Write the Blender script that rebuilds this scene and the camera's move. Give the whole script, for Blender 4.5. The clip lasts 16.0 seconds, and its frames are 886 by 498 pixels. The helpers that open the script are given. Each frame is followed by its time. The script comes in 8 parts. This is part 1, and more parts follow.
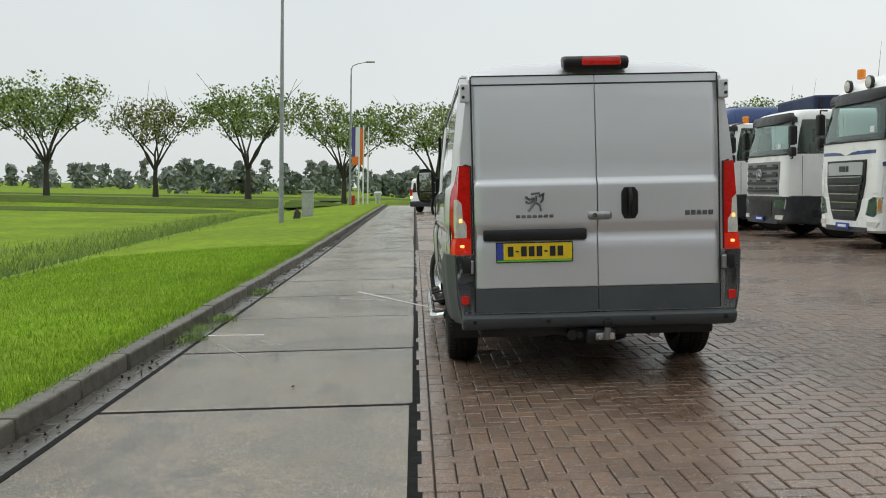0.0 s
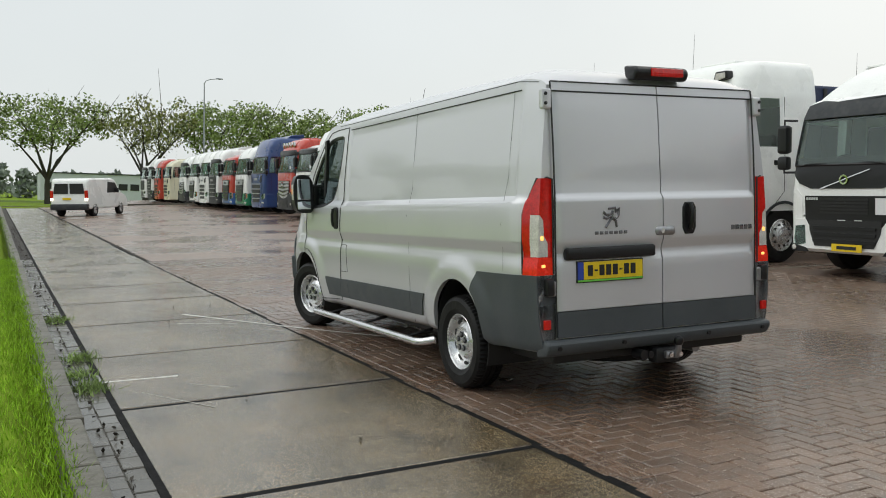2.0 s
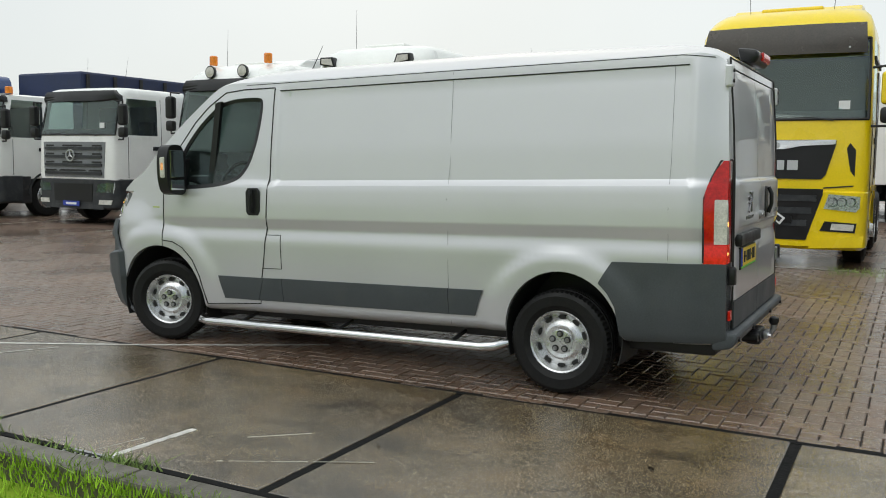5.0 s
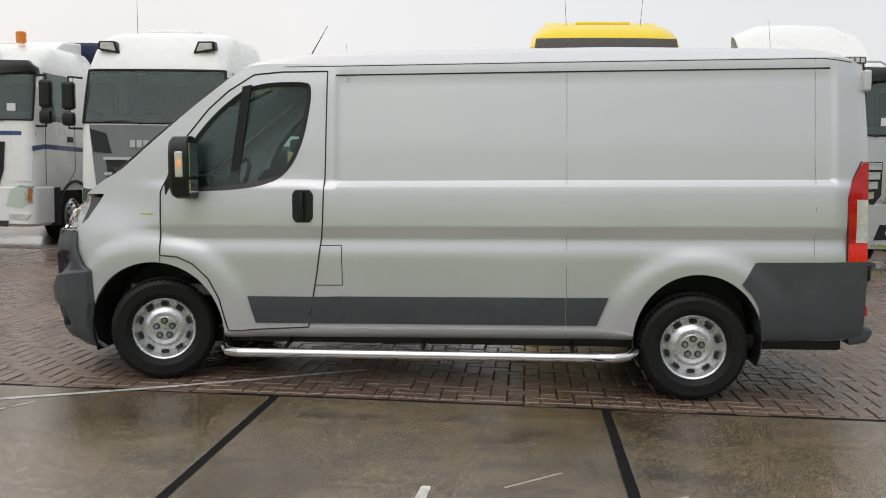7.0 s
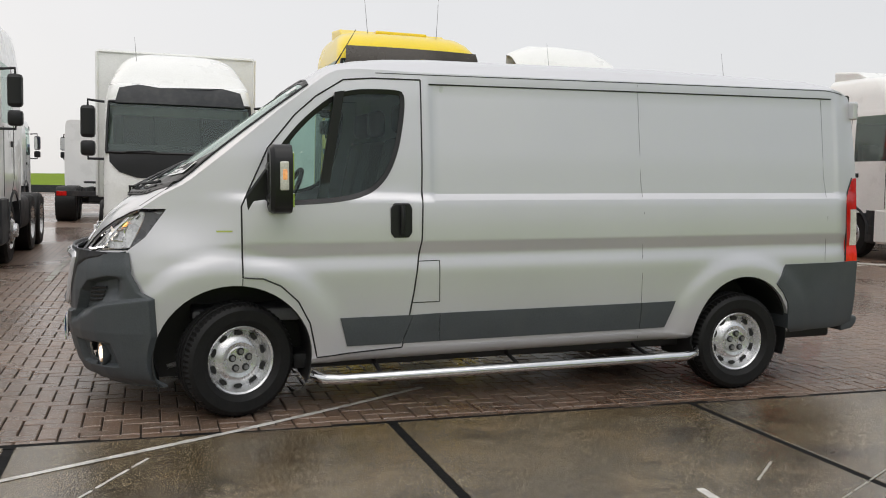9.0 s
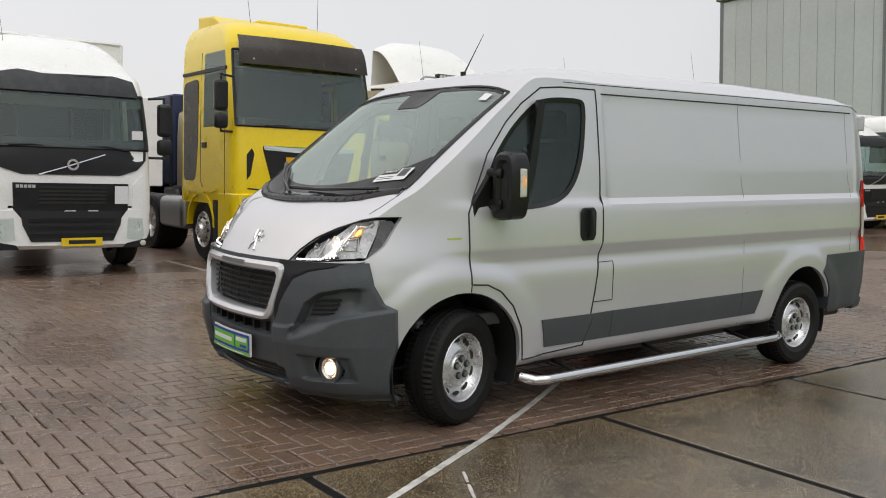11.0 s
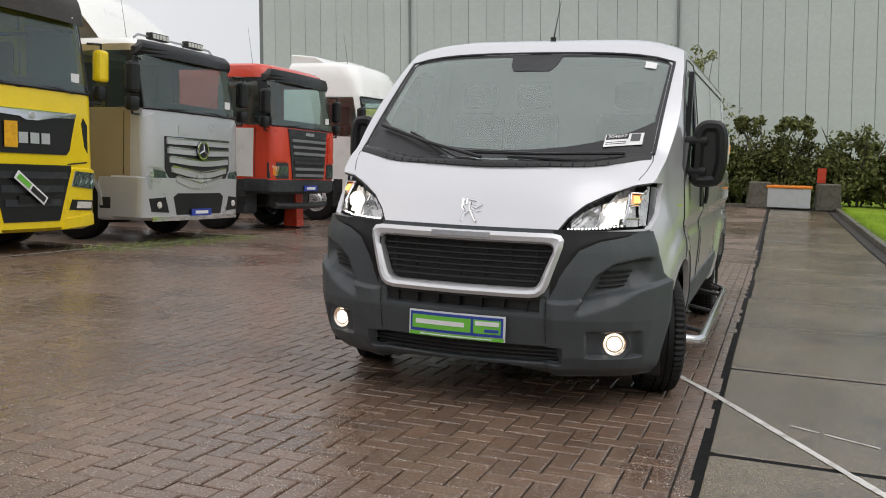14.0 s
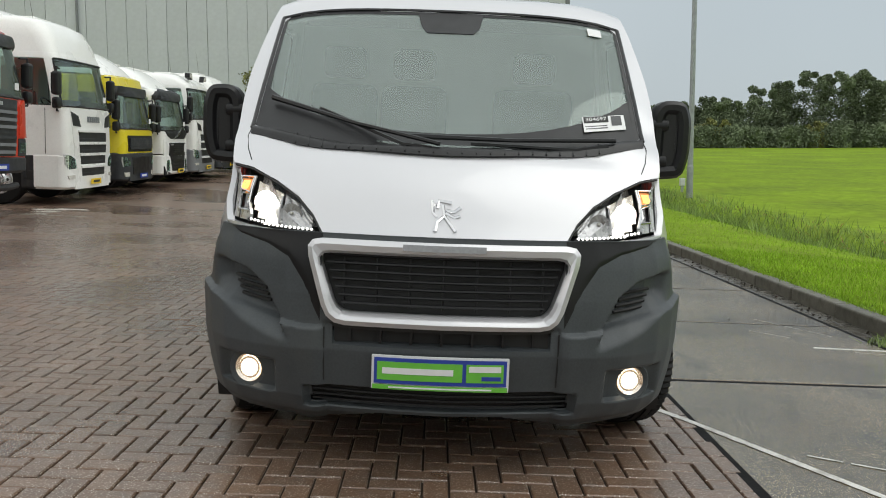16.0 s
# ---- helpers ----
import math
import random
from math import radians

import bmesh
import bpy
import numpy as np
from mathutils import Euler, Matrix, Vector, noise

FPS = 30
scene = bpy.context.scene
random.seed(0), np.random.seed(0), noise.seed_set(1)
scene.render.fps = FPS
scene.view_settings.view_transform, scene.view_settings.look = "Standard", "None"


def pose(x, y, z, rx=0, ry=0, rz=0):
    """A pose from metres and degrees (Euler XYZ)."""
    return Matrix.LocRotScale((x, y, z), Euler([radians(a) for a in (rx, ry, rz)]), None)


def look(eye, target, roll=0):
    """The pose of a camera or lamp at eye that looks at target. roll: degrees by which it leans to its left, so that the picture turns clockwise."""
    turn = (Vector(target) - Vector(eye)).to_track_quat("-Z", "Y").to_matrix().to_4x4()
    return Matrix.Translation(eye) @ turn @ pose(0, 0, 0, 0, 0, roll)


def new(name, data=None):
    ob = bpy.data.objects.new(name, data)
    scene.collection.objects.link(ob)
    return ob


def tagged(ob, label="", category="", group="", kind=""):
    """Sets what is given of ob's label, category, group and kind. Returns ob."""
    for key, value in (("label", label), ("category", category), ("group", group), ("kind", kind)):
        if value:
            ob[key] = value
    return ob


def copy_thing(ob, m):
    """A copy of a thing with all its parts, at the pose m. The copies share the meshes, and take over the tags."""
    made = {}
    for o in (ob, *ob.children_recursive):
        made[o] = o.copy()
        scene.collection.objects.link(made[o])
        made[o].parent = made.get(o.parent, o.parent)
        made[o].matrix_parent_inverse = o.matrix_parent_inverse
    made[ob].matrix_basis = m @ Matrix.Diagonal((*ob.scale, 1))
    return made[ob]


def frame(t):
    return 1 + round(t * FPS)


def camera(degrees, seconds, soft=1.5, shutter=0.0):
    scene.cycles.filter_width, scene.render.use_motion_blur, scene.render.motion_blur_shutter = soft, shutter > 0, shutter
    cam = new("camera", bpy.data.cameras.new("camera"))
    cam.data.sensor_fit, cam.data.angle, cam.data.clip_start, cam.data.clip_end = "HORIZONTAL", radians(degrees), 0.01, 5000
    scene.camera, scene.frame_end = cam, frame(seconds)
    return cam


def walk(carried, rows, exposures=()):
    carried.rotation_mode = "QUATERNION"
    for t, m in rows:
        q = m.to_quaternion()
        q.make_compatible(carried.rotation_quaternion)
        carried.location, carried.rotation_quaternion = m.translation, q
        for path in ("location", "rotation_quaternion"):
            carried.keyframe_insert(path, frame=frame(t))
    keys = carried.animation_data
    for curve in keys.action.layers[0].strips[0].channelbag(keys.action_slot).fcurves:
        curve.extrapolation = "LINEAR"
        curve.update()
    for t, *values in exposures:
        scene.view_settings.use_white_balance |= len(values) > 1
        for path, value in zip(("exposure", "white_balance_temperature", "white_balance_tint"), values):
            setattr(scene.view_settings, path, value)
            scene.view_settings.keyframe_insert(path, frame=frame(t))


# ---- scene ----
cam = camera(53.06, 16.0, soft=1.0)
PATH = [
    (0, (-1.218, -7.057, 1.348), (-1.157, -5.062, 1.217), -1.28),
    (0.5, (-1.936, -6.822, 1.364), (-1.655, -4.847, 1.230), -1.21),
    (1, (-2.642, -6.462, 1.349), (-2.119, -4.536, 1.214), -0.94),
    (1.5, (-3.325, -6.042, 1.407), (-2.580, -4.191, 1.266), -0.76),
    (2, (-3.941, -5.652, 1.473), (-3.042, -3.870, 1.331), -0.70),
    (2.5, (-4.553, -5.143, 1.529), (-3.475, -3.466, 1.364), -0.61),
    (3, (-5.052, -4.640, 1.540), (-3.780, -3.106, 1.361), -0.51),
    (3.2, (-5.218, -4.403, 1.552), (-3.884, -2.926, 1.366), -0.57),
    (5.3, (-6.359, -1.526, 1.479), (-4.544, -0.708, 1.288), 0.72),
    (5.5, (-6.388, -1.218, 1.484), (-4.537, -0.485, 1.294), 0.77),
    (6, (-6.460, -0.487, 1.479), (-4.545, 0.059, 1.291), 0.86),
    (6.5, (-6.524, 0.332, 1.447), (-4.567, 0.703, 1.262), 0.79),
    (7, (-6.557, 1.067, 1.415), (-4.573, 1.251, 1.239), 1.02),
    (7.5, (-6.495, 1.779, 1.394), (-4.503, 1.741, 1.230), 1.10),
    (8, (-6.448, 2.514, 1.415), (-4.468, 2.284, 1.246), 1.17),
    (8.5, (-6.328, 3.239, 1.421), (-4.377, 2.828, 1.258), 1.21),
    (9, (-6.192, 3.944, 1.416), (-4.299, 3.316, 1.264), 1.40),
    (9.5, (-6.004, 4.630, 1.409), (-4.176, 3.833, 1.256), 1.31),
    (10, (-5.748, 5.303, 1.405), (-3.976, 4.390, 1.246), 1.43),
    (10.2, (-5.607, 5.595, 1.422), (-3.867, 4.621, 1.266), 1.36),
    (12.3, (-3.657, 7.772, 1.401), (-2.393, 6.235, 1.204), 1.99),
    (12.5, (-3.425, 7.914, 1.362), (-2.233, 6.320, 1.159), 2.01),
    (13, (-2.814, 8.283, 1.317), (-1.780, 6.584, 1.105), 2.27),
    (13.5, (-2.133, 8.572, 1.233), (-1.248, 6.788, 1.041), 2.13),
    (14, (-1.477, 8.783, 1.220), (-0.781, 6.915, 1.054), 2.13),
    (14.5, (-0.832, 8.856, 1.197), (-0.367, 6.917, 1.045), 2.07),
    (15, (-0.319, 8.689, 1.220), (-0.051, 6.714, 1.059), 1.98),
    (15.5, (-0.014, 8.360, 1.221), (0.082, 6.371, 1.035), 2.10),
    (16, (0.097, 7.814, 1.265), (0.074, 5.825, 1.064), 2.17),
]
from mathutils.bvhtree import BVHTree

# The lot slopes gently towards the gutter; TILT turns lot coordinates upright.
TILT = Vector((0.0395, 0.0050, 1)).rotation_difference(Vector((0, 0, 1))).to_matrix().to_4x4()
walk(cam, [(t, TILT @ look(eye, target, roll)) for t, eye, target, roll in PATH],
     exposures=((0, .10, 6420, 6), (3, .10, 6380, 6), (5.5, .07, 6330, 5), (7, .05, 6500, 12), (9.5, .04, 6560, 12), (12.5, .07, 6540, 13), (14.5, .14, 6500, 12), (16, .13, 6500, 6)))


def lot_z(y):
    a, b = max(0.0, y - 8.0), max(0.0, -7.0 - y)
    return 0.006 * a * a / (a + 4) + 0.026 * b * b / (b + 4)


def on_lot(x, y, z=0.0, rz=0.0):
    slope_x = math.degrees(math.atan((lot_z(y + .5) - lot_z(y - .5))))
    return TILT @ pose(x, y, z + lot_z(y), slope_x) @ pose(0, 0, 0, 0, 0, rz)


def upright(x, y, z=0.0, rz=0.0):
    p = (TILT @ Vector((x, y, lot_z(y))))
    return pose(p.x, p.y, p.z + z, 0, 0, rz)


# ---------- sky and sun: low overcast after rain ----------
world = bpy.data.worlds.new("overcast_sky")
scene.world = world
world.use_nodes = True
wn, wl = world.node_tree.nodes, world.node_tree.links
bg = wn["Background"]
sky = wn.new("ShaderNodeTexSky")
sky.sky_type = "NISHITA"
sky.sun_disc = False
sky.sun_elevation, sky.sun_rotation = radians(38), radians(60)
sky.air_density, sky.dust_density = 1.0, 4.0
tc = wn.new("ShaderNodeTexCoord")
dot = wn.new("ShaderNodeVectorMath")
dot.operation = "DOT_PRODUCT"
dot.inputs[1].default_value = (-0.42, -0.80, -0.10)
wl.new(tc.outputs["Generated"], dot.inputs[0])
ramp = wn.new("ShaderNodeMapRange")
ramp.inputs["From Min"].default_value, ramp.inputs["From Max"].default_value = 0.35, 1.0
wl.new(dot.outputs["Value"], ramp.inputs["Value"])
cloud = wn.new("ShaderNodeTexNoise")
cloud.inputs["Scale"].default_value, cloud.inputs["Detail"].default_value = 1.6, 5
wl.new(tc.outputs["Generated"], cloud.inputs["Vector"])
base = wn.new("ShaderNodeMix")
base.data_type = "RGBA"
base.inputs[6].default_value = (0.765, 0.78, 0.785, 1)
base.inputs[7].default_value = (0.46, 0.52, 0.575, 1)
wl.new(ramp.outputs["Result"], base.inputs[0])
puff = wn.new("ShaderNodeMapRange")
puff.inputs["From Min"].default_value, puff.inputs["From Max"].default_value = 0.3, 0.7
puff.inputs["To Min"].default_value, puff.inputs["To Max"].default_value = 0.93, 1.05
wl.new(cloud.outputs["Fac"], puff.inputs["Value"])
mul = wn.new("ShaderNodeVectorMath")
mul.operation = "SCALE"
wl.new(base.outputs[2], mul.inputs[0])
# an overcast sky is brightest overhead
sep = wn.new("ShaderNodeSeparateXYZ")
wl.new(tc.outputs["Generated"], sep.inputs[0])
high = wn.new("ShaderNodeMapRange")
high.inputs["From Min"].default_value, high.inputs["From Max"].default_value = 0.30, 0.95
high.inputs["To Min"].default_value, high.inputs["To Max"].default_value = 1.0, 1.42
wl.new(sep.outputs["Z"], high.inputs["Value"])
lift = wn.new("ShaderNodeMath")
lift.operation = "MULTIPLY"
wl.new(puff.outputs["Result"], lift.inputs[0])
wl.new(high.outputs["Result"], lift.inputs[1])
wl.new(lift.outputs[0], mul.inputs["Scale"])
dim = wn.new("ShaderNodeVectorMath")
dim.operation = "SCALE"
dim.inputs["Scale"].default_value = 0.10
wl.new(sky.outputs["Color"], dim.inputs[0])
both = wn.new("ShaderNodeMix")
both.data_type = "RGBA"
both.inputs[0].default_value = 0.12
wl.new(mul.outputs["Vector"], both.inputs[6])
wl.new(dim.outputs["Vector"], both.inputs[7])
wl.new(both.outputs[2], bg.inputs["Color"])
bg.inputs["Strength"].default_value = 1.0
sun = new("sun", bpy.data.lights.new("sun", "SUN"))
sun.data.energy, sun.data.angle, sun.data.color = 0.9, radians(60), (1.0, 0.97, 0.93)
sun.matrix_world = look((-34, 8, 50), (0, 0, 0))


# ---------- materials ----------
def mat(name, col, rough=0.5, metal=0.0, var=0.12, scale=2.0, fine=30.0, bump=0.0, coat=0.0, trans=0.0, emit=None, rvar=0.08, spec=0.5, ior=1.45, rnd=0.0, dirt=None):
    m = bpy.data.materials.new(name)
    m.use_nodes = True
    n, l = m.node_tree.nodes, m.node_tree.links
    p = n["Principled BSDF"]
    p.inputs["Metallic"].default_value = metal
    p.inputs["Coat Weight"].default_value = coat
    p.inputs["Coat Roughness"].default_value = 0.035
    p.inputs["Transmission Weight"].default_value = trans
    p.inputs["IOR"].default_value = ior
    p.inputs["Specular IOR Level"].default_value = spec
    co = n.new("ShaderNodeTexCoord")
    big, small = n.new("ShaderNodeTexNoise"), n.new("ShaderNodeTexNoise")
    for t, s in ((big, scale), (small, fine)):
        t.inputs["Scale"].default_value, t.inputs["Detail"].default_value = s, 4
        l.new(co.outputs["Object"], t.inputs["Vector"])
    add = n.new("ShaderNodeMath")
    add.operation = "ADD"
    l.new(big.outputs["Fac"], add.inputs[0])
    l.new(small.outputs["Fac"], add.inputs[1])
    mr = n.new("ShaderNodeMapRange")
    mr.inputs["From Min"].default_value, mr.inputs["From Max"].default_value = 0.7, 1.3
    mr.inputs["To Min"].default_value, mr.inputs["To Max"].default_value = 1 - var, 1 + var
    l.new(add.outputs[0], mr.inputs["Value"])
    value = mr.outputs["Result"]
    if rnd:
        oi, ge = n.new("ShaderNodeObjectInfo"), n.new("ShaderNodeNewGeometry")
        s1 = n.new("ShaderNodeMath")
        s1.operation = "ADD"
        l.new(oi.outputs["Random"], s1.inputs[0])
        l.new(ge.outputs["Random Per Island"], s1.inputs[1])
        s2 = n.new("ShaderNodeMath")
        s2.operation = "FRACT"
        l.new(s1.outputs[0], s2.inputs[0])
        r2 = n.new("ShaderNodeMapRange")
        r2.inputs["To Min"].default_value, r2.inputs["To Max"].default_value = 1 - rnd, 1 + rnd
        l.new(s2.outputs[0], r2.inputs["Value"])
        mm = n.new("ShaderNodeMath")
        mm.operation = "MULTIPLY"
        l.new(value, mm.inputs[0])
        l.new(r2.outputs["Result"], mm.inputs[1])
        value = mm.outputs[0]
    sc = n.new("ShaderNodeVectorMath")
    sc.operation = "SCALE"
    sc.inputs[0].default_value = col
    l.new(value, sc.inputs["Scale"])
    colour = sc.outputs["Vector"]
    if dirt:
        dc, amount = dirt
        dn = n.new("ShaderNodeTexNoise")
        dn.inputs["Scale"].default_value, dn.inputs["Detail"].default_value = scale * 2.3, 6
        l.new(co.outputs["Object"], dn.inputs["Vector"])
        dr = n.new("ShaderNodeMapRange")
        dr.inputs["From Min"].default_value, dr.inputs["From Max"].default_value = 0.48, 0.72
        dr.inputs["To Max"].default_value = amount
        l.new(dn.outputs["Fac"], dr.inputs["Value"])
        mx = n.new("ShaderNodeMix")
        mx.data_type = "RGBA"
        mx.inputs[7].default_value = (*dc, 1)
        l.new(dr.outputs["Result"], mx.inputs[0])
        l.new(colour, mx.inputs[6])
        colour = mx.outputs[2]
    l.new(colour, p.inputs["Base Color"])
    rr = n.new("ShaderNodeMapRange")
    rr.inputs["From Min"].default_value, rr.inputs["From Max"].default_value = 0.35, 0.65
    rr.inputs["To Min"].default_value, rr.inputs["To Max"].default_value = max(0.0, rough - rvar), min(1.0, rough + rvar)
    l.new(big.outputs["Fac"], rr.inputs["Value"])
    l.new(rr.outputs["Result"], p.inputs["Roughness"])
    if bump:
        b = n.new("ShaderNodeBump")
        b.inputs["Strength"].default_value, b.inputs["Distance"].default_value = 0.6, bump
        l.new(small.outputs["Fac"], b.inputs["Height"])
        l.new(b.outputs["Normal"], p.inputs["Normal"])
    if emit:
        p.inputs["Emission Color"].default_value = (*emit[:3], 1)
        p.inputs["Emission Strength"].default_value = emit[3]
    return m


def wet(m, lo, hi, size, amount):
    """Puddled film: patches where the surface turns dark and glossy."""
    n, l = m.node_tree.nodes, m.node_tree.links
    p = n["Principled BSDF"]
    ge = n.new("ShaderNodeNewGeometry")
    t = n.new("ShaderNodeTexNoise")
    t.inputs["Scale"].default_value, t.inputs["Detail"].default_value = size, 5
    l.new(ge.outputs["Position"], t.inputs["Vector"])
    r = n.new("ShaderNodeMapRange")
    r.inputs["From Min"].default_value, r.inputs["From Max"].default_value = 0.42, 0.62
    r.inputs["To Min"].default_value, r.inputs["To Max"].default_value = hi, lo
    l.new(t.outputs["Fac"], r.inputs["Value"])
    l.new(r.outputs["Result"], p.inputs["Roughness"])
    old = p.inputs["Base Color"].links[0].from_socket
    r2 = n.new("ShaderNodeMapRange")
    r2.inputs["From Min"].default_value, r2.inputs["From Max"].default_value = 0.40, 0.66
    r2.inputs["To Min"].default_value, r2.inputs["To Max"].default_value = 1.0, amount
    l.new(t.outputs["Fac"], r2.inputs["Value"])
    s = n.new("ShaderNodeVectorMath")
    s.operation = "SCALE"
    l.new(old, s.inputs[0])
    l.new(r2.outputs["Result"], s.inputs["Scale"])
    l.new(s.outputs["Vector"], p.inputs["Base Color"])


def speckle(m, size, light, amount):
    """Exposed pebbles in the surface: small pale grains."""
    n, l = m.node_tree.nodes, m.node_tree.links
    p = n["Principled BSDF"]
    ge = n.new("ShaderNodeNewGeometry")
    v = n.new("ShaderNodeTexVoronoi")
    v.inputs["Scale"].default_value = size
    l.new(ge.outputs["Position"], v.inputs["Vector"])
    r = n.new("ShaderNodeMapRange")
    r.inputs["From Min"].default_value, r.inputs["From Max"].default_value = 0.22, 0.34
    r.inputs["To Min"].default_value, r.inputs["To Max"].default_value = amount, 0.0
    l.new(v.outputs["Distance"], r.inputs["Value"])
    sep = n.new("ShaderNodeSeparateColor")
    l.new(v.outputs["Color"], sep.inputs["Color"])
    g = n.new("ShaderNodeMath")
    g.operation = "MULTIPLY"
    l.new(r.outputs["Result"], g.inputs[0])
    l.new(sep.outputs["Red"], g.inputs[1])
    old = p.inputs["Base Color"].links[0].from_socket
    mx = n.new("ShaderNodeMix")
    mx.data_type = "RGBA"
    mx.inputs[7].default_value = (*light, 1)
    l.new(g.outputs[0], mx.inputs[0])
    l.new(old, mx.inputs[6])
    l.new(mx.outputs[2], p.inputs["Base Color"])
    b = n.new("ShaderNodeBump")
    b.inputs["Strength"].default_value, b.inputs["Distance"].default_value = 0.35, 0.004
    l.new(v.outputs["Distance"], b.inputs["Height"])
    l.new(b.outputs["Normal"], p.inputs["Normal"])


silver = mat("silver_paint", (0.655, 0.652, 0.675), 0.36, 0.45, 0.03, 1.2, 400, coat=1.0, rvar=0.04)
plastic = mat("grey_plastic", (0.064, 0.072, 0.078), 0.48, 0, 0.15, 3, 120, bump=0.0006, dirt=((0.085, 0.09, 0.09), 0.35))
lamp_inside = mat("lamp_reflector", (0.58, 0.58, 0.59), 0.30, 0.5, 0.25, 22, 60)
lamp_dark = mat("lamp_housing", (0.11, 0.11, 0.115), 0.28, 0.5, 0.2, 14, 60)
black = mat("black_plastic", (0.010, 0.010, 0.011), 0.38, 0, 0.2, 6, 90)
rubber = mat("tyre_rubber", (0.009, 0.009, 0.009), 0.55, 0, 0.25, 9, 60, bump=0.002, spec=0.3, dirt=((0.018, 0.016, 0.014), 0.4))
rim_paint = mat("rim_silver", (0.70, 0.705, 0.71), 0.27, 0.75, 0.10, 9, 80, dirt=((0.30, 0.28, 0.26), 0.35))
chrome = mat("chrome", (0.75, 0.75, 0.76), 0.13, 1.0, 0.06, 8, 60)
steel = mat("dull_steel", (0.36, 0.36, 0.37), 0.38, 0.9, 0.15, 9, 70)


def pane_mat(name, tint, gloss, film, grain=130, haze=0.0):
    """Thin glass: see-through, with a mirror share and a film of fine rain drops. haze: even pale veil painted in for
    sky sheen.
    """
    m = bpy.data.materials.new(name)
    m.use_nodes = True
    n, l = m.node_tree.nodes, m.node_tree.links
    n.remove(n["Principled BSDF"])
    tr, gl, df = n.new("ShaderNodeBsdfTransparent"), n.new("ShaderNodeBsdfGlossy"), n.new("ShaderNodeBsdfDiffuse")
    tr.inputs["Color"].default_value = (*tint, 1)
    gl.inputs["Roughness"].default_value = 0.015
    gl.inputs["Color"].default_value = (0.88, 1.0, 0.95, 1)
    df.inputs["Color"].default_value = (0.66, 0.74, 0.71, 1)
    fr = n.new("ShaderNodeFresnel")
    fr.inputs["IOR"].default_value = 1.5
    ad = n.new("ShaderNodeMath")
    ad.operation = "ADD"
    ad.inputs[1].default_value = gloss
    l.new(fr.outputs[0], ad.inputs[0])
    m1, m2 = n.new("ShaderNodeMixShader"), n.new("ShaderNodeMixShader")
    l.new(ad.outputs[0], m1.inputs[0])
    l.new(tr.outputs[0], m1.inputs[1])
    l.new(gl.outputs[0], m1.inputs[2])
    co, no = n.new("ShaderNodeTexCoord"), n.new("ShaderNodeTexNoise")
    no.inputs["Scale"].default_value, no.inputs["Detail"].default_value = grain, 3
    l.new(co.outputs["Object"], no.inputs["Vector"])
    mr = n.new("ShaderNodeMapRange")
    mr.inputs["From Min"].default_value, mr.inputs["From Max"].default_value = 0.40, 0.70
    mr.inputs["To Min"].default_value, mr.inputs["To Max"].default_value = haze, haze + film * 2
    l.new(no.outputs["Fac"], mr.inputs["Value"])
    l.new(mr.outputs["Result"], m2.inputs[0])
    l.new(m1.outputs[0], m2.inputs[1])
    l.new(df.outputs[0], m2.inputs[2])
    l.new(m2.outputs[0], n["Material Output"].inputs["Surface"])
    return m


glass = pane_mat("wet_windscreen", (0.90, 0.97, 0.94), 0.07, 0.02, 5, 0.17)
screen_glass = pane_mat("window_glass", (0.60, 0.77, 0.73), 0.01, 0.01, 9, 0.0)
truck_glass = pane_mat("truck_glass", (0.66, 0.80, 0.76), 0.05, 0.015, 8, 0.025)
water = pane_mat("rain_water", (0.72, 0.71, 0.68), 0.02, 0.0)
lens_glass = pane_mat("lamp_lens", (0.97, 0.98, 0.98), 0.0, 0.01, 40, 0.02)
# added emission brightens the red; unlit reflectors and truck rear lamps share it
red_lens = mat("red_lens", (0.36, 0.006, 0.005), 0.12, 0, 0.35, 30, 90, coat=0.4, emit=(1.0, 0.02, 0.01, 0.10))
red_lit = mat("lit_tail_lamp", (0.42, 0.010, 0.008), 0.2, 0, 0.3, 30, 60, emit=(1.0, 0.05, 0.015, 0.22))
white_lens = mat("clear_lens", (0.62, 0.60, 0.55), 0.16, 0, 0.2, 18, 90, coat=0.5)
lit_white = mat("lit_bulb", (1, 0.97, 0.9), 0.3, 0, 0.0, emit=(1.0, 0.93, 0.80, 14.0))
# emission on the reflector stands in for bulb light it would throw back
lit_bowl = mat("lit_reflector", (0.9, 0.88, 0.84), 0.32, 0.9, 0.35, 26, 90, emit=(1.0, 0.90, 0.74, 0.36))
lit_bead = mat("lit_bead", (1, 0.98, 0.95), 0.3, 0, 0.0, emit=(1.0, 0.97, 0.92, 1.8))
# chrome darkened in its colour for the dark surroundings it mirrors
badge_metal = mat("badge_metal", (0.20, 0.20, 0.21), 0.3, 0.8, 0.15, 9, 60)
lit_fog = mat("lit_fog_lamp", (1, 0.96, 0.88), 0.3, 0, 0.0, emit=(1.0, 0.86, 0.66, 2.4))
# warm glow put on the ring as if it caught the fog lamp
fog_bowl = mat("fog_reflector", (0.85, 0.80, 0.74), 0.18, 0.9, 0.1, 20, 60, emit=(1.0, 0.62, 0.32, 0.16))
lit_amber = mat("lit_indicator", (1, 0.5, 0.1), 0.3, 0, 0.0, emit=(1.0, 0.52, 0.14, 1.2))
repeater_m = mat("repeater_lens", (0.75, 0.36, 0.16), 0.2, 0, 0.3, 30, 60, coat=0.4, emit=(1.0, 0.42, 0.12, 0.35))
amber = mat("amber_lens", (0.85, 0.25, 0.02), 0.2, 0, 0.1, 12, 50, coat=0.4)
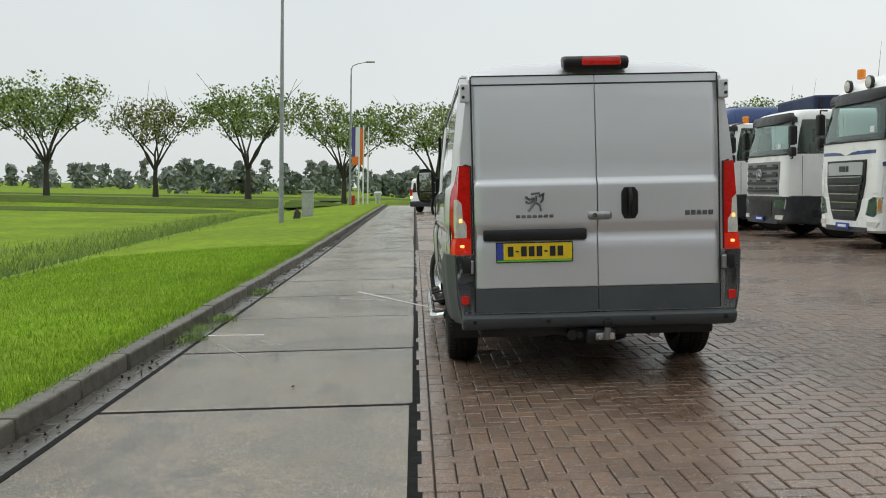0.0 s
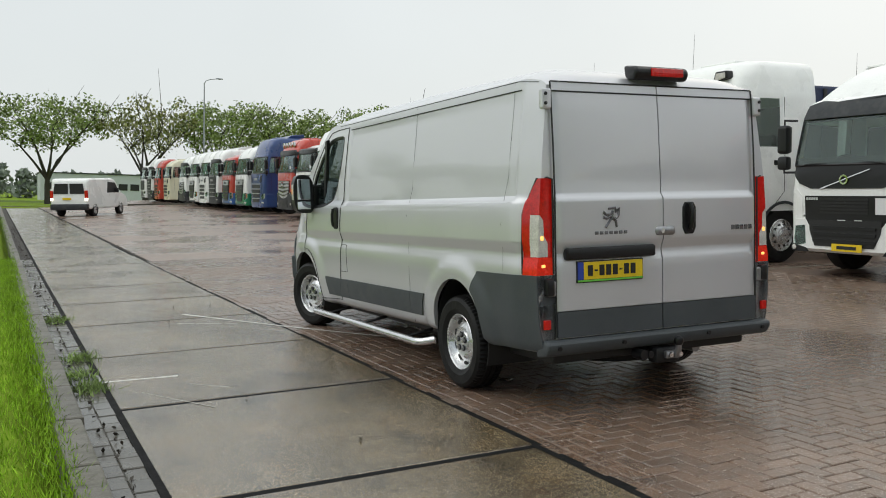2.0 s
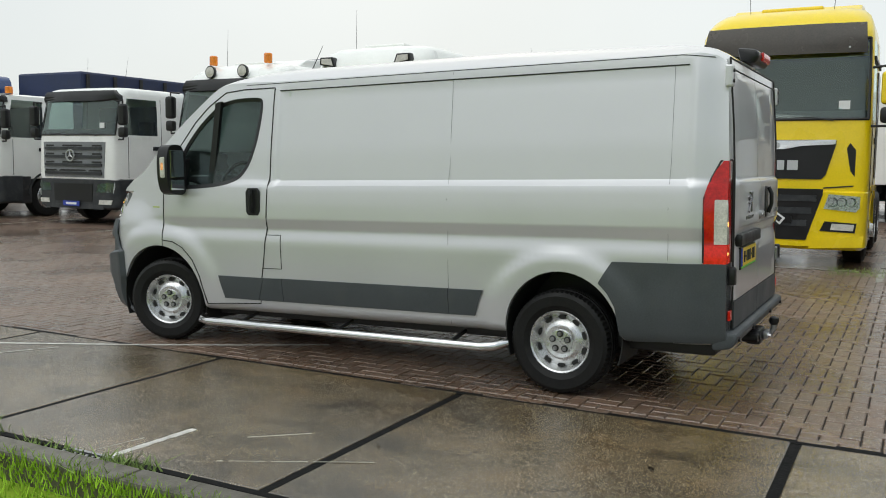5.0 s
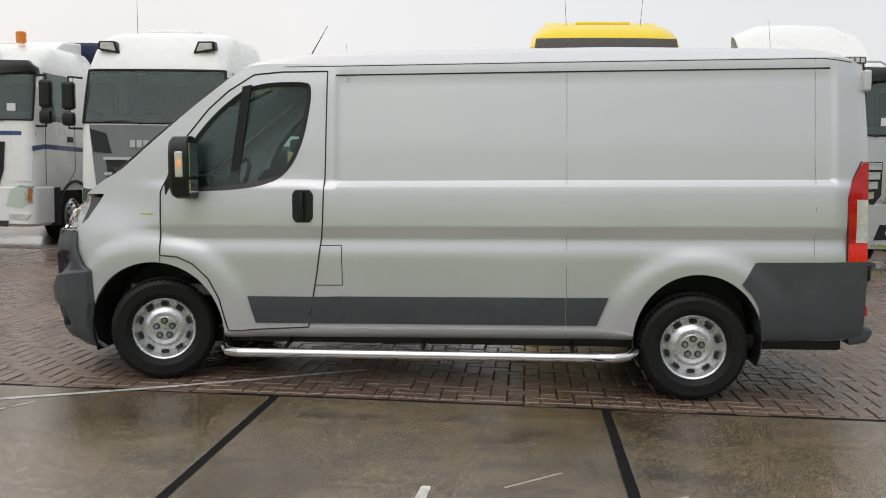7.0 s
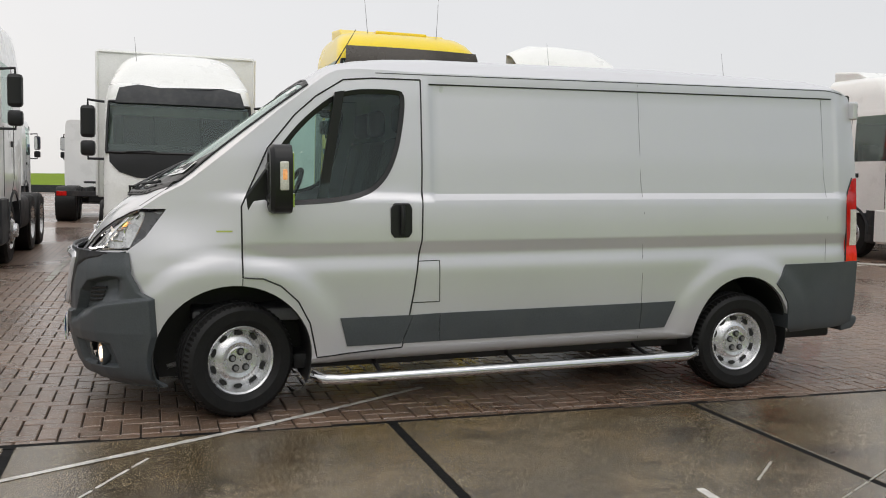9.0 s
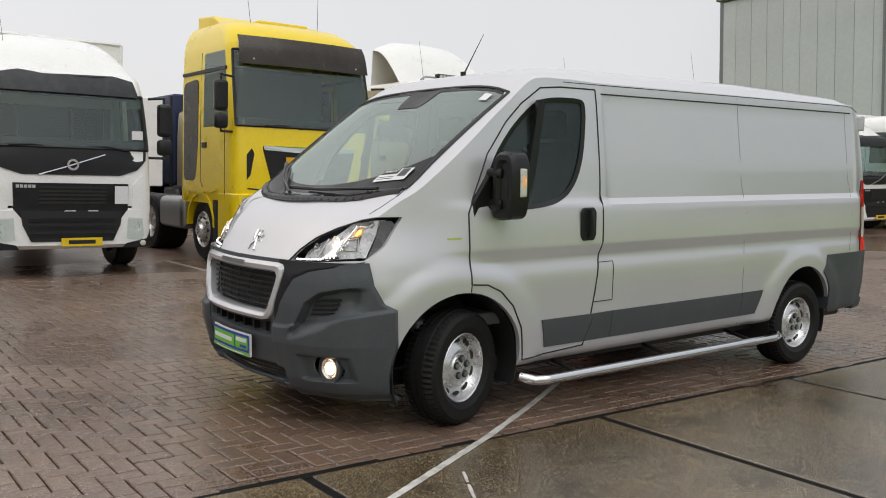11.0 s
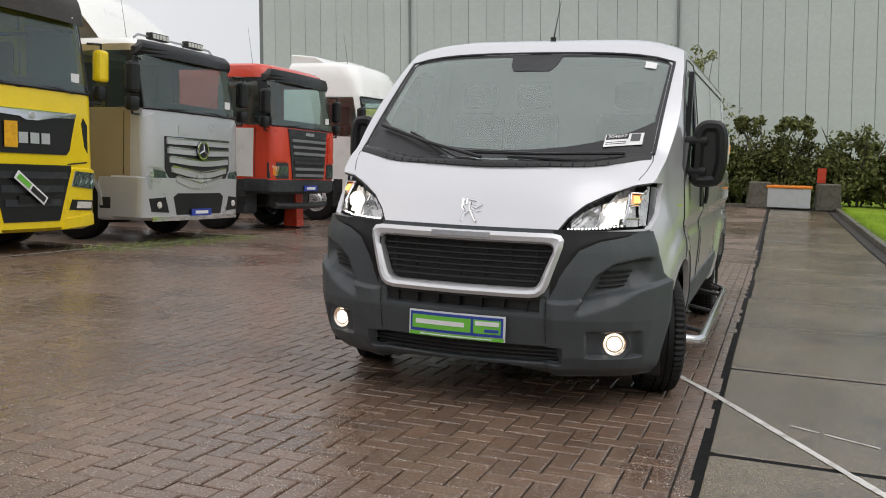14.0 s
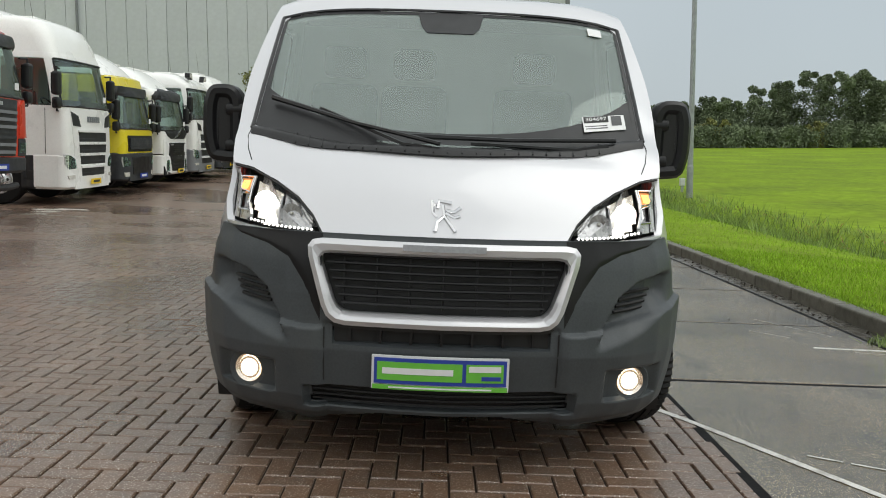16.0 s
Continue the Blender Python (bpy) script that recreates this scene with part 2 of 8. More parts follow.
mirror = mat("mirror_glass", (0.85, 0.87, 0.88), 0.02, 1.0, 0.0, rvar=0.0)
yellow_plate = mat("yellow_plate", (0.83, 0.58, 0.02), 0.4, 0, 0.08, 20, 80)
ink = mat("black_ink", (0.02, 0.02, 0.02), 0.5, 0, 0.05)
blue_ink = mat("blue_ink", (0.03, 0.06, 0.36), 0.45, 0, 0.05)
green_ink = mat("green_ink", (0.16, 0.52, 0.06), 0.45, 0, 0.05)
paper = mat("white_card", (0.80, 0.80, 0.80), 0.55, 0, 0.04)
seat_cloth = mat("seat_cloth", (0.030, 0.031, 0.034), 0.85, 0, 0.2, 20, 120)
trim_grey = mat("cab_trim", (0.10, 0.10, 0.105), 0.7, 0, 0.12, 8, 60)
pale_trim = mat("pale_bulkhead", (0.58, 0.60, 0.59), 0.7, 0, 0.08, 4, 60)

# ---------- mesh helpers ----------


def part(name, bm, material, parent=None, label="", m=None, smooth=0.6):
    """Links a bmesh as one mesh object, under a thing where one is given."""
    if m is not None:
        bm.transform(m)
    bmesh.ops.recalc_face_normals(bm, faces=bm.faces)
    me = bpy.data.meshes.new(name)
    if smooth:
        for f in bm.faces:
            f.smooth = True
        for e in bm.edges:
            if len(e.link_faces) == 2:
                ang = e.calc_face_angle(0)
                a0, a1 = sorted(f.calc_area() for f in e.link_faces)
                if ang > smooth or (ang > .12 and a1 > 8 * a0):
                    e.smooth = False
    bm.to_mesh(me)
    bm.free()
    me.materials.append(material)
    ob = new(name, me)
    if parent is not None:
        ob.parent = parent
    if label:
        ob["label"] = label
    return ob


def thing(name, m, label, category, group="", kind=""):
    ob = new(name)
    ob.empty_display_size = 0.2
    ob.matrix_world = m
    return tagged(ob, label, category, group, kind)


def merge(*bms):
    out = bms[0]
    for b in bms[1:]:
        me = bpy.data.meshes.new("tmp")
        b.to_mesh(me)
        b.free()
        out.from_mesh(me)
        bpy.data.meshes.remove(me)
    return out


def bx(x0, x1, y0, y1, z0, z1, bev=0.0, seg=2):
    bm = bmesh.new()
    bmesh.ops.create_cube(bm, size=1)
    bm.transform(Matrix.Translation(((x0 + x1) / 2, (y0 + y1) / 2, (z0 + z1) / 2)) @ Matrix.Diagonal((abs(x1 - x0), abs(y1 - y0), abs(z1 - z0), 1)))
    if bev:
        bmesh.ops.bevel(bm, geom=bm.edges[:], offset=bev, segments=seg, profile=0.5, affect="EDGES", clamp_overlap=True)
    return bm


def lathe(profile, seg=32, axis="x", at=(0, 0, 0), closed=False, caps=True):
    """Turns (along, radius) pairs round an axis."""
    bm = bmesh.new()
    rings = []
    for a, r in profile:
        ring = []
        for i in range(seg):
            c, s = math.cos(2 * math.pi * i / seg), math.sin(2 * math.pi * i / seg)
            p = {"x": (a, r * c, r * s), "y": (r * c, a, r * s), "z": (r * c, r * s, a)}[axis]
            ring.append(bm.verts.new(Vector(p) + Vector(at)))
        rings.append(ring)
    pairs = list(zip(rings, rings[1:]))
    if closed:
        pairs.append((rings[-1], rings[0]))
    for r0, r1 in pairs:
        for i in range(seg):
            j = (i + 1) % seg
            bm.faces.new((r0[i], r0[j], r1[j], r1[i]))
    if not closed and caps:
        for ring in (rings[0], rings[-1]):
            bm.faces.new(ring)
    return bm


def cyl(r, a, b, axis="z", at=(0, 0, 0), seg=16, bev=0.0):
    if bev:
        return lathe([(a, r - bev), (a + bev, r), (b - bev, r), (b, r - bev)], seg, axis, at)
    return lathe([(a, r), (b, r)], seg, axis, at)


def tube(points, r, seg=8, ends=True):
    """A round bar along a line of points; r may be one radius or one for each."""
    bm = bmesh.new()
    pts = [Vector(p) for p in points]
    radii = r if isinstance(r, (list, tuple)) else [r] * len(pts)
    rings, up = [], None
    for i, p in enumerate(pts):
        d = (pts[min(i + 1, len(pts) - 1)] - pts[max(i - 1, 0)]).normalized()
        if up is None:
            up = d.orthogonal().normalized()
        up = (up - d * up.dot(d)).normalized()
        side = d.cross(up)
        rings.append([bm.verts.new(p + radii[i] * (math.cos(2 * math.pi * k / seg) * up + math.sin(2 * math.pi * k / seg) * side)) for k in range(seg)])
    for r0, r1 in zip(rings, rings[1:]):
        for k in range(seg):
            j = (k + 1) % seg
            bm.faces.new((r0[k], r0[j], r1[j], r1[k]))
    if ends:
        bm.faces.new(rings[0])
        bm.faces.new(rings[-1])
    return bm


def prism(poly, axis, lo, hi, bev=0.0):
    """A flat outline drawn out along an axis. Outline pairs: x -> (y, z), y -> (x, z), z -> (x, y)."""
    bm = bmesh.new()

    def v(a, b, c):
        return {"x": (c, a, b), "y": (a, c, b), "z": (a, b, c)}[axis]
    lower = [bm.verts.new(v(a, b, lo)) for a, b in poly]
    upper = [bm.verts.new(v(a, b, hi)) for a, b in poly]
    n = len(poly)
    bm.faces.new(lower)
    bm.faces.new(upper)
    for i in range(n):
        bm.faces.new((lower[i], lower[(i + 1) % n], upper[(i + 1) % n], upper[i]))
    bmesh.ops.recalc_face_normals(bm, faces=bm.faces)
    if bev:
        bmesh.ops.bevel(bm, geom=bm.edges[:], offset=bev, segments=2, profile=0.5, affect="EDGES", clamp_overlap=True)
    return bm


def grid_mesh(points, closed_u=False):
    """A skin over rows of points."""
    bm = bmesh.new()
    rows = [[bm.verts.new(p) for p in row] for row in points]
    for r0, r1 in zip(rows, rows[1:]):
        n = len(r0)
        for k in range(n if closed_u else n - 1):
            j = (k + 1) % n
            try:
                bm.faces.new((r0[k], r0[j], r1[j], r1[k]))
            except ValueError:
                pass
    return bm


def thick(bm, d):
    """Gives a skin a thickness behind it."""
    bmesh.ops.recalc_face_normals(bm, faces=bm.faces)
    if sum(f.normal.z for f in bm.faces) < -.8 * len(bm.faces):
        bmesh.ops.reverse_faces(bm, faces=bm.faces)
    bmesh.ops.solidify(bm, geom=bm.faces[:], thickness=d)
    return bm


def cut(a, b, op):
    """Boolean of two closed bmeshes; a is used up, b is kept."""
    obs = []
    for bm in (a, b):
        me = bpy.data.meshes.new("tmp")
        bm.to_mesh(me)
        obs.append(new("tmp", me))
    a.free()
    md = obs[0].modifiers.new("b", "BOOLEAN")
    md.operation, md.object, md.solver = op, obs[1], "EXACT"
    dg = bpy.context.evaluated_depsgraph_get()
    me = bpy.data.meshes.new_from_object(obs[0].evaluated_get(dg))
    out = bmesh.new()
    out.from_mesh(me)
    bpy.data.meshes.remove(me)
    for o in obs:
        d = o.data
        bpy.data.objects.remove(o)
        bpy.data.meshes.remove(d)
    return out


def smooth_step(a, b, v):
    t = min(1.0, max(0.0, (v - a) / (b - a)))
    return t * t * (3 - 2 * t)


# ---------- ground, lot, strip, kerb ----------
brick_mat = mat("red_brown_paver", (0.158, 0.094, 0.059), 0.42, 0, 0.18, 5, 220, rnd=0.16, spec=0.95, dirt=((0.09, 0.08, 0.07), 0.4))
speckle(brick_mat, 105, (0.72, 0.66, 0.58), 1.0)
wet(brick_mat, 0.16, 0.40, 0.55, 0.74)
brick_mat.node_tree.nodes["Principled BSDF"].inputs["Coat Weight"].default_value = 0.18
brick_mat.node_tree.nodes["Principled BSDF"].inputs["Coat Roughness"].default_value = 0.10
brick_mat.node_tree.nodes["Principled BSDF"].inputs["Coat IOR"].default_value = 1.35
bed_mat = mat("jointing_sand", (0.030, 0.024, 0.018), 0.7, 0, 0.3, 6, 80, bump=0.004)


def stain(m, size, stretch, colour, lo, hi, amount):
    """Irregular dried-in stains laid over a surface."""
    n, l = m.node_tree.nodes, m.node_tree.links
    p = n["Principled BSDF"]
    ge, mp, t = n.new("ShaderNodeNewGeometry"), n.new("ShaderNodeMapping"), n.new("ShaderNodeTexNoise")
    mp.inputs["Scale"].default_value = (1, stretch, 1)
    l.new(ge.outputs["Position"], mp.inputs["Vector"])
    t.inputs["Scale"].default_value, t.inputs["Detail"].default_value, t.inputs["Roughness"].default_value = size, 7, 0.68
    l.new(mp.outputs["Vector"], t.inputs["Vector"])
    r = n.new("ShaderNodeMapRange")
    r.inputs["From Min"].default_value, r.inputs["From Max"].default_value, r.inputs["To Max"].default_value = lo, hi, amount
    l.new(t.outputs["Fac"], r.inputs["Value"])
    mx = n.new("ShaderNodeMix")
    mx.data_type = "RGBA"
    mx.inputs[7].default_value = (*colour, 1)
    l.new(r.outputs["Result"], mx.inputs[0])
    l.new(p.inputs["Base Color"].links[0].from_socket, mx.inputs[6])
    l.new(mx.outputs[2], p.inputs["Base Color"])


slab_mat = mat("concrete_slab", (0.136, 0.100, 0.056), 0.32, 0, 0.32, 1.3, 110, rnd=0.08, spec=0.8, ior=1.75, dirt=((0.165, 0.105, 0.045), 0.7))
speckle(slab_mat, 120, (0.95, 0.83, 0.58), 1.0)
stain(slab_mat, 2.6, 0.6, (0.052, 0.040, 0.026), 0.52, 0.66, 0.8)
stain(slab_mat, 9.0, 0.8, (0.20, 0.155, 0.09), 0.56, 0.70, 0.6)
wet(slab_mat, 0.03, 0.19, 0.75, 0.62)
joint_mat = mat("bitumen_joint", (0.010, 0.010, 0.010), 0.75, 0, 0.3, 9, 60, bump=0.004, spec=0.12)
kerb_mat = mat("kerb_concrete", (0.120, 0.110, 0.088), 0.45, 0, 0.25, 4, 60, bump=0.003, rnd=0.12, dirt=((0.045, 0.044, 0.026), 0.8))
gutter_mat = mat("gutter_paver", (0.095, 0.088, 0.074), 0.3, 0, 0.2, 5, 70, bump=0.002, rnd=0.18)
wet(gutter_mat, 0.08, 0.35, 1.3, 0.75)
grass_mat = mat("lawn_grass", (0.178, 0.265, 0.022), 0.85, 0, 0.35, 0.22, 3.0, bump=0.03, spec=0.06, dirt=((0.15, 0.19, 0.03), 0.6))
blade_mat = mat("grass_blade", (0.255, 0.415, 0.032), 0.7, 0, 0.25, 1.2, 20, rnd=0.35, spec=0.15)
rough_mat = mat("rough_grass", (0.20, 0.285, 0.075), 0.8, 0, 0.3, 1.2, 20, rnd=0.45)
dead_mat = mat("mown_hay", (0.26, 0.16, 0.075), 0.85, 0, 0.3, 1.2, 20, rnd=0.35)

EDGE, SLAB0, KERB0, KERB1 = -1.25, -3.25, -3.52, -3.68   # strip edge, strip's far side, kerb's face and back
Y_LO, Y_HI = -27.0, 63.0


def lot_point(x, y, z=0.0):
    return TILT @ Vector((x, y, z + lot_z(y)))


def land_z(y):
    """The meadows rise very gently away from the lot."""
    return float(np.interp(y, (-2500, -120, -60, -27, -10, 40, 63, 100, 240, 400, 2500), (52, 2.9, 1.2, .55, 0, 0, .15, .45, 1.7, 3.2, 22)))


def verge_z(x, y):
    """Height of lawn, ditch and field, west of the kerb and beyond the lot."""
    k = lot_point(KERB1, min(max(y, Y_LO), Y_HI)).z + 0.09
    far = -0.72 + 0.10 * math.sin(y * 0.05) + land_z(y)
    d = KERB1 - x
    ditch = min(10.0, max(3.7, 4.9 + 0.085 * (y + 9)))
    s = smooth_step(0.0, ditch - 0.5, d)
    z = k * (1 - s) + (far + 0.28) * s + 0.10 * s * (1 - s)
    z -= 0.42 * math.exp(-((d - ditch) / 0.75) ** 2)
    if d > ditch:
        z = min(z, far + 0.28) - 0.2 * smooth_step(ditch, ditch + 3, d) + (0.85 * smooth_step(82, 88, y) - 0.85 * smooth_step(108, 116, y))
    return z


def steps(*spans):
    out = []
    for a, b, n in spans:
        out += [a + (b - a) * i / n for i in range(n)]
    return out + [spans[-1][1]]


def ground_z(x, y):
    if (x >= KERB1 and Y_LO <= y <= Y_HI) or (x > 2.4 and Y_HI < y < 84):
        return lot_point(x, y).z - 0.35
    if x < KERB1:
        return verge_z(x, y)
    return verge_z(KERB1 - 14, y) * smooth_step(0, 4, max(Y_LO - y, y - Y_HI)) + (lot_point(x, min(max(y, Y_LO), Y_HI)).z + 0.08) * (1 - smooth_step(0, 4, max(Y_LO - y, y - Y_HI)))


xs = steps((-2500, -300, 6), (-300, -60, 12), (-60, -16, 22), (-16, -3.68, 60), (-3.679, 70, 30), (70, 300, 8), (300, 2500, 5))
ys = steps((-2500, -300, 6), (-300, -60, 10), (-60, -27, 14), (-26.99, 63, 120), (63.01, 80, 14), (80, 120, 40), (120, 300, 12), (300, 2500, 6))
bm = grid_mesh([[(x, y, ground_z(x, y)) for x in xs] for y in ys])
tagged(part("ground", bm, grass_mat, smooth=3), "mown green lawn and flat meadow round the lot", "ground", kind="structure")

# far part of the brick paving, drawn by its material only where it stays distant
far_brick = mat("distant_paving", (0.255, 0.172, 0.126), 0.42, 0, 0.14, 0.35, 9, spec=0.95, dirt=((0.11, 0.10, 0.09), 0.5))
n, l = far_brick.node_tree.nodes, far_brick.node_tree.links
bt, geo = n.new("ShaderNodeTexBrick"), n.new("ShaderNodeNewGeometry")
bt.inputs["Scale"].default_value = 1.0
bt.inputs["Brick Width"].default_value, bt.inputs["Row Height"].default_value, bt.inputs["Mortar Size"].default_value = 0.21, 0.105, 0.008
bt.inputs["Color1"].default_value, bt.inputs["Color2"].default_value, bt.inputs["Mortar"].default_value = (1.1, 1.1, 1.1, 1), (0.85, 0.86, 0.87, 1), (0.35, 0.35, 0.35, 1)
l.new(geo.outputs["Position"], bt.inputs["Vector"])
mx = n.new("ShaderNodeMix")
mx.data_type, mx.blend_type = "RGBA", "MULTIPLY"
mx.inputs[0].default_value = 1.0
pb = n["Principled BSDF"]
l.new(pb.inputs["Base Color"].links[0].from_socket, mx.inputs[6])
l.new(bt.outputs["Color"], mx.inputs[7])
l.new(mx.outputs[2], pb.inputs["Base Color"])
wet(far_brick, 0.16, 0.35, 0.4, 0.8)

BX0, BX1, BY0, BY1 = -1.155, 7.455, -9.03, 13.02    # where each paver is built
px = steps((EDGE + 0.02, BX0, 1), (BX0, BX1, 4), (BX1, 60, 10))
py = steps((Y_LO, BY0, 18), (BY0, BY1, 4), (BY1, Y_HI, 40), (Y_HI, 84, 8))
bm = bmesh.new()
vv = {(i, j): bm.verts.new(lot_point(x, y)) for i, x in enumerate(px) for j, y in enumerate(py)}
for i in range(len(px) - 1):
    for j in range(len(py) - 1):
        inside = BX0 - 1e-6 <= px[i] < BX1 - 1e-6 and BY0 - 1e-6 <= py[j] < BY1 - 1e-6
        if not inside and i > 0 and (py[j] < Y_HI - .01 or px[i] > 3.0):
            bm.faces.new((vv[i, j], vv[i + 1, j], vv[i + 1, j + 1], vv[i, j + 1]))
tagged(part("road", thick(bm, 0.2), far_brick, smooth=0), "damp red-brown brick paved truck lot", "paving", kind="structure")
bm = grid_mesh([[lot_point(x, y, -0.014) for x in (KERB0, EDGE, BX1)] for y in steps((Y_LO, Y_HI, 90))])
lot_bed = tagged(part("paving_bed", bm, bed_mat, smooth=0), "dark sand bed between the pavers", "paving", kind="structure")

# kerb stones, gutter pavers, slabs
kerb = thing("kerb", Matrix(), "grey concrete kerb along the lawn edge", "kerb", kind="structure")


def stone(w, d, h, bev):
    return bx(-w / 2, w / 2, -d / 2, d / 2, -0.12, h, bev)


km = part("kerb_stone", stone(0.16, 0.985, 0.115, 0.018), kerb_mat, kerb)
km.matrix_world = on_lot(-3.60, Y_LO + 0.5)
for i in range(1, int(Y_HI - Y_LO)):
    o = km.copy()
    scene.collection.objects.link(o)
    y = Y_LO + 0.5 + i
    o.matrix_world = on_lot(-3.60 + random.uniform(-0.006, 0.006), y, random.uniform(-0.008, 0.004), random.uniform(-0.5, 0.5))
pavement = thing("pavement", Matrix(), "wet grey concrete slab strip with dark joints", "pavement", kind="structure")
SLAB_Y = [0.555 + 2.035 * k for k in range(-13, 30)]
sm = part("slab", stone(1.985, 1.985, 0.0, 0.010), slab_mat, pavement)
for k, y in enumerate(SLAB_Y):
    o = sm if k == 0 else sm.copy()
    if k:
        scene.collection.objects.link(o)
    o.matrix_world = on_lot(-2.25, y + 1.02, random.uniform(-0.003, 0.002), random.uniform(-0.15, 0.15))
for k, y in enumerate(SLAB_Y):
    wide = 9 < k < 20
    part("joint_strip", bx(-3.24, -1.24, y - (0.05 if wide and k % 3 == 0 else 0.032), y + 0.032, -0.02, -0.005), joint_mat, pavement, m=on_lot(0, y) @ pose(0, -y, 0))
for x, w in ((EDGE, 0.035), (-3.262, 0.022)):
    bm = grid_mesh([[lot_point(x + s * w, y, -0.002 + 0.0 * s) for s in (-1, 1)] for y in steps((Y_LO, Y_HI, 60))])
    part("edge_joint", thick(bm, 0.03), joint_mat, pavement)
# ---------- the silver panel van ----------
def lerp_table(v, a, b):
    return float(np.interp(v, a, b))


PLAN_Y = (3.6, 3.8, 3.95, 4.1, 4.2, 4.28, 4.34, 4.38, 4.41, 4.425)
PLAN_X = (0, .010, .040, .105, .18, .29, .43, .60, .80, 1.02)
ARCH_F, ARCH_R = (3.47, 0.42), (-0.02, 0.38)


def side_x(y, z):
    """Half width of the van at a station and height, with creases and wheel flares."""
    w = lerp_table(z, (.30, .37, .45, .60, .9, 1.2, 1.6, 2.0, 2.13), (.955, .975, .99, 1.008, 1.020, 1.013, .985, .937, .912))
    keep = 1 - smooth_step(3.25, 3.65, y)
    back = smooth_step(-1.0, -0.80, y)
    facet = min(1.0, max(0.0, (z - 1.022) / .073))
    w += 0.030 * smooth_step(1.385, 1.335, z) * facet * (1 - smooth_step(2.3, 2.5, y)) * back
    w += 0.022 * smooth_step(1.40, 1.34, z) * facet * smooth_step(2.3, 2.5, y) * keep
    w += 0.012 * smooth_step(1.005, 0.93, z) * smooth_step(.35, .6, z) * (0.4 + 0.6 * keep)
    # pressed-in upper panels between two ribs
    inset = smooth_step(2.275, 2.235, y) * smooth_step(-0.835, -0.795, y) * smooth_step(2.070, 2.045, z) * smooth_step(1.345, 1.385, z)
    w -= 0.014 * inset
    for (cy, cz), inner, outer in ((ARCH_F, 0.55, 0.66), (ARCH_R, 0.50, 0.585)):
        d = math.hypot((y - cy) * 0.97, z - cz)
        w += 0.022 * smooth_step(outer, inner, d)
    w -= 0.055 * smooth_step(-0.72, -1.0, y) ** 2
    w -= 0.042 * smooth_step(1.0, 1.26, z) * smooth_step(3.3, 3.8, y)
    return w - lerp_table(y, PLAN_Y, PLAN_X)


SH_Y = (-1.0, -.95, -.85, 2.3, 2.55, 2.75, 2.86, 2.95, 3.2, 3.5, 3.72, 3.85, 4.0, 4.15, 4.28, 4.36, 4.425)
SH_Z = (2.075, 2.11, 2.13, 2.13, 2.138, 2.138, 2.122, 2.062, 1.872, 1.625, 1.45, 1.385, 1.29, 1.18, 1.06, .98, .86)
TOP_Y = (-1.0, -.96, -.88, -.7, 0.5, 2.2, 2.5, 2.7, 2.86, 3.96, 4.03, 4.1, 4.22, 4.32, 4.38, 4.425)
TOP_Z = (2.100, 2.150, 2.190, 2.225, 2.262, 2.260, 2.246, 2.224, 2.188, 1.400, 1.368, 1.325, 1.225, 1.09, 1.0, .88)


def top_z(x, y, off=0.0):
    """Height of roof, windscreen and bonnet."""
    zs = lerp_table(y, SH_Y, SH_Z)
    xs_ = max(0.05, side_x(y, zs))
    zc = lerp_table(y, TOP_Y, TOP_Z)
    p = 6.5 - 1.0 * smooth_step(2.4, 3.0, y) - 3.1 * smooth_step(3.5, 4.0, y)
    rib = lerp_table(y, (3.9, 4.3), (.74, .52))
    off += .016 * smooth_step(rib + .05, rib - .05, abs(x)) * smooth_step(3.93, 4.05, y) * smooth_step(4.34, 4.22, y)
    return zs + (zc - zs) * (1 - min(1.0, abs(x) / xs_) ** p) + off


def low_z(y):
    return lerp_table(y, (-1.0, 3.0, 3.75, 3.95, 4.1, 4.25, 4.36, 4.425), (.385, .355, .33, .27, .285, .33, .40, .47))


def nose_shift(y, z):
    s = lerp_table(z, (.27, .40, .60, .82, .95, 1.05, 1.2), (-.10, -.035, 0.005, 0, -.015, -.03, -.03)) * smooth_step(3.8, 4.3, y)
    return y + s + lerp_table(z, (.4, 1.5, 1.9, 2.25), (-.03, -.03, -.01, .02)) * smooth_step(-0.86, -0.99, y)


LINES = (.37, .39, .42, .46, .50, .56, .62, .68, .72, .76, .80, .84, .88, .92, .96, .985, 1.01, 1.018, 1.026, 1.035, 1.055, 1.075, 1.088, 1.096, 1.105, 1.12, 1.17, 1.23, 1.29, 1.325, 1.345, 1.365, 1.385, 1.40)


def van_section(y, off):
    z0, zs = low_z(y) - off, lerp_table(y, SH_Y, SH_Z)
    half = []
    top = min(1.40, zs - 0.03)
    for a in LINES:
        zz = z0 + (a - .37) * (top - z0) / 1.03
        half.append([max(.02, side_x(y, zz) + off), zz])
    low = top
    for i in range(1, 15):
        zz = low + (zs - low) * i / 14
        half.append([max(.02, side_x(y, zz) + off), zz])
    half[0][0] -= 0.05
    half[1][0] -= 0.012
    xs_ = half[-1][0] - off
    for i in range(1, 14):
        a = (1 - i / 14) ** 1.25
        half.append([(xs_ + off) * a, top_z(xs_ * a, y, off)])
    pts = [Vector((-x, nose_shift(y, z), z)) for x, z in half]
    pts.append(Vector((0, nose_shift(y, top_z(0, y)), top_z(0, y, off))))
    pts += [Vector((x, nose_shift(y, z), z)) for x, z in reversed(half)]
    return pts


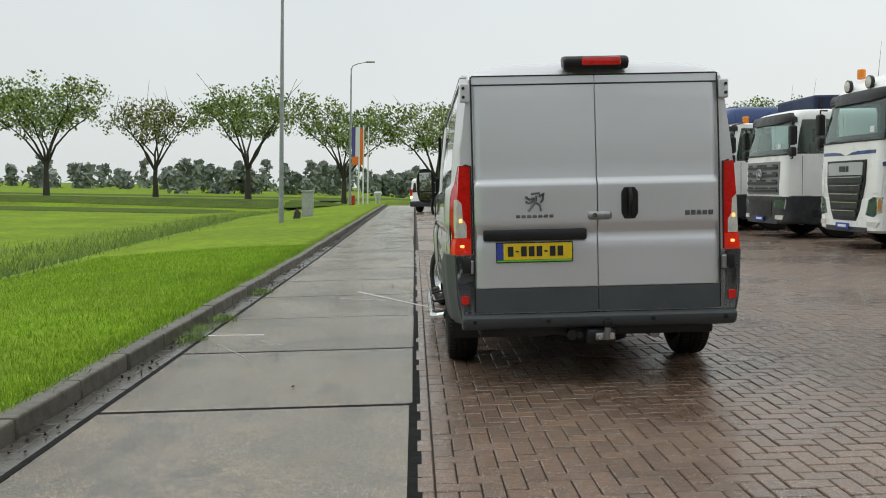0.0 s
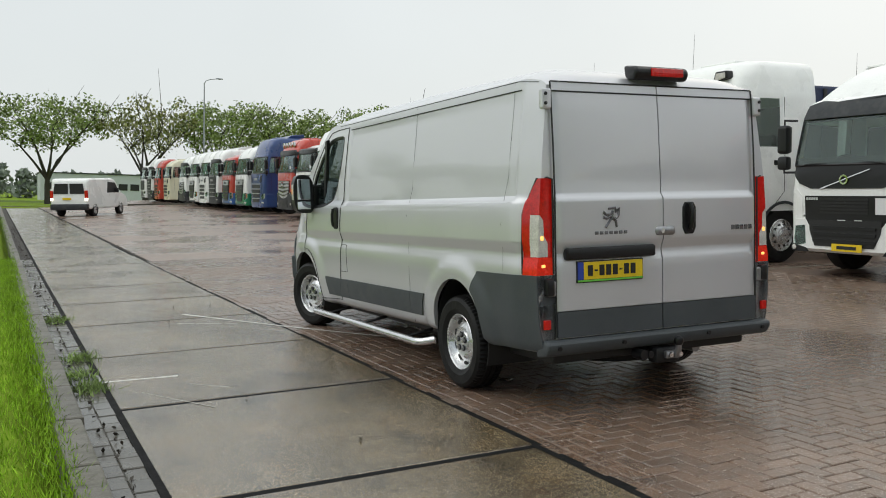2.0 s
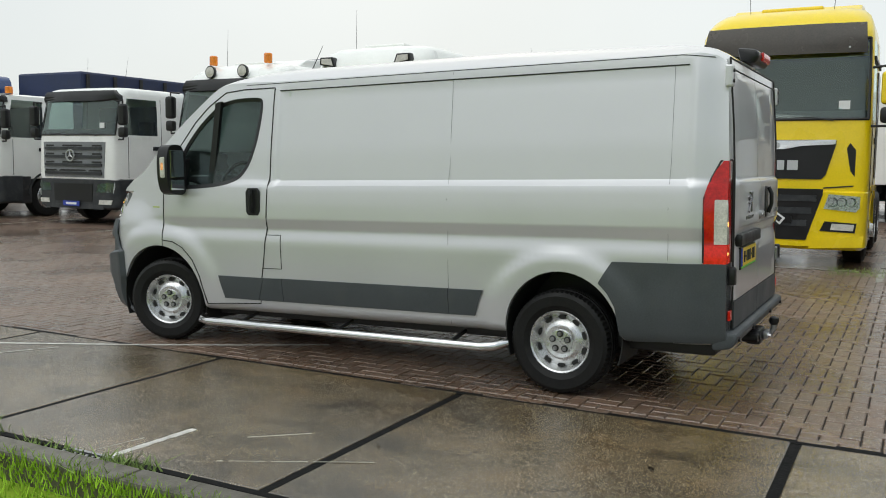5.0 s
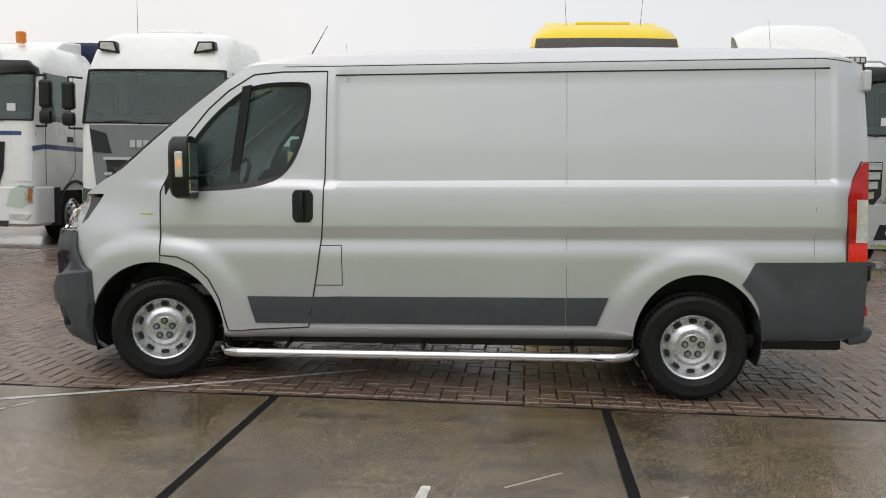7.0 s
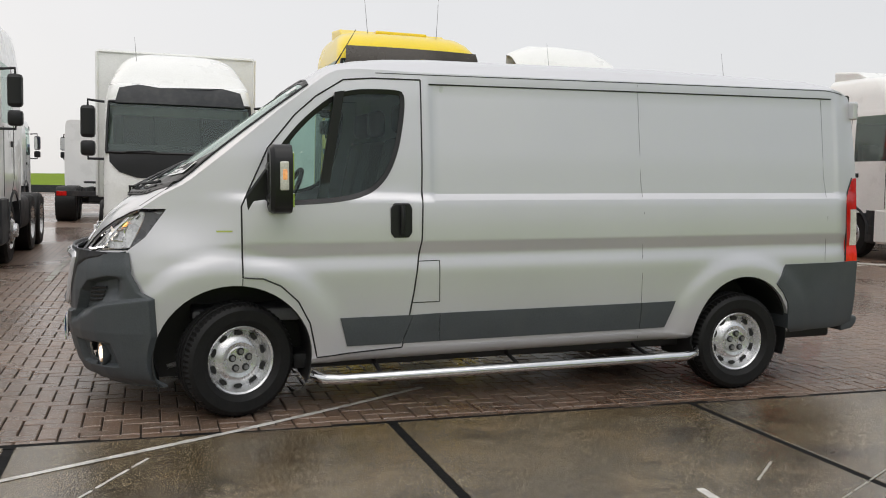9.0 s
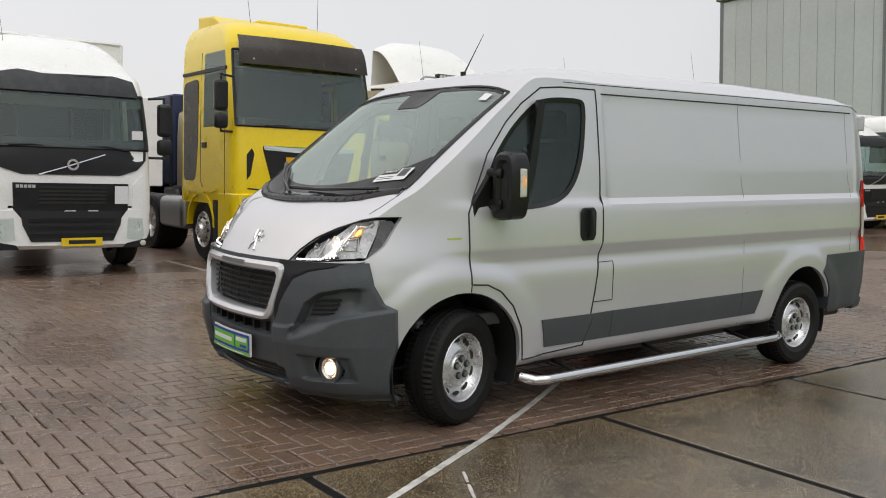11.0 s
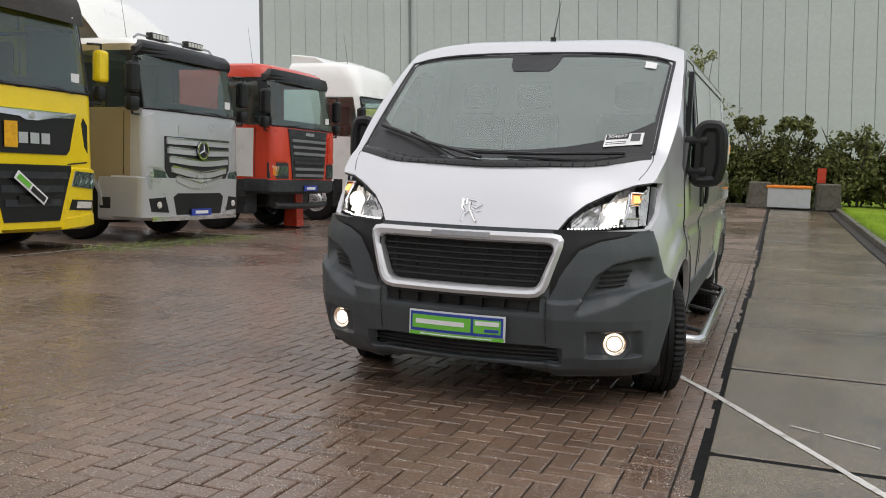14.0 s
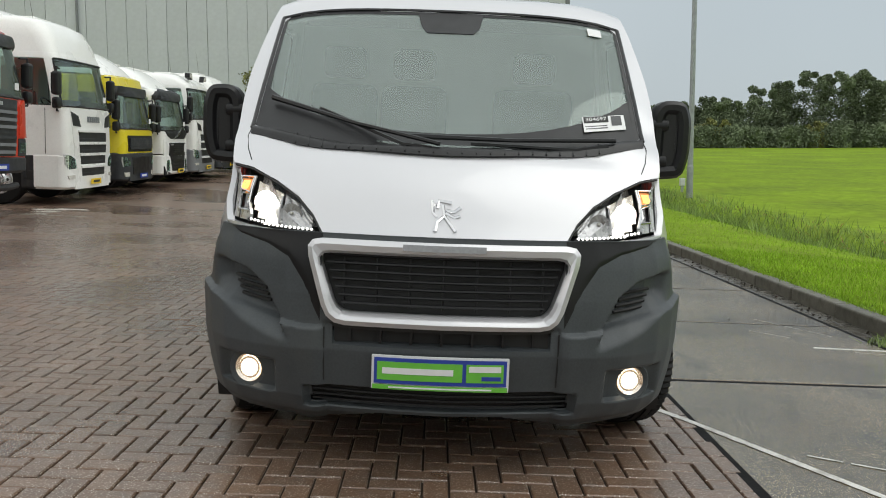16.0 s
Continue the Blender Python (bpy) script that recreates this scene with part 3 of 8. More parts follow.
STATIONS = sorted(set([-1.0, -.992, -.975, -.95, -.92, -.89, -.85, -.835, -.82, -.805, -.79, -.75, -.72, -.71, -.70, -.69, -.65] + [round(-.6 + .045 * i, 3) for i in range(30)]
                      + [.76, .775, .787, .795, .803, .815, .83, .9, 1.1, 1.3, 1.5, 1.7, 1.9, 2.1, 2.2, 2.235, 2.25, 2.262, 2.275, 2.3] + [round(2.34 + .05 * i, 3) for i in range(41)] + [4.365, 4.39, 4.41, 4.425]))


def van_skin(off=0.0, lo=-9.0, hi=9.0):
    st = [y for y in STATIONS if lo <= y <= hi]
    bm = grid_mesh([van_section(y, off) for y in st], closed_u=True)
    bm.verts.ensure_lookup_table()
    n = len(van_section(0, off))
    bm.faces.new([bm.verts[i] for i in range(n)])
    bm.faces.new([bm.verts[len(bm.verts) - n + i] for i in range(n)])
    bmesh.ops.recalc_face_normals(bm, faces=bm.faces)
    return bm


RAKE = Matrix.Translation((0, 0, 0.344)) @ Matrix.Rotation(radians(-1.2), 4, "X") @ Matrix.Translation((0, 0, -0.344))
van = thing("panel_van", on_lot(0.035, 0, 0, -0.2), "silver panel van with grey plastic bumpers and lit lamps", "van")


def vp(name, bm, material, parent=None, label="", smooth=0.6):
    return part(name, bm, material, parent or van, label, m=RAKE, smooth=smooth)


def both_sides(bm):
    """Adds the mirror image over the van's middle."""
    c = bm.copy()
    c.transform(Matrix.Diagonal((-1, 1, 1, 1)))
    bmesh.ops.reverse_faces(c, faces=c.faces)
    return c


def mirrored(bm):
    return bm, both_sides(bm)


def arch(c, ry, rz, sign):
    poly = [(c[0] + ry * math.cos(a), c[1] + rz * math.sin(a)) for a in [2 * math.pi * i / 48 for i in range(48)]]
    return prism(poly, "x", *(sorted((sign * 0.60, sign * 1.3))))


BUMPER = [(3.80, .10), (3.90, .60), (3.905, .795), (3.975, .83), (4.035, .935), (4.055, 1.062), (4.12, 1.05), (4.30, 1.030), (4.60, 1.025), (4.60, .10)]
DOOR = [(2.318, 2.085), (2.325, 1.5), (2.338, 1.11), (2.385, .78), (2.452, .435), (2.985, .405), (3.03, .62), (3.10, .755), (3.20, .85), (3.30, .895), (3.418, .905), (3.418, 1.315), (3.26, 1.655), (3.10, 1.85), (2.97, 1.965), (2.80, 2.07), (2.62, 2.085)]
WINDOW_RAW = [(3.335, 1.312), (3.23, 1.62), (3.06, 1.825), (2.86, 1.985), (2.70, 2.020), (2.45, 2.020), (2.422, 1.985), (2.425, 1.88), (2.465, 1.66), (2.53, 1.50), (2.62, 1.40), (2.75, 1.352), (2.93, 1.328)]
LAMP_F = [(.485, 1.048), (.53, 1.116), (.60, 1.182), (.70, 1.238), (.82, 1.287), (.90, 1.302), (1.05, 1.302), (1.05, 1.068), (.86, 1.064), (.70, 1.052), (.58, 1.043)]
LAMP_S = [(3.835, 1.295), (3.95, 1.140), (4.045, 1.066), (4.6, 1.02), (4.6, 1.5), (3.835, 1.5)]
LAMP_R = [(-1.15, 1.50), (-1.00, 1.49), (-.955, 1.43), (-.918, 1.35), (-.898, 1.27), (-.902, .885), (-1.15, .885)]


def rounded(poly, times=2):
    """Corner cutting that turns a coarse outline into a smooth one."""
    for _ in range(times):
        out = []
        for a, b in zip(poly, poly[1:] + poly[:1]):
            out += [(a[0] * .78 + b[0] * .22, a[1] * .78 + b[1] * .22), (a[0] * .22 + b[0] * .78, a[1] * .22 + b[1] * .78)]
        poly = out
    return poly


WINDOW = rounded(WINDOW_RAW)


def fillet(poly, r):
    """Rounds the corners of an outline by a fixed length."""
    out, n_ = [], len(poly)
    for i in range(n_):
        a, b, c = Vector(poly[i - 1]), Vector(poly[i]), Vector(poly[(i + 1) % n_])
        d0, d1 = min(r, (a - b).length * .42), min(r, (c - b).length * .42)
        p, q = b + (a - b).normalized() * d0, b + (c - b).normalized() * d1
        for t in (0, .33, .67, 1):
            out.append(tuple(p * (1 - t) ** 2 + b * 2 * t * (1 - t) + q * t ** 2))
    return out


def inset_poly(poly, d):
    cx, cy = sum(p[0] for p in poly) / len(poly), sum(p[1] for p in poly) / len(poly)
    out = []
    n_ = len(poly)
    for i in range(n_):
        a, b, c = Vector(poly[i - 1]), Vector(poly[i]), Vector(poly[(i + 1) % n_])
        e1, e2 = (b - a).normalized(), (c - b).normalized()
        n1, n2 = Vector((-e1.y, e1.x)), Vector((-e2.y, e2.x))
        nn = (n1 + n2).normalized()
        if nn.dot(Vector((cx, cy)) - b) < 0:
            nn = -nn
        out.append(tuple(b + nn * d))
    return out


outer = van_skin()
inner = van_skin(-0.032, -0.95, 4.30)
shell = cut(outer.copy(), inner, "DIFFERENCE")
inner.free()
ws_cut = prism([(-.865, 3.045), (-.84, 3.015), (-.5, 2.992), (0, 2.982), (.5, 2.992), (.84, 3.015), (.865, 3.045), (.868, 3.755), (.80, 3.812), (.5, 3.925), (0, 3.985), (-.5, 3.925), (-.80, 3.812), (-.868, 3.755)], "z", 1.30, 3.0)
win_cut = prism(WINDOW, "x", -1.3, 1.3)
bump_cut = prism(BUMPER, "x", -1.3, 1.3)
lampf_cut = [prism([(s * a, b) for a, b in LAMP_F], "y", 3.80, 4.6) for s in (-1, 1)]
lamp_side = prism(LAMP_S, "x", -1.3, 1.3)
lampf_cut = [cut(c, lamp_side, "INTERSECT") for c in lampf_cut]
lampr_cut = [prism(LAMP_R, "x", *sorted((s * .862, s * 1.3))) for s in (-1, 1)]
doors = {}
for s in (-1, 1):
    door_in = prism(inset_poly(DOOR, 0.0045), "x", *sorted((s * .70, s * 1.3)))
    d = cut(shell.copy(), door_in, "INTERSECT")
    doors[s] = cut(d, win_cut, "DIFFERENCE")
    door_in.free()
body = shell
for s in (-1, 1):
    c = prism(DOOR, "x", *sorted((s * .70, s * 1.3)))
    body = cut(body, c, "DIFFERENCE")
    c.free()
for c in [win_cut, bump_cut, ws_cut, *lampf_cut, *lampr_cut]:
    body = cut(body, c, "DIFFERENCE")
for s in (-1, 1):
    for c_, ry, rz in ((ARCH_F, .455, .440), (ARCH_R, .395, .425)):
        c = arch(c_, ry, rz, s)
        body = cut(body, c, "DIFFERENCE")
        c.free()
vp("body", body, silver)
for s in (-1, 1):
    d = vp("door", doors[s], silver, label="silver front door")
    hx = side_x(2.47, 1.2)
    # pull handle in a dark cup
    cup = prism([(2.40, 1.15), (2.40, 1.30), (2.42, 1.33), (2.515, 1.33), (2.535, 1.30), (2.535, 1.15), (2.515, 1.12), (2.42, 1.12)], "x", *sorted((s * (hx - .006), s * (hx + .012))), bev=0.008)
    h = vp("handle", cup, black, d, "black pull handle")
    vp("grip", merge(tube([(s * (hx + .03), 2.468, 1.145), (s * (hx + .04), 2.468, 1.2), (s * (hx + .04), 2.468, 1.26), (s * (hx + .03), 2.468, 1.315)], .014, 8), cyl(.012, -.004, .004, "x", (s * (hx + .014), 2.468, 1.137), 10)), black, h)
    # glass, its dark surround and the upright between the panes
    ring = [Vector((s * (side_x(y, z) + .003), y, z)) for y, z in inset_poly(WINDOW, 0.002)]
    inn = [Vector((s * (side_x(y, z) - .004), y, z)) for y, z in inset_poly(WINDOW, 0.03)]
    vp("window_frame", thick(grid_mesh([ring, inn], True), .012), black, d, "black window surround")
    vp("divider", prism([(2.862, 1.99), (2.805, 2.0), (2.915, 1.335), (2.975, 1.325)], "x", *sorted((s * .955, s * .985))), black, d)
    pane = inset_poly(WINDOW, 0.012)
    cy, cz = sum(p[0] for p in pane) / len(pane), sum(p[1] for p in pane) / len(pane)
    rings = [[Vector((s * (side_x(cy + (y - cy) * f, cz + (z - cz) * f) - .012), cy + (y - cy) * f, cz + (z - cz) * f)) for y, z in pane] for f in (1.0, .66, .33, .02)]
    g = vp("pane", grid_mesh(rings, True), screen_glass, d, "clear side window")
    g.visible_shadow = False

# windscreen, its seal, cowl, wipers, sticker
rows = []
for v in [i / 14 for i in range(15)]:
    row = []
    for u in [i / 16 - .5 for i in range(17)]:
        x = 2 * u * (.878 * (1 - v) + .876 * v)
        yb, yt = 4.000 - 0.235 * (abs(2 * u) ** 2.2), 2.975 + 0.035 * (2 * u) ** 2
        y = yb * (1 - v) + yt * v
        row.append(Vector((x, y, top_z(x, y) - .006)))
    rows.append(row)
g = vp("windscreen", grid_mesh(rows), glass, label="rain-spotted windscreen")
g.visible_shadow = False
edge = rows[0] + [r[-1] for r in rows] + rows[-1][::-1] + [r[0] for r in rows[::-1]]
vp("windscreen_seal", tube([p + Vector((0, 0, .004)) for p in edge], .011, 6), black)
band = []
for v in (0.0, .035, .07, .095):
    band.append([Vector((2 * u * .868, 4.000 - .235 * abs(2 * u) ** 2.2 - v * (1.3 + 1.3 * abs(2 * u) ** 5), 0)) for u in [i / 16 - .5 for i in range(17)]])
for row in band:
    for p in row:
        p.z = top_z(p.x, p.y) - .002
vp("shade_band", grid_mesh(band), black)
cowl = []
for k in range(6):
    cowl.append([Vector((2 * u * (.875 + .0 * k), 4.000 - .235 * abs(2 * u) ** 2.2 + .010 * k + .015 * (k / 5) * (1 - abs(2 * u)), 0)) for u in [i / 16 - .5 for i in range(17)]])
for k, row in enumerate(cowl):
    for p in row:
        p.z = top_z(p.x, p.y) + (.004 + .012 * math.sin(math.pi * k / 5))
cw = vp("cowl", thick(grid_mesh(cowl), .01), black, label="black ribbed plastic scuttle below the windscreen")
for x in [i * .06 - .66 for i in range(23)]:
    y = 4.008 - .235 * abs(x / .86) ** 2.2
    vp("rib", tube([(x, y, top_z(x, y) + .012), (x, y + .05, top_z(x, y + .05) + .010)], .0035, 5), black, cw)


def on_screen(u, v, lift):
    x = 2 * u * (.878 * (1 - v) + .876 * v)
    y = (4.000 - 0.235 * (abs(2 * u) ** 2.2)) * (1 - v) + (2.975 + 0.035 * (2 * u) ** 2) * v
    return Vector((x, y, top_z(x, y) + lift))


for a, b in (((-.42, -.025), (.10, .045)), ((.02, -.025), (.46, .18))):
    w = vp("wiper", tube([on_screen(*a, .03), on_screen((a[0] + b[0]) / 2, (a[1] + b[1]) / 2, .045), on_screen(*b, .035)], [.010, .009, .013], 6), black, label="black windscreen wiper")
    c = ((a[0] * .8 + b[0] * .2), (a[1] * .8 + b[1] * .2) - .012)
    vp("blade", tube([on_screen(a[0] + .02, a[1] - .005, .015), on_screen(*c, .015), on_screen(b[0] * .7 + a[0] * .3, b[1] - .004, .015)], .008, 5), black, w)
vp("mirror_mount", thick(grid_mesh([[on_screen(a * w_ / 3, b, -.001) for a in (-3, -2, -1, 0, 1, 2, 3)] for b, w_ in ((.99, .10), (.93, .092), (.87, .085), (.82, .068))]), .003), black)
for s in (-1, 1):
    vp("shade_band", grid_mesh([[on_screen(s * a, i / 12, -.002) for a in (.5, .492, .480 + .006 * i / 12)] for i in range(13)]), black)
vp("shade_band", grid_mesh([[on_screen(i / 16 - .5, b, -.002) for i in range(17)] for b in (1.0, .985, .968)]), black)
card = vp("sticker", thick(grid_mesh([[on_screen(-0.345, 0.0900, .006), on_screen(-0.46, 0.0900, .006)], [on_screen(-0.345, 0.1900, .006), on_screen(-0.46, 0.1900, .006)]]), .002), paper, label="white stock number card on the windscreen")
vp("print", thick(grid_mesh([[on_screen(-0.348, 0.1450, .0085), on_screen(-0.415, 0.1450, .0085)], [on_screen(-0.348, 0.1850, .0085), on_screen(-0.415, 0.1850, .0085)]]), .001), ink, card)
vp("print", thick(grid_mesh([[on_screen(-0.423, 0.1200, .0085), on_screen(-0.451, 0.1200, .0085)], [on_screen(-0.423, 0.1820, .0085), on_screen(-0.451, 0.1820, .0085)]]), .001), trim_grey, card)
for k in (0, 1):
    vp("print", thick(grid_mesh([[on_screen(-0.35, 0.1050 + .015 * k, .0085), on_screen(-0.41, 0.1050 + .015 * k, .0085)], [on_screen(-0.35, 0.1100 + .015 * k, .0085), on_screen(-0.41, 0.1100 + .015 * k, .0085)]]), .001), trim_grey, card)
fc = bpy.data.curves.new("number", "FONT")
fc.body, fc.size, fc.align_x, fc.align_y, fc.extrude = "304697", 0.036, "CENTER", "CENTER", 0.0005
tmp = new("number", fc)
dg = bpy.context.evaluated_depsgraph_get()
nb = bmesh.new()
nb.from_mesh(bpy.data.meshes.new_from_object(tmp.evaluated_get(dg)))
bpy.data.objects.remove(tmp)
o_ = on_screen(-0.3815, 0.1650, .0105)
ex = (on_screen(-0.415, 0.1650, .0105) - on_screen(-0.348, 0.1650, .0105)).normalized()
ey = (on_screen(-0.3815, 0.1850, .0105) - on_screen(-0.3815, 0.1450, .0105)).normalized()
nb.transform(Matrix((( *ex, 0), (*ey, 0), (*ex.cross(ey), 0), (0, 0, 0, 1))).transposed())
nb.transform(Matrix.Translation(o_))
vp("number", nb, paper, card)
vp("permit", thick(grid_mesh([[on_screen(-.405, .86, .005), on_screen(-.445, .86, .005)], [on_screen(-.405, .93, .005), on_screen(-.445, .93, .005)]]), .002), paper)
vp("aerial", merge(tube([(-.02, 2.70, 2.22), (-.02, 2.58, 2.42), (-.02, 2.52, 2.52)], [.006, .003, .002], 6), cyl(.02, 2.215, 2.245, "z", (-.02, 2.70, 0), 10)), black)

# nose skin: bumper shaped as one relief over the plan curve
def nose_y(x, z):
    """Front face of the nose at a place across and a height."""
    w = side_x(3.5, z) - 0.0
    y = float(np.interp(max(0.0, w - abs(x)), PLAN_X, PLAN_Y))
    return nose_shift(y, z)


def nose_ring(poly, fwd, n_=8):
    out = []
    for i in range(len(poly)):
        a, b = poly[i], poly[(i + 1) % len(poly)]
        for k in range(n_):
            x, z = a[0] + (b[0] - a[0]) * k / n_, a[1] + (b[1] - a[1]) * k / n_
            out.append(Vector((x, nose_y(x, z) + fwd, z)))
    return out


GRILLE = [(-.505, 1.010), (.505, 1.010), (.520, .985), (.447, .738), (.405, .722), (-.405, .722), (-.447, .738), (-.520, .985)]


def in_poly(x, z, poly):
    hit_ = False
    for (x0, z0), (x1, z1) in zip(poly, poly[1:] + poly[:1]):
        if (z0 > z) != (z1 > z) and x < (x1 - x0) * (z - z0) / (z1 - z0) + x0:
            hit_ = not hit_
    return hit_


def bumper_back(z):
    """Where the bumper ends at the wheel arch and the wing."""
    y = lerp_table(z, (.60, .795, .83, .935, 1.062), (3.895, 3.905, 3.975, 4.035, 4.055))
    q = 1 - ((z - ARCH_F[1]) / .44) ** 2
    return max(y, ARCH_F[0] + .455 * math.sqrt(max(0.0, q)) if z < .80 else 0)


def shoulder_z(x):
    return lerp_table(x, (.46, .50, .545, .61, .70, .83, .88), (.68, .76, .86, .955, 1.0, 1.03, 1.08))


def bumper_relief(x, z):
    """Forward push (plus) or recess (minus) of the bumper face."""
    x = abs(x)
    r = .010
    # scoop with a vent
    up = lerp_table(x, (.60, .66, .70, .78, .90), (.64, .745, .825, .885, .915))
    dn = lerp_table(x, (.60, .70, .80, .90), (.615, .645, .69, .765))
    r -= .058 * smooth_step(up + .010, up - .018, z) * smooth_step(dn - .005, dn + .085, z) * smooth_step(.59, .63, x) * smooth_step(.965, .91, x)
    # ledge sweeping out below the scoop
    ledge = .69 + .30 * max(0.0, x - .55) ** 1.3
    r += .026 * smooth_step(ledge + .010, ledge - .010, z) * smooth_step(.44, .50, x)
    # centre section stands a little back between two uprights
    r -= .010 * smooth_step(.468, .456, x) * smooth_step(.72, .70, z)
    r -= .018 * smooth_step(.60, .45, z) * smooth_step(.36, .26, z) * smooth_step(.52, .60, x) * smooth_step(1.0, .93, x)
    r -= .034 * smooth_step(.64, .67, x) * smooth_step(.90, .87, x) * smooth_step(.395, .41, z) * smooth_step(.545, .53, z)
    # long slots
    r -= .055 * smooth_step(.430, .418, x) * smooth_step(.704, .692, z) * smooth_step(.622, .634, z)
    r -= .045 * smooth_step(.54, .52, x) * smooth_step(.448, .438, z) * smooth_step(.350, .362, z)
    # dark shoulder next to the grille
    return r


NT, NZ = 130, 120
plan = [(3.85 + .575 * i / 300) for i in range(301)]
rows = []
for j in range(NZ + 1):
    z = .275 + (1.056 - .275) * j / NZ
    w = side_x(3.5, z)
    y0 = bumper_back(z)
    ys_ = [y0] + [y for y in plan if y > y0 + .001]
    pts = [(w - lerp_table(y, PLAN_Y, PLAN_X), y) for y in ys_ if w - lerp_table(y, PLAN_Y, PLAN_X) > .45] 
    pts += [(x, float(np.interp(w - x, PLAN_X, PLAN_Y))) for x in [.45 - .45 * i / 40 for i in range(41)] if x < pts[-1][0]]
    arc = [0.0]
    for (xa, ya), (xb, yb) in zip(pts, pts[1:]):
        arc.append(arc[-1] + math.hypot(xb - xa, yb - ya))
    half = []
    for i in range(NT + 1):
        t_ = arc[-1] * i / NT
        half.append((float(np.interp(t_, arc, [p[0] for p in pts])), float(np.interp(t_, arc, [p[1] for p in pts]))))
    row = []
    for i, (x, y) in enumerate(half):
        xa, ya = half[max(0, i - 1)]
        xb, yb = half[min(NT, i + 1)]
        nx, ny = -(yb - ya), (xb - xa)
        ln = math.hypot(nx, ny) or 1
        nx, ny = abs(nx) / ln, abs(ny) / ln
        d = bumper_relief(x, z) * smooth_step(0.0, .03, arc[-1] * i / NT)
        yy = nose_shift(y, z)
        row.append(Vector((-(x + nx * d), yy + ny * d, z)))
    full = row + [Vector((-p.x, p.y, p.z)) for p in reversed(row[:-1])]
    # tuck the lower lip under
    if z < .33:
        for p in full:
            p.y -= .05 * smooth_step(.33, .275, z)
    rows.append(full)
bumper = bmesh.new()
vs = [[bumper.verts.new(p) for p in row] for row in rows]
for r0, r1 in zip(vs, vs[1:]):
    for k in range(len(r0) - 1):
        c = (r0[k].co + r1[k + 1].co) / 2
        if in_poly(c.x, c.z, GRILLE) or abs(math.hypot(abs(c.x) - .79, c.z - .468)) < .070 or (abs(c.x) < .42 and .634 < c.z < .694) or (abs(c.x) < .515 and .366 < c.z < .436) or c.z < .275 + .06 * smooth_step(.55, .2, abs(c.x)):
            continue
        bumper.faces.new((r0[k], r0[k + 1], r1[k + 1], r1[k]))
bmesh.ops.delete(bumper, geom=[v for v in bumper.verts if not v.link_faces], context="VERTS")
bump_ob = vp("bumper", thick(bumper, .012), plastic, label="dark grey textured plastic front bumper")


def proud(x, z, d):
    slope_ = (nose_y(x + .01, z) - nose_y(x - .01, z)) / .02
    k_ = d / math.sqrt(1 + slope_ ** 2)
    return Vector((x - slope_ * k_, nose_y(x, z) + k_, z))


for s in (-1, 1):
    rows = []
    for i in range(33):
        x = .475 + .385 * i / 32
        z0 = min(shoulder_z(x), 1.046)
        rows.append([proud(x, z0 + (1.054 - z0) * j / 10, .010 + .004 * smooth_step(0, .25, j / 10)) for j in range(11)])
    for row in rows:
        for p in row:
            p.x *= s
    vp("shoulder_panel", thick(grid_mesh(rows), .006), black, bump_ob, "black panel between lamps and grille")
    vp("panel_seam", tube([(s * .462, nose_y(.462, z) + .008, z) for z in (.69, .62, .55, .47)], .0045, 5), ink, bump_ob)
vp("bumper_core", merge(prism([(4.0, .45), (4.27, .45), (4.27, .60), (4.0, .60)], "x", -.62, .62), prism([(3.95, .33), (4.24, .33), (4.24, .45), (3.95, .45)], "x", -.70, .70)), ink, bump_ob)
vp("slot_back", bx(-.43, .43, 4.34, 4.365, .625, .70), ink, bump_ob)
G_OUT, G_IN = fillet([(-.552, 1.036), (.552, 1.036), (.452, .704), (-.452, .704)], .075), fillet([(-.494, .980), (.494, .980), (.412, .748), (-.412, .748)], .05)
fr = grid_mesh([nose_ring(G_OUT, -.02), nose_ring(G_OUT, .022), nose_ring(inset_poly(G_OUT, .02), .034), nose_ring(inset_poly(G_IN, -.012), .026), nose_ring(G_IN, .008), nose_ring(G_IN, -.06)], True)
vp("grille_gap", grid_mesh([nose_ring(inset_poly(G_OUT, -.016), .004), nose_ring(inset_poly(G_OUT, .004), .006)], True), ink, bump_ob)
gr = vp("grille_frame", fr, silver, label="silver painted grille surround")
vp("name_plate", thick(grid_mesh([[Vector((x, nose_y(x, z) + .036, z)) for x in (-.16, -.08, 0, .08, .16)] for z in (1.028, 1.003)]), .006), steel, gr)
back = nose_ring(G_IN, -.065)
bb = bmesh.new()
bb.faces.new([bb.verts.new(p) for p in back])
grille = vp("grille", thick(bb, .004), ink, label="black slatted radiator grille")
for k in range(7):
    z = .785 + .031 * k
    half = float(np.interp(z, (.762, .985), (.39, .478)))
    vp("slat", tube([(x * half, nose_y(x * half, z) - .028, z) for x in (-1, -.66, -.33, 0, .33, .66, 1)], .0062, 6), black, grille)
for x in (-.39, -.26, -.13, 0, .13, .26, .39):
    half = .40
    vp("slat", tube([(x, nose_y(x, z) - .034, z) for z in (.768, .83, .90, .98)], .005, 5), black, grille)
for k, x in enumerate((-.36, -.24, -.12, 0, .12, .24, .36)):
    vp("slot_rib", bx(x - .005, x + .005, 4.31, nose_y(x, .66) - .012, .634, .694), black, bump_ob)
for z in (.378, .400, .422):
    vp("slot_rib", tube([(x, nose_y(x, z) - .018, z) for x in (-.51, -.3, 0, .3, .51)], .0055, 5), black, bump_ob)
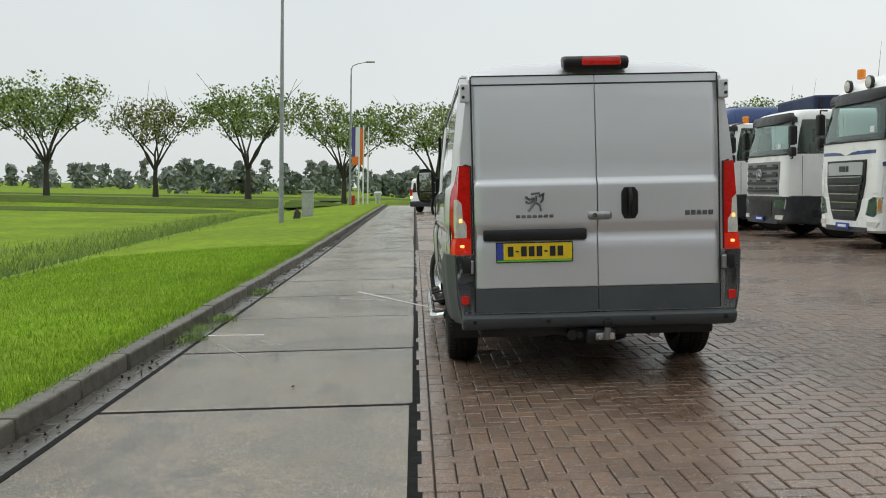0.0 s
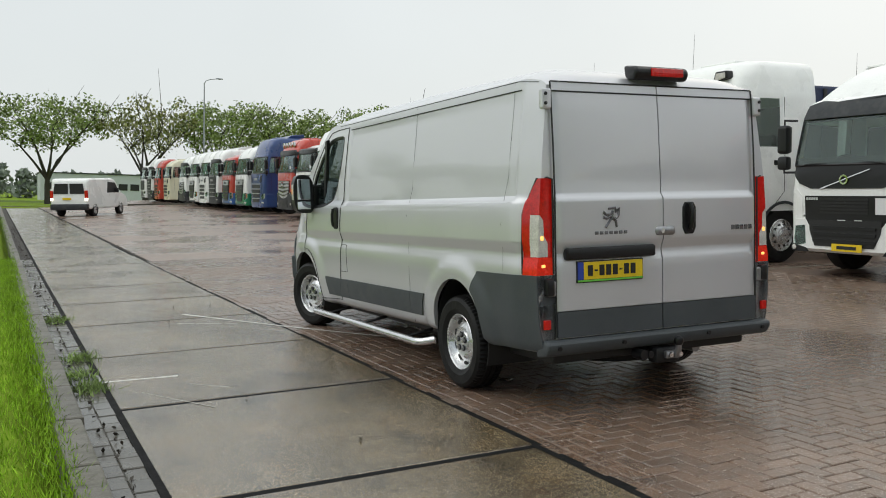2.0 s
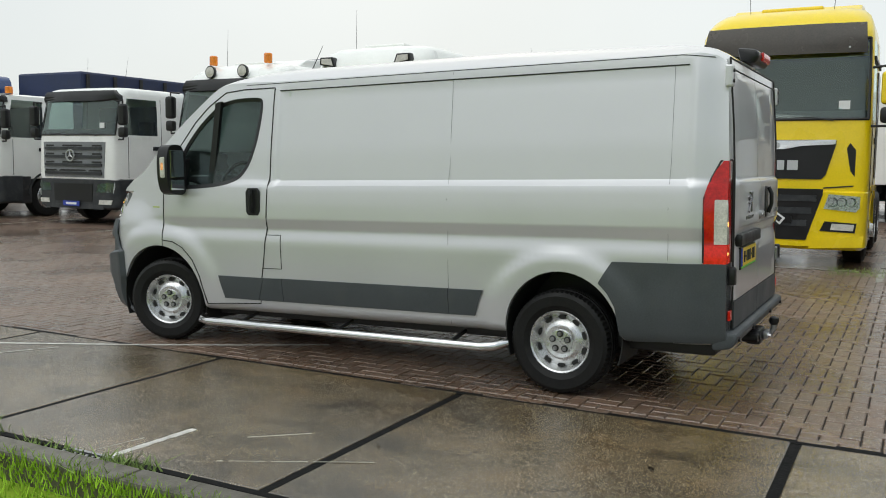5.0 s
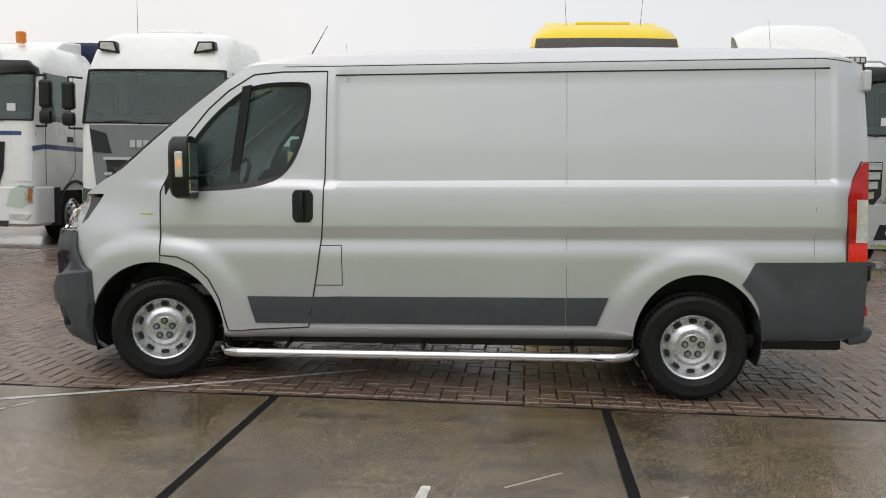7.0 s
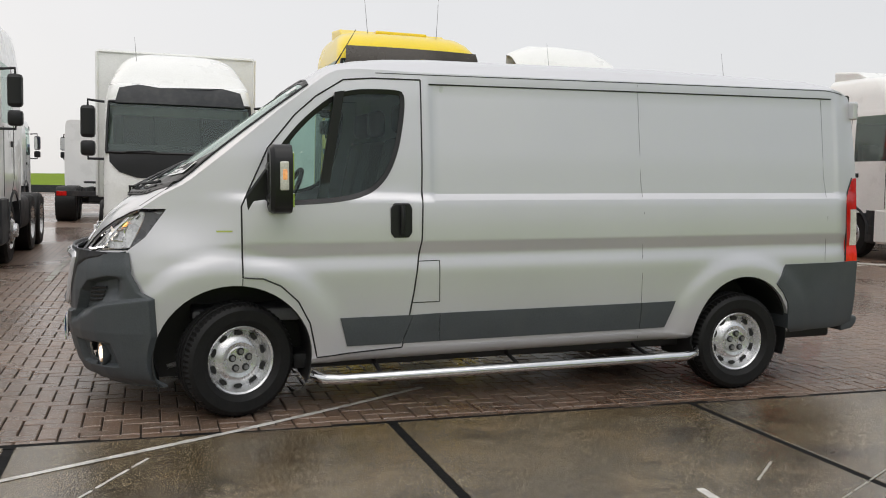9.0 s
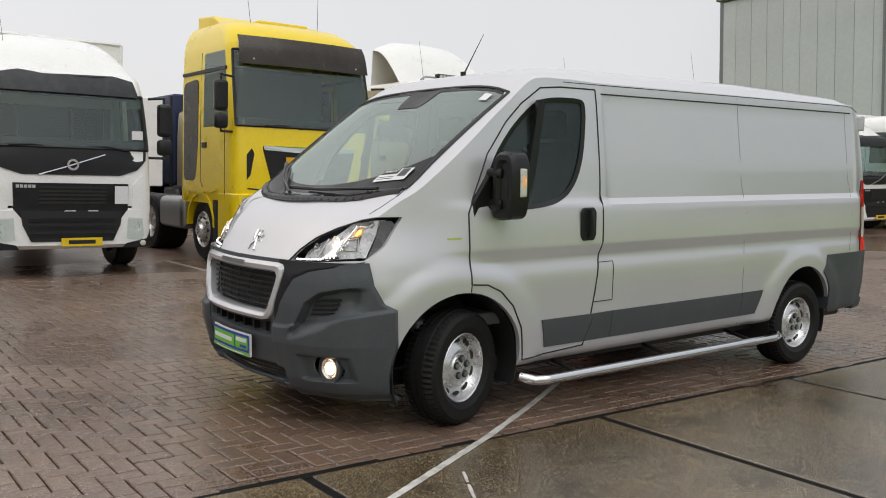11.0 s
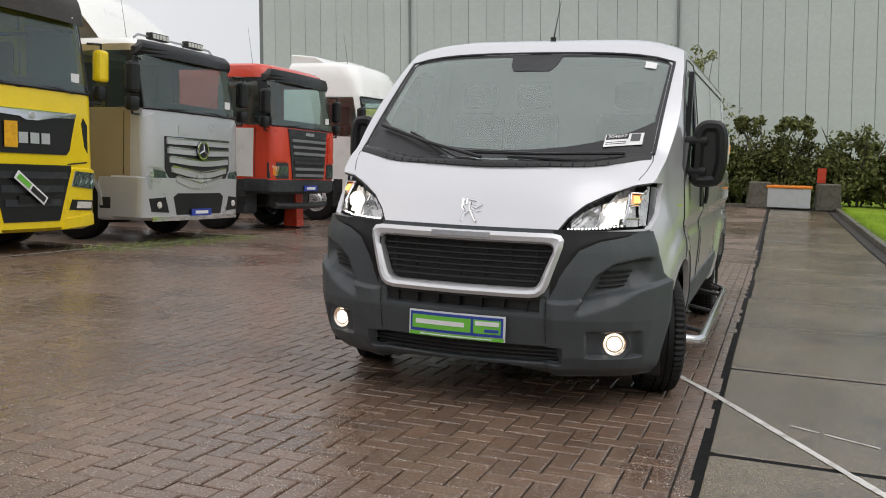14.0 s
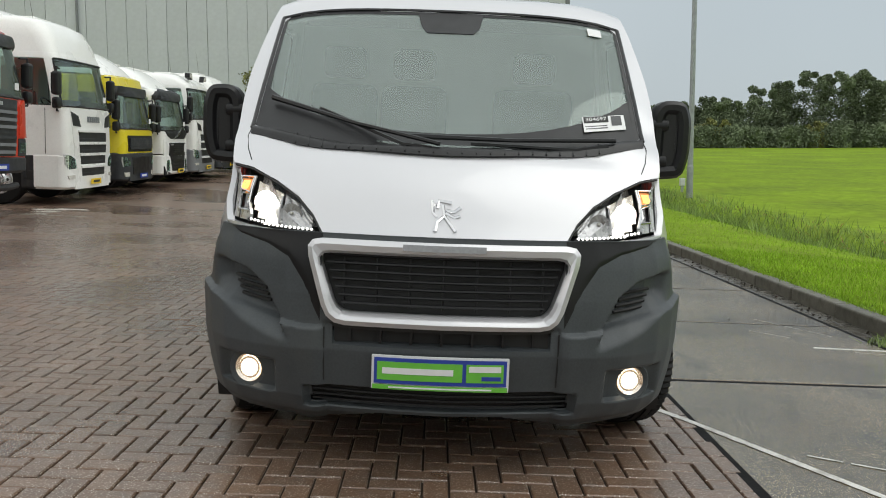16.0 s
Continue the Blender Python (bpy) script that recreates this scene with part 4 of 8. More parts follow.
for s in (-1, 1):
    for k in range(4):
        z = .765 + .024 * k
        vp("vent_slat", tube([(s * (.69 + .010 * k), nose_y(.69 + .010 * k, z) - .046, z), (s * .76, nose_y(.76, z) - .046, z + .008), (s * (.82 + .010 * k), nose_y(.82 + .010 * k, z) - .046, z + .016)], .0075, 5), ink, bump_ob)
    slope = (nose_y(.82, .468) - nose_y(.76, .468)) / .06
    axis = Vector((-s * slope * .35, 1, 0)).normalized()
    fm = Matrix.Translation((s * .79, nose_y(.79, .468) - .004, .468)) @ axis.to_track_quat("Z", "Y").to_matrix().to_4x4()
    dish = lathe([(-.06, .05), (-.02, .082), (.0, .084), (.003, .080), (-.004, .062), (-.012, .050), (-.010, .046)], 28, "z")
    dish.transform(fm)
    fl = vp("fog_lamp", dish, plastic, label="lit round fog lamp")
    bowl_ = lathe([(-.014, .050), (-.004, .060), (.001, .058), (-.008, .046)], 28, "z")
    bowl_.transform(fm)
    vp("reflector", bowl_, fog_bowl, fl, "warm lit reflector ring")
    disc_ = lathe([(-.011, .038), (.000, .035), (.006, .022), (.008, .004)], 24, "z")
    disc_.transform(fm)
    vp("lens", disc_, lit_fog, fl)
for k, (x, z) in enumerate(((.62, .53),)):
    vp("tow_cover", thick(grid_mesh([[Vector((a, nose_y(a, b) + .008, b)) for a in (x - .04, x, x + .04)] for b in (z - .035, z, z + .035)]), .006), plastic, bump_ob)
fpl = vp("front_plate", thick(grid_mesh([[Vector((x, 4.452 - .02 * (x / .3) ** 2, z)) for x in (-.267, -.13, 0, .13, .267)] for z in (.465, .53, .598)]), .008), paper, label="dealer plate in blue, green and white")


def plate_bar(x0, x1, z0, z1, m_, lift):
    n_ = 4
    return vp("bar", thick(grid_mesh([[Vector((x0 + (x1 - x0) * i / n_, 4.452 - .02 * ((x0 + (x1 - x0) * i / n_) / .3) ** 2 + lift, z)) for i in range(n_ + 1)] for z in (z0, z1)]), .0015), m_, fpl)


plate_bar(-.257, .257, .488, .590, blue_ink, .006)
plate_bar(-.085, .245, .503, .575, green_ink, .008)
plate_bar(-.245, -.100, .503, .575, green_ink, .008)
plate_bar(-.262, .262, .466, .484, green_ink, .007)
plate_bar(-.05, .225, .528, .552, paper, .010)
plate_bar(-.235, -.11, .545, .568, paper, .010)
plate_bar(-.235, -.16, .512, .528, blue_ink, .010)
plate_bar(-.20, .20, .472, .478, paper, .009)
# bonnet seams and badge
for s in (-1, 1):
    line = [(s * x, y) for x, y in ((.835, 3.985), (.865, 3.91), (.885, 3.82), (.878, 3.76))]
    vp("bonnet_seam", tube([(x, nose_shift(y, top_z(x, y)), top_z(x, y) - .001) for x, y in line], .0028, 5), ink)
bz = [(x, nose_shift(4.335, 1.04) + .004) for x in (-.5, 0, .5)]
vp("bonnet_gap", tube([Vector((x, nose_y(x, 1.045) + .002, 1.045)) for x in [i / 10 - .5 for i in range(11)]], .008, 6), ink)


def badge_strokes(y_of, s_, cx, cz, m_, name, parent=None):
    """Badge as a few plain strokes."""
    strokes = [((-.2, .45), (.25, .5), (.3, .25)), ((.1, .35), (.05, 0), (-.15, -.25), (-.35, -.5)), ((.05, 0), (.3, -.2), (.35, -.5)), ((.0, .2), (-.3, .15), (-.5, .3)), ((.0, .1), (-.3, -.05), (-.5, .02)), ((.35, .35), (.5, .5), (.45, .1), (.3, -.05))]
    bms = [tube([(cx + a * s_, y_of(cx + a * s_, cz + b * s_), cz + b * s_) for a, b in st], s_ * .07, 6) for st in strokes]
    return vp(name, merge(*bms), m_, parent, "chrome badge")


def nose_top_y(x, z):
    ys_ = [4.0 + .01 * i for i in range(43)]
    for y in reversed(ys_):
        if top_z(x, y) >= z:
            return nose_shift(y, z) + .006
    return 4.2


badge_strokes(nose_top_y, .115, 0.0, 1.128, chrome, "badge")

# head lamps
skin_tree = BVHTree.FromBMesh(outer)
mid_chrome = steel


def merge_at(bm, m_):
    bm.transform(m_)
    return bm


lens_out, lens_in = van_skin(.003, 3.6), van_skin(-.006, 3.55)
housing = van_skin(-.140, 3.50)
thin = cut(lens_out, lens_in, "DIFFERENCE")
lens_in.free()
for k, s in enumerate((-1, 1)):
    hl = vp("headlamp", cut(housing.copy(), lampf_cut[k], "INTERSECT"), lamp_inside, label="lit headlamp behind a clear lens")
    le = vp("lens", cut(thin.copy(), lampf_cut[k], "INTERSECT"), lens_glass, hl)
    le.visible_shadow = False
    def lamp_frame(a, b, deep):
        hit_, nrm = skin_tree.ray_cast(Vector((s * a, 6, b)), Vector((0, -1, 0)))[:2]
        while hit_ is None or hit_.y < 3.87:
            b -= .01
            hit_, nrm = skin_tree.ray_cast(Vector((s * a, 6, b)), Vector((0, -1, 0)))[:2]
        m_ = nrm.to_track_quat("Z", "Y").to_matrix().to_4x4()
        return Matrix.Translation(hit_ - nrm * deep) @ m_

    def dish(a, b, r, back, material, label):
        """Parabolic reflector with its bulb, facing forward."""
        c_ = Vector((s * a, skin_tree.ray_cast(Vector((s * a, 6, b)), Vector((0, -1, 0)))[0].y - back, b))
        o = vp("reflector", lathe([(c_.y - .024 + .024 * q * q, max(.004, r * q)) for q in (.05, .25, .45, .65, .85, 1)] + [(c_.y + .003, r * 1.06)], 24, "y", (c_.x, 0, c_.z), caps=False), material, hl, label)
        return c_, o

    def lamp_patch(a0, a1, b0, b1, deep, skew=0.0):
        return grid_mesh([[lamp_frame(a0 + (a1 - a0) * i / 5 + skew * k_ / 5, b0 + (b1 - b0) * k_ / 5, deep).translation for k_ in range(6)] for i in range(6)])

    def lamp_ring(a0, a1, b0, b1, deep, r, skew=0.0):
        pts_ = [(a0, b0), (a1, b0), (a1, b0 + (b1 - b0) * .5), (a1, b1), (a0, b1), (a0, b0 + (b1 - b0) * .5), (a0, b0), (a1, b0)]
        return tube([lamp_frame(a + skew * (b - b0), b, deep).translation for a, b in pts_], r, 5)
    def lamp_field(a0, a1, b0, gap, deep):
        """Faceted reflector field that follows the lamp's outline."""
        rows_ = []
        for i in range(7):
            a = a0 + (a1 - a0) * i / 6
            hi_ = float(np.interp(a, [p[0] for p in LAMP_F[:6]], [p[1] for p in LAMP_F[:6]])) - gap
            rows_.append([lamp_frame(a, b0 + (hi_ - b0) * k_ / 6, deep + .0015 * ((i + k_) % 2)).translation for k_ in range(7)])
        return grid_mesh(rows_)
    vp("reflector", lamp_field(.684, .802, 1.090, .012, .052), lit_bowl, hl, "lit faceted reflector", smooth=0)
    vp("reflector", lamp_field(.545, .672, 1.080, .010, .046), lamp_inside, hl, "faceted chrome reflector", smooth=0)
    c_, o = dish(.742, 1.150, .044, .042, lit_bowl, "lit reflector bowl")
    vp("bulb", lathe([(-.010, .010), (.012, .011), (.020, .007), (.022, .002)], 12, "y", (c_.x, c_.y - .010, c_.z)), lit_white, o, "lit bulb")
    c_, o = dish(.628, 1.110, .040, .044, chrome, "chrome reflector bowl")
    vp("bulb", lathe([(-.010, .007), (.008, .008), (.014, .002)], 10, "y", (c_.x, c_.y - .014, c_.z)), white_lens, o)
    vp("indicator", lamp_patch(.826, .880, 1.205, 1.262, .034, -.008), repeater_m, hl, "amber indicator pane")
    vp("bulb", lamp_patch(.836, .868, 1.216, 1.250, .026, -.006), lit_amber, hl, "lit amber bulb")
    vp("indicator_frame", lamp_ring(.822, .884, 1.202, 1.264, .024, .0045, -.1), chrome, hl)
    vp("indicator_frame", lamp_ring(.826, .884, 1.122, 1.190, .026, .0045, -.1), chrome, hl)
    vp("reflector", lamp_patch(.832, .878, 1.128, 1.184, .040, -.008), lamp_inside, hl)
    vp("reflector", lamp_patch(.884, .916, 1.084, 1.284, .026), lamp_inside, hl)
    vp("reflector", lamp_patch(.808, .884, 1.080, 1.118, .030), lamp_inside, hl)
    vp("bezel", lamp_patch(.919, .948, 1.082, 1.282, .022), lamp_dark, hl, "dark gloss lamp bezel")
    vp("divider", tube([lamp_frame(a, b, .020).translation for a, b in ((.806, 1.100), (.812, 1.16), (.812, 1.21), (.806, 1.262))], .006, 6), chrome, hl)
    vp("divider", tube([lamp_frame(a, b, .024).translation for a, b in ((.676, 1.085), (.680, 1.13), (.674, 1.19))], .005, 6), mid_chrome, hl)
    beads = [merge_at(lathe([(-.004, .005), (.001, .006), (.004, .003), (.005, .001)], 8, "z"), lamp_frame(.535 + .265 * q / 15, 1.064 + .009 * q / 15 + .010 * (q / 15) ** 2, .012)) for q in range(16)]
    vp("light_bar", merge(*beads), lit_bead, hl, "row of lit running lights")
    vp("bead_rail", tube([lamp_frame(.52 + .30 * f_, 1.060 + .010 * f_ + .012 * f_ ** 2, .020).translation for f_ in (0, .2, .4, .6, .8, 1)], .007, 6), black, hl)
    edge_ = LAMP_F[:6]
    vp("lamp_edge", tube([lamp_frame(min(a, .93), b - .006, .002).translation for a, b in edge_], .005, 5), ink, hl)
thin.free()
housing.free()

# door mirrors on arms: rounded shell with a recessed front
for s in (-1, 1):
    base_ = prism([(3.39, 1.26), (3.39, 1.38), (3.26, 1.56), (3.16, 1.56), (3.19, 1.28)], "x", *sorted((s * .962, s * 1.020)), bev=.01)
    mo = vp("door_mirror", base_, black, label="black twin-pane door mirror with indicator")
    for z_ in (1.545, 1.365):
        vp("arm", prism([(3.18, z_ - .028), (3.27, z_ - .028), (3.28, z_), (3.27, z_ + .028), (3.18, z_ + .028)], "x", *sorted((s * .99, s * 1.12)), bev=.010), black, mo)
    face = fillet([(s * 1.030, 1.30), (s * 1.07, 1.272), (s * 1.205, 1.285), (s * 1.236, 1.40), (s * 1.236, 1.58), (s * 1.205, 1.668), (s * 1.085, 1.672), (s * 1.035, 1.61)], .045)
    sh = vp("shell", prism(face, "y", 3.150, 3.250, bev=.030), black, mo)
    loop = inset_poly(face, .034)
    vp("shell_rim", tube([(x_, 3.242, z_) for x_, z_ in loop + loop[:2]], .036, 8), black, mo, "rounded rim round the recess")
    vp("recess", prism(inset_poly(face, .062), "y", 3.246, 3.252), ink, mo)
    vp("glass", merge(bx(*sorted((s * 1.065, s * 1.205)), 3.140, 3.149, 1.415, 1.625, .002), bx(*sorted((s * 1.065, s * 1.205)), 3.140, 3.149, 1.315, 1.395, .002)), mirror, mo)
    rf = vp("repeater", bx(*sorted((s * 1.214, s * 1.243)), 3.172, 3.226, 1.410, 1.575, .012), white_lens, mo, "clear repeater pane")
    vp("bulb", bx(*sorted((s * 1.226, s * 1.2475)), 3.182, 3.212, 1.468, 1.532, .010), repeater_m, rf, "amber repeater bulb")


def side_patch(poly, d, off, s):
    """A plate that lies on the van's flank."""
    cy, cz = sum(p[0] for p in poly) / len(poly), sum(p[1] for p in poly) / len(poly)
    bm = bmesh.new()
    face = bm.faces.new([bm.verts.new((0, y, z)) for y, z in poly])
    bmesh.ops.triangulate(bm, faces=[face])
    bmesh.ops.subdivide_edges(bm, edges=bm.edges[:], cuts=3, use_grid_fill=True)
    back_ = {}
    for v in bm.verts:
        v.co.x = s * (side_x(v.co.y, v.co.z) + off)
    geo_ = bmesh.ops.extrude_face_region(bm, geom=bm.faces[:])
    for v in [g_ for g_ in geo_["geom"] if isinstance(g_, bmesh.types.BMVert)]:
        v.co.x += s * d
    return bm


def seam(line, s, r=.0035, m_=ink, name="panel_seam"):
    pts = []
    for (y0, z0), (y1, z1) in zip(line, line[1:]):
        pts += [(y0 + (y1 - y0) * k / 8, z0 + (z1 - z0) * k / 8) for k in range(8)]
    pts.append(line[-1])
    return vp(name, tube([(s * (side_x(y, z) + .0006), y, z) for y, z in pts], r, 5), m_)


strip = [[(2.845, .640), (2.80, .462), (2.462, .462), (2.391, .640)], [(2.389, .640), (2.456, .462), (2.219, .464), (2.219, .644)], [(2.215, .644), (2.215, .464), (.797, .470), (.797, .650)], [(.793, .650), (.793, .470), (.600, .472), (.545, .630), (.53, .652)]]
for s in (-1, 1):
    for k, poly in enumerate(strip):
        vp("rub_strip", side_patch(poly, .012, -.002, s), plastic, label="dark grey plastic rub strip with rain streaks")
    trim = cut(van_skin(.012, -1.2, .6), prism([(-.275, .745), (-.358, .880), (-.905, .885), (-1.2, .885), (-1.2, .41), (-.45, .385), (-.405, .42), (-.38, .60), (-.335, .68)], "x", *sorted((s * .845, s * 1.3))), "INTERSECT")
    vp("corner_trim", trim, plastic, label="dark grey plastic rear corner")
    seam([(2.60, 2.118), (2.26, 2.118), (.8, 2.122), (-.75, 2.122), (-.93, 2.10)], s, .0028)
    seam([(.795, 2.11), (.79, .40)], s, .0011)
    seam([(-.705, 2.12), (-.70, .90)], s, .0010)
    if s < 0:
        seam([(2.354, .972), (2.22, .974), (2.218, .717), (2.40, .716)], s, .003, name="fuel_flap_seam")
    seam([(2.265, 2.060), (.8, 2.062), (-.79, 2.062)], s, .005)
    seam(DOOR + DOOR[:1], s, .005, name="door_gap")
    seam([(3.418, .90), (3.42, .86)], s, .003)
    vp("badge_strip", side_patch([(3.56, 1.167), (3.56, 1.177), (3.47, 1.177), (3.47, 1.167)], .002, 0, s), mat("pale_green_print", (0.42, 0.50, 0.10), 0.5) if s < 0 else green_ink)
    bar = vp("side_bar", tube([(s * 1.02, 3.01, .305), (s * 1.10, 2.96, .292), (s * 1.125, 2.88, .290), (s * 1.125, .50, .290), (s * 1.10, .42, .294), (s * 1.02, .36, .31)], .030, 12), chrome, label="polished tubular side bar")
    for y in (2.6, 1.7, .75):
        vp("bracket", tube([(s * 1.12, y, .285), (s * .85, y, .335)], .014, 6), black, bar)
    # wheel housings
    for c_, ry, rz in ((ARCH_F, .458, .443), (ARCH_R, .398, .428)):
        pts = [[Vector((s * xx, c_[0] + ry * math.cos(a), c_[1] + rz * math.sin(a))) for a in [math.pi * (-.12 + 1.24 * i / 24) for i in range(25)]] for xx in (.60, .99)]
        vp("wheel_housing", thick(grid_mesh(pts), .006), ink)
        vp("wheel_housing", prism([(c_[0] + ry * math.cos(a), c_[1] + rz * math.sin(a)) for a in [math.pi * (-.12 + 1.24 * i / 24) for i in range(25)]], "x", *sorted((s * .585, s * .60))), ink)
vp("underbody", bx(-.82, .82, -.95, 3.1, .30, .40, .02), ink)
vp("underbody", bx(-.58, .58, 3.0, 4.1, .27, .42, .02), ink)
vp("exhaust", tube([(.35, 2.4, .28), (.35, .6, .27), (.42, -.3, .30), (.42, -.9, .30)], .04, 8), steel)
vp("spare_wheel", lathe([(.24, .20), (.22, .31), (.30, .33), (.38, .30)], 24, "z", (0, -.45, 0)), rubber)

# wheels


def wheel(s, y, z, steer):
    """Steel van wheel: tyre, disc with openings drawn on, hub and nuts."""
    e = new("wheel")
    e.parent = van
    e.matrix_local = Matrix.Translation((s * .905, y, z)) @ pose(0, 0, 0, 0, 0, steer)
    t = lathe([(-.09, .205), (-.112, .24), (-.115, .30), (-.10, .328), (-.075, .3385), (-.052, .339), (-.05, .333), (-.042, .333), (-.040, .340), (-.012, .340), (-.010, .333), (.0, .333), (.002, .340), (.030, .340), (.032, .333), (.040, .333), (.042, .339), (.075, .3385), (.10, .328), (.115, .30), (.112, .24), (.09, .205)], 128, "x", closed=True)
    # shoulder grooves pressed into the tread
    for v in t.verts:
        a = math.atan2(v.co.z, v.co.y)
        if abs(v.co.x) > .05 and v.co.yz.length > .32 and int(round(a / (2 * math.pi) * 128)) % 2:
            v.co.y *= .972
            v.co.z *= .972
    part("tyre", t, rubber, e, "black wet rubber tyre", smooth=.35)
    k = s
    disc = lathe([(k * .085, .208), (k * .092, .200), (k * .085, .190), (k * .045, .178), (k * .030, .165), (k * .046, .140), (k * .062, .118), (k * .066, .105), (k * .060, .080), (k * .070, .074), (k * .074, .03), (k * .074, .004)], 48, "x", caps=False)
    part("rim", disc, rim_paint, e, "silver steel wheel", smooth=.5)
    # openings and nut recesses: black discs, the dark of a hole as colour
    for i in range(10):
        a = 2 * math.pi * (i + .5) / 10
        h = cyl(.0155, -.004, .004, "x", (0, 0, 0), 14)
        h.transform(Matrix.Translation((k * .0405, 0, 0)) @ Matrix.Rotation(a, 4, "X") @ Matrix.Translation((0, .158, 0)) @ Matrix.Diagonal((1, .85, 1.7, 1)))
        part("hole", h, ink, e)
    for i in range(5):
        a = 2 * math.pi * i / 5 + .3
        c = (k * .078, .053 * math.cos(a), .053 * math.sin(a))
        part("nut_recess", cyl(.022, -.006, .001, "x", (k * .074, c[1], c[2]), 14), ink, e)
        part("nut", merge(cyl(.014, -.012, .004, "x", c, 10), cyl(.009, -.01, .009, "x", c, 6)), steel, e)
    part("brake", cyl(.15, -.03, .03, "x", (-k * .03, 0, 0), 20), ink, e)


for s in (-1, 1):
    wheel(s, 0.0, .340, 0)
    wheel(s, 3.455, .338, 17)

# cab inside
cab = vp("cab_floor", bx(-.90, .90, 2.25, 3.70, .62, .70, .02), trim_grey)
vp("bulkhead", bx(-.92, .92, 2.16, 2.20, .60, 2.10, .01), pale_trim)
vp("dashboard", prism([(3.20, .95), (3.18, 1.20), (3.24, 1.33), (3.40, 1.375), (3.72, 1.33), (3.76, .95)], "x", -.90, .90, bev=.03), trim_grey)
vp("instrument_hood", bx(-.72, -.28, 3.18, 3.45, 1.33, 1.43, .04), black)


def seat(x, w):
    st_ = vp("seat", bx(x - w / 2, x + w / 2, 2.45, 2.98, .98, 1.14, .06, 3), seat_cloth, label="dark cloth cab seat")
    b = bx(x - w / 2, x + w / 2, -.07, .07, 0, .66, .06, 3)
    b.transform(Matrix.Translation((0, 2.46, 1.10)) @ Matrix.Rotation(radians(12), 4, "X"))
    vp("backrest", b, seat_cloth, st_)
    h = bx(x - .13, x + .13, -.05, .05, 0, .19, .045, 3)
    h.transform(Matrix.Translation((0, 2.325, 1.78)))
    vp("headrest", h, seat_cloth, st_)


seat(-.52, .48)
seat(.20, .40)
seat(.62, .40)
ring = []
for i in range(29):
    a = 2 * math.pi * i / 28
    p = Vector((.19 * math.cos(a), .19 * math.sin(a) * .8, .19 * math.sin(a) * .6))
    ring.append(Vector((-.52, 3.08, 1.36)) + Vector((p.x, -p.y * .55, .17 * math.sin(a))))
sw = vp("steering_wheel", tube(ring, .016, 8, ends=False), black)
vp("spokes", merge(tube([(-.70, 3.08, 1.36), (-.34, 3.08, 1.36)], .016, 6), tube([(-.52, 3.09, 1.36), (-.52, 3.14, 1.22)], .018, 6), tube([(-.52, 3.08, 1.36), (-.52, 3.30, 1.22)], .03, 8)), black, sw)

# rear doors, lamps, bumper, plate, tow bar


def rear_y(z):
    return -1.0 + lerp_table(z, (.4, 1.5, 1.9, 2.25), (-.03, -.03, -.01, .02))


def rear_relief(z):
    return .026 * smooth_step(1.395, 1.350, z) * min(1.0, max(0.0, (z - 1.022) / .068)) + .014 * smooth_step(1.01, .94, z)


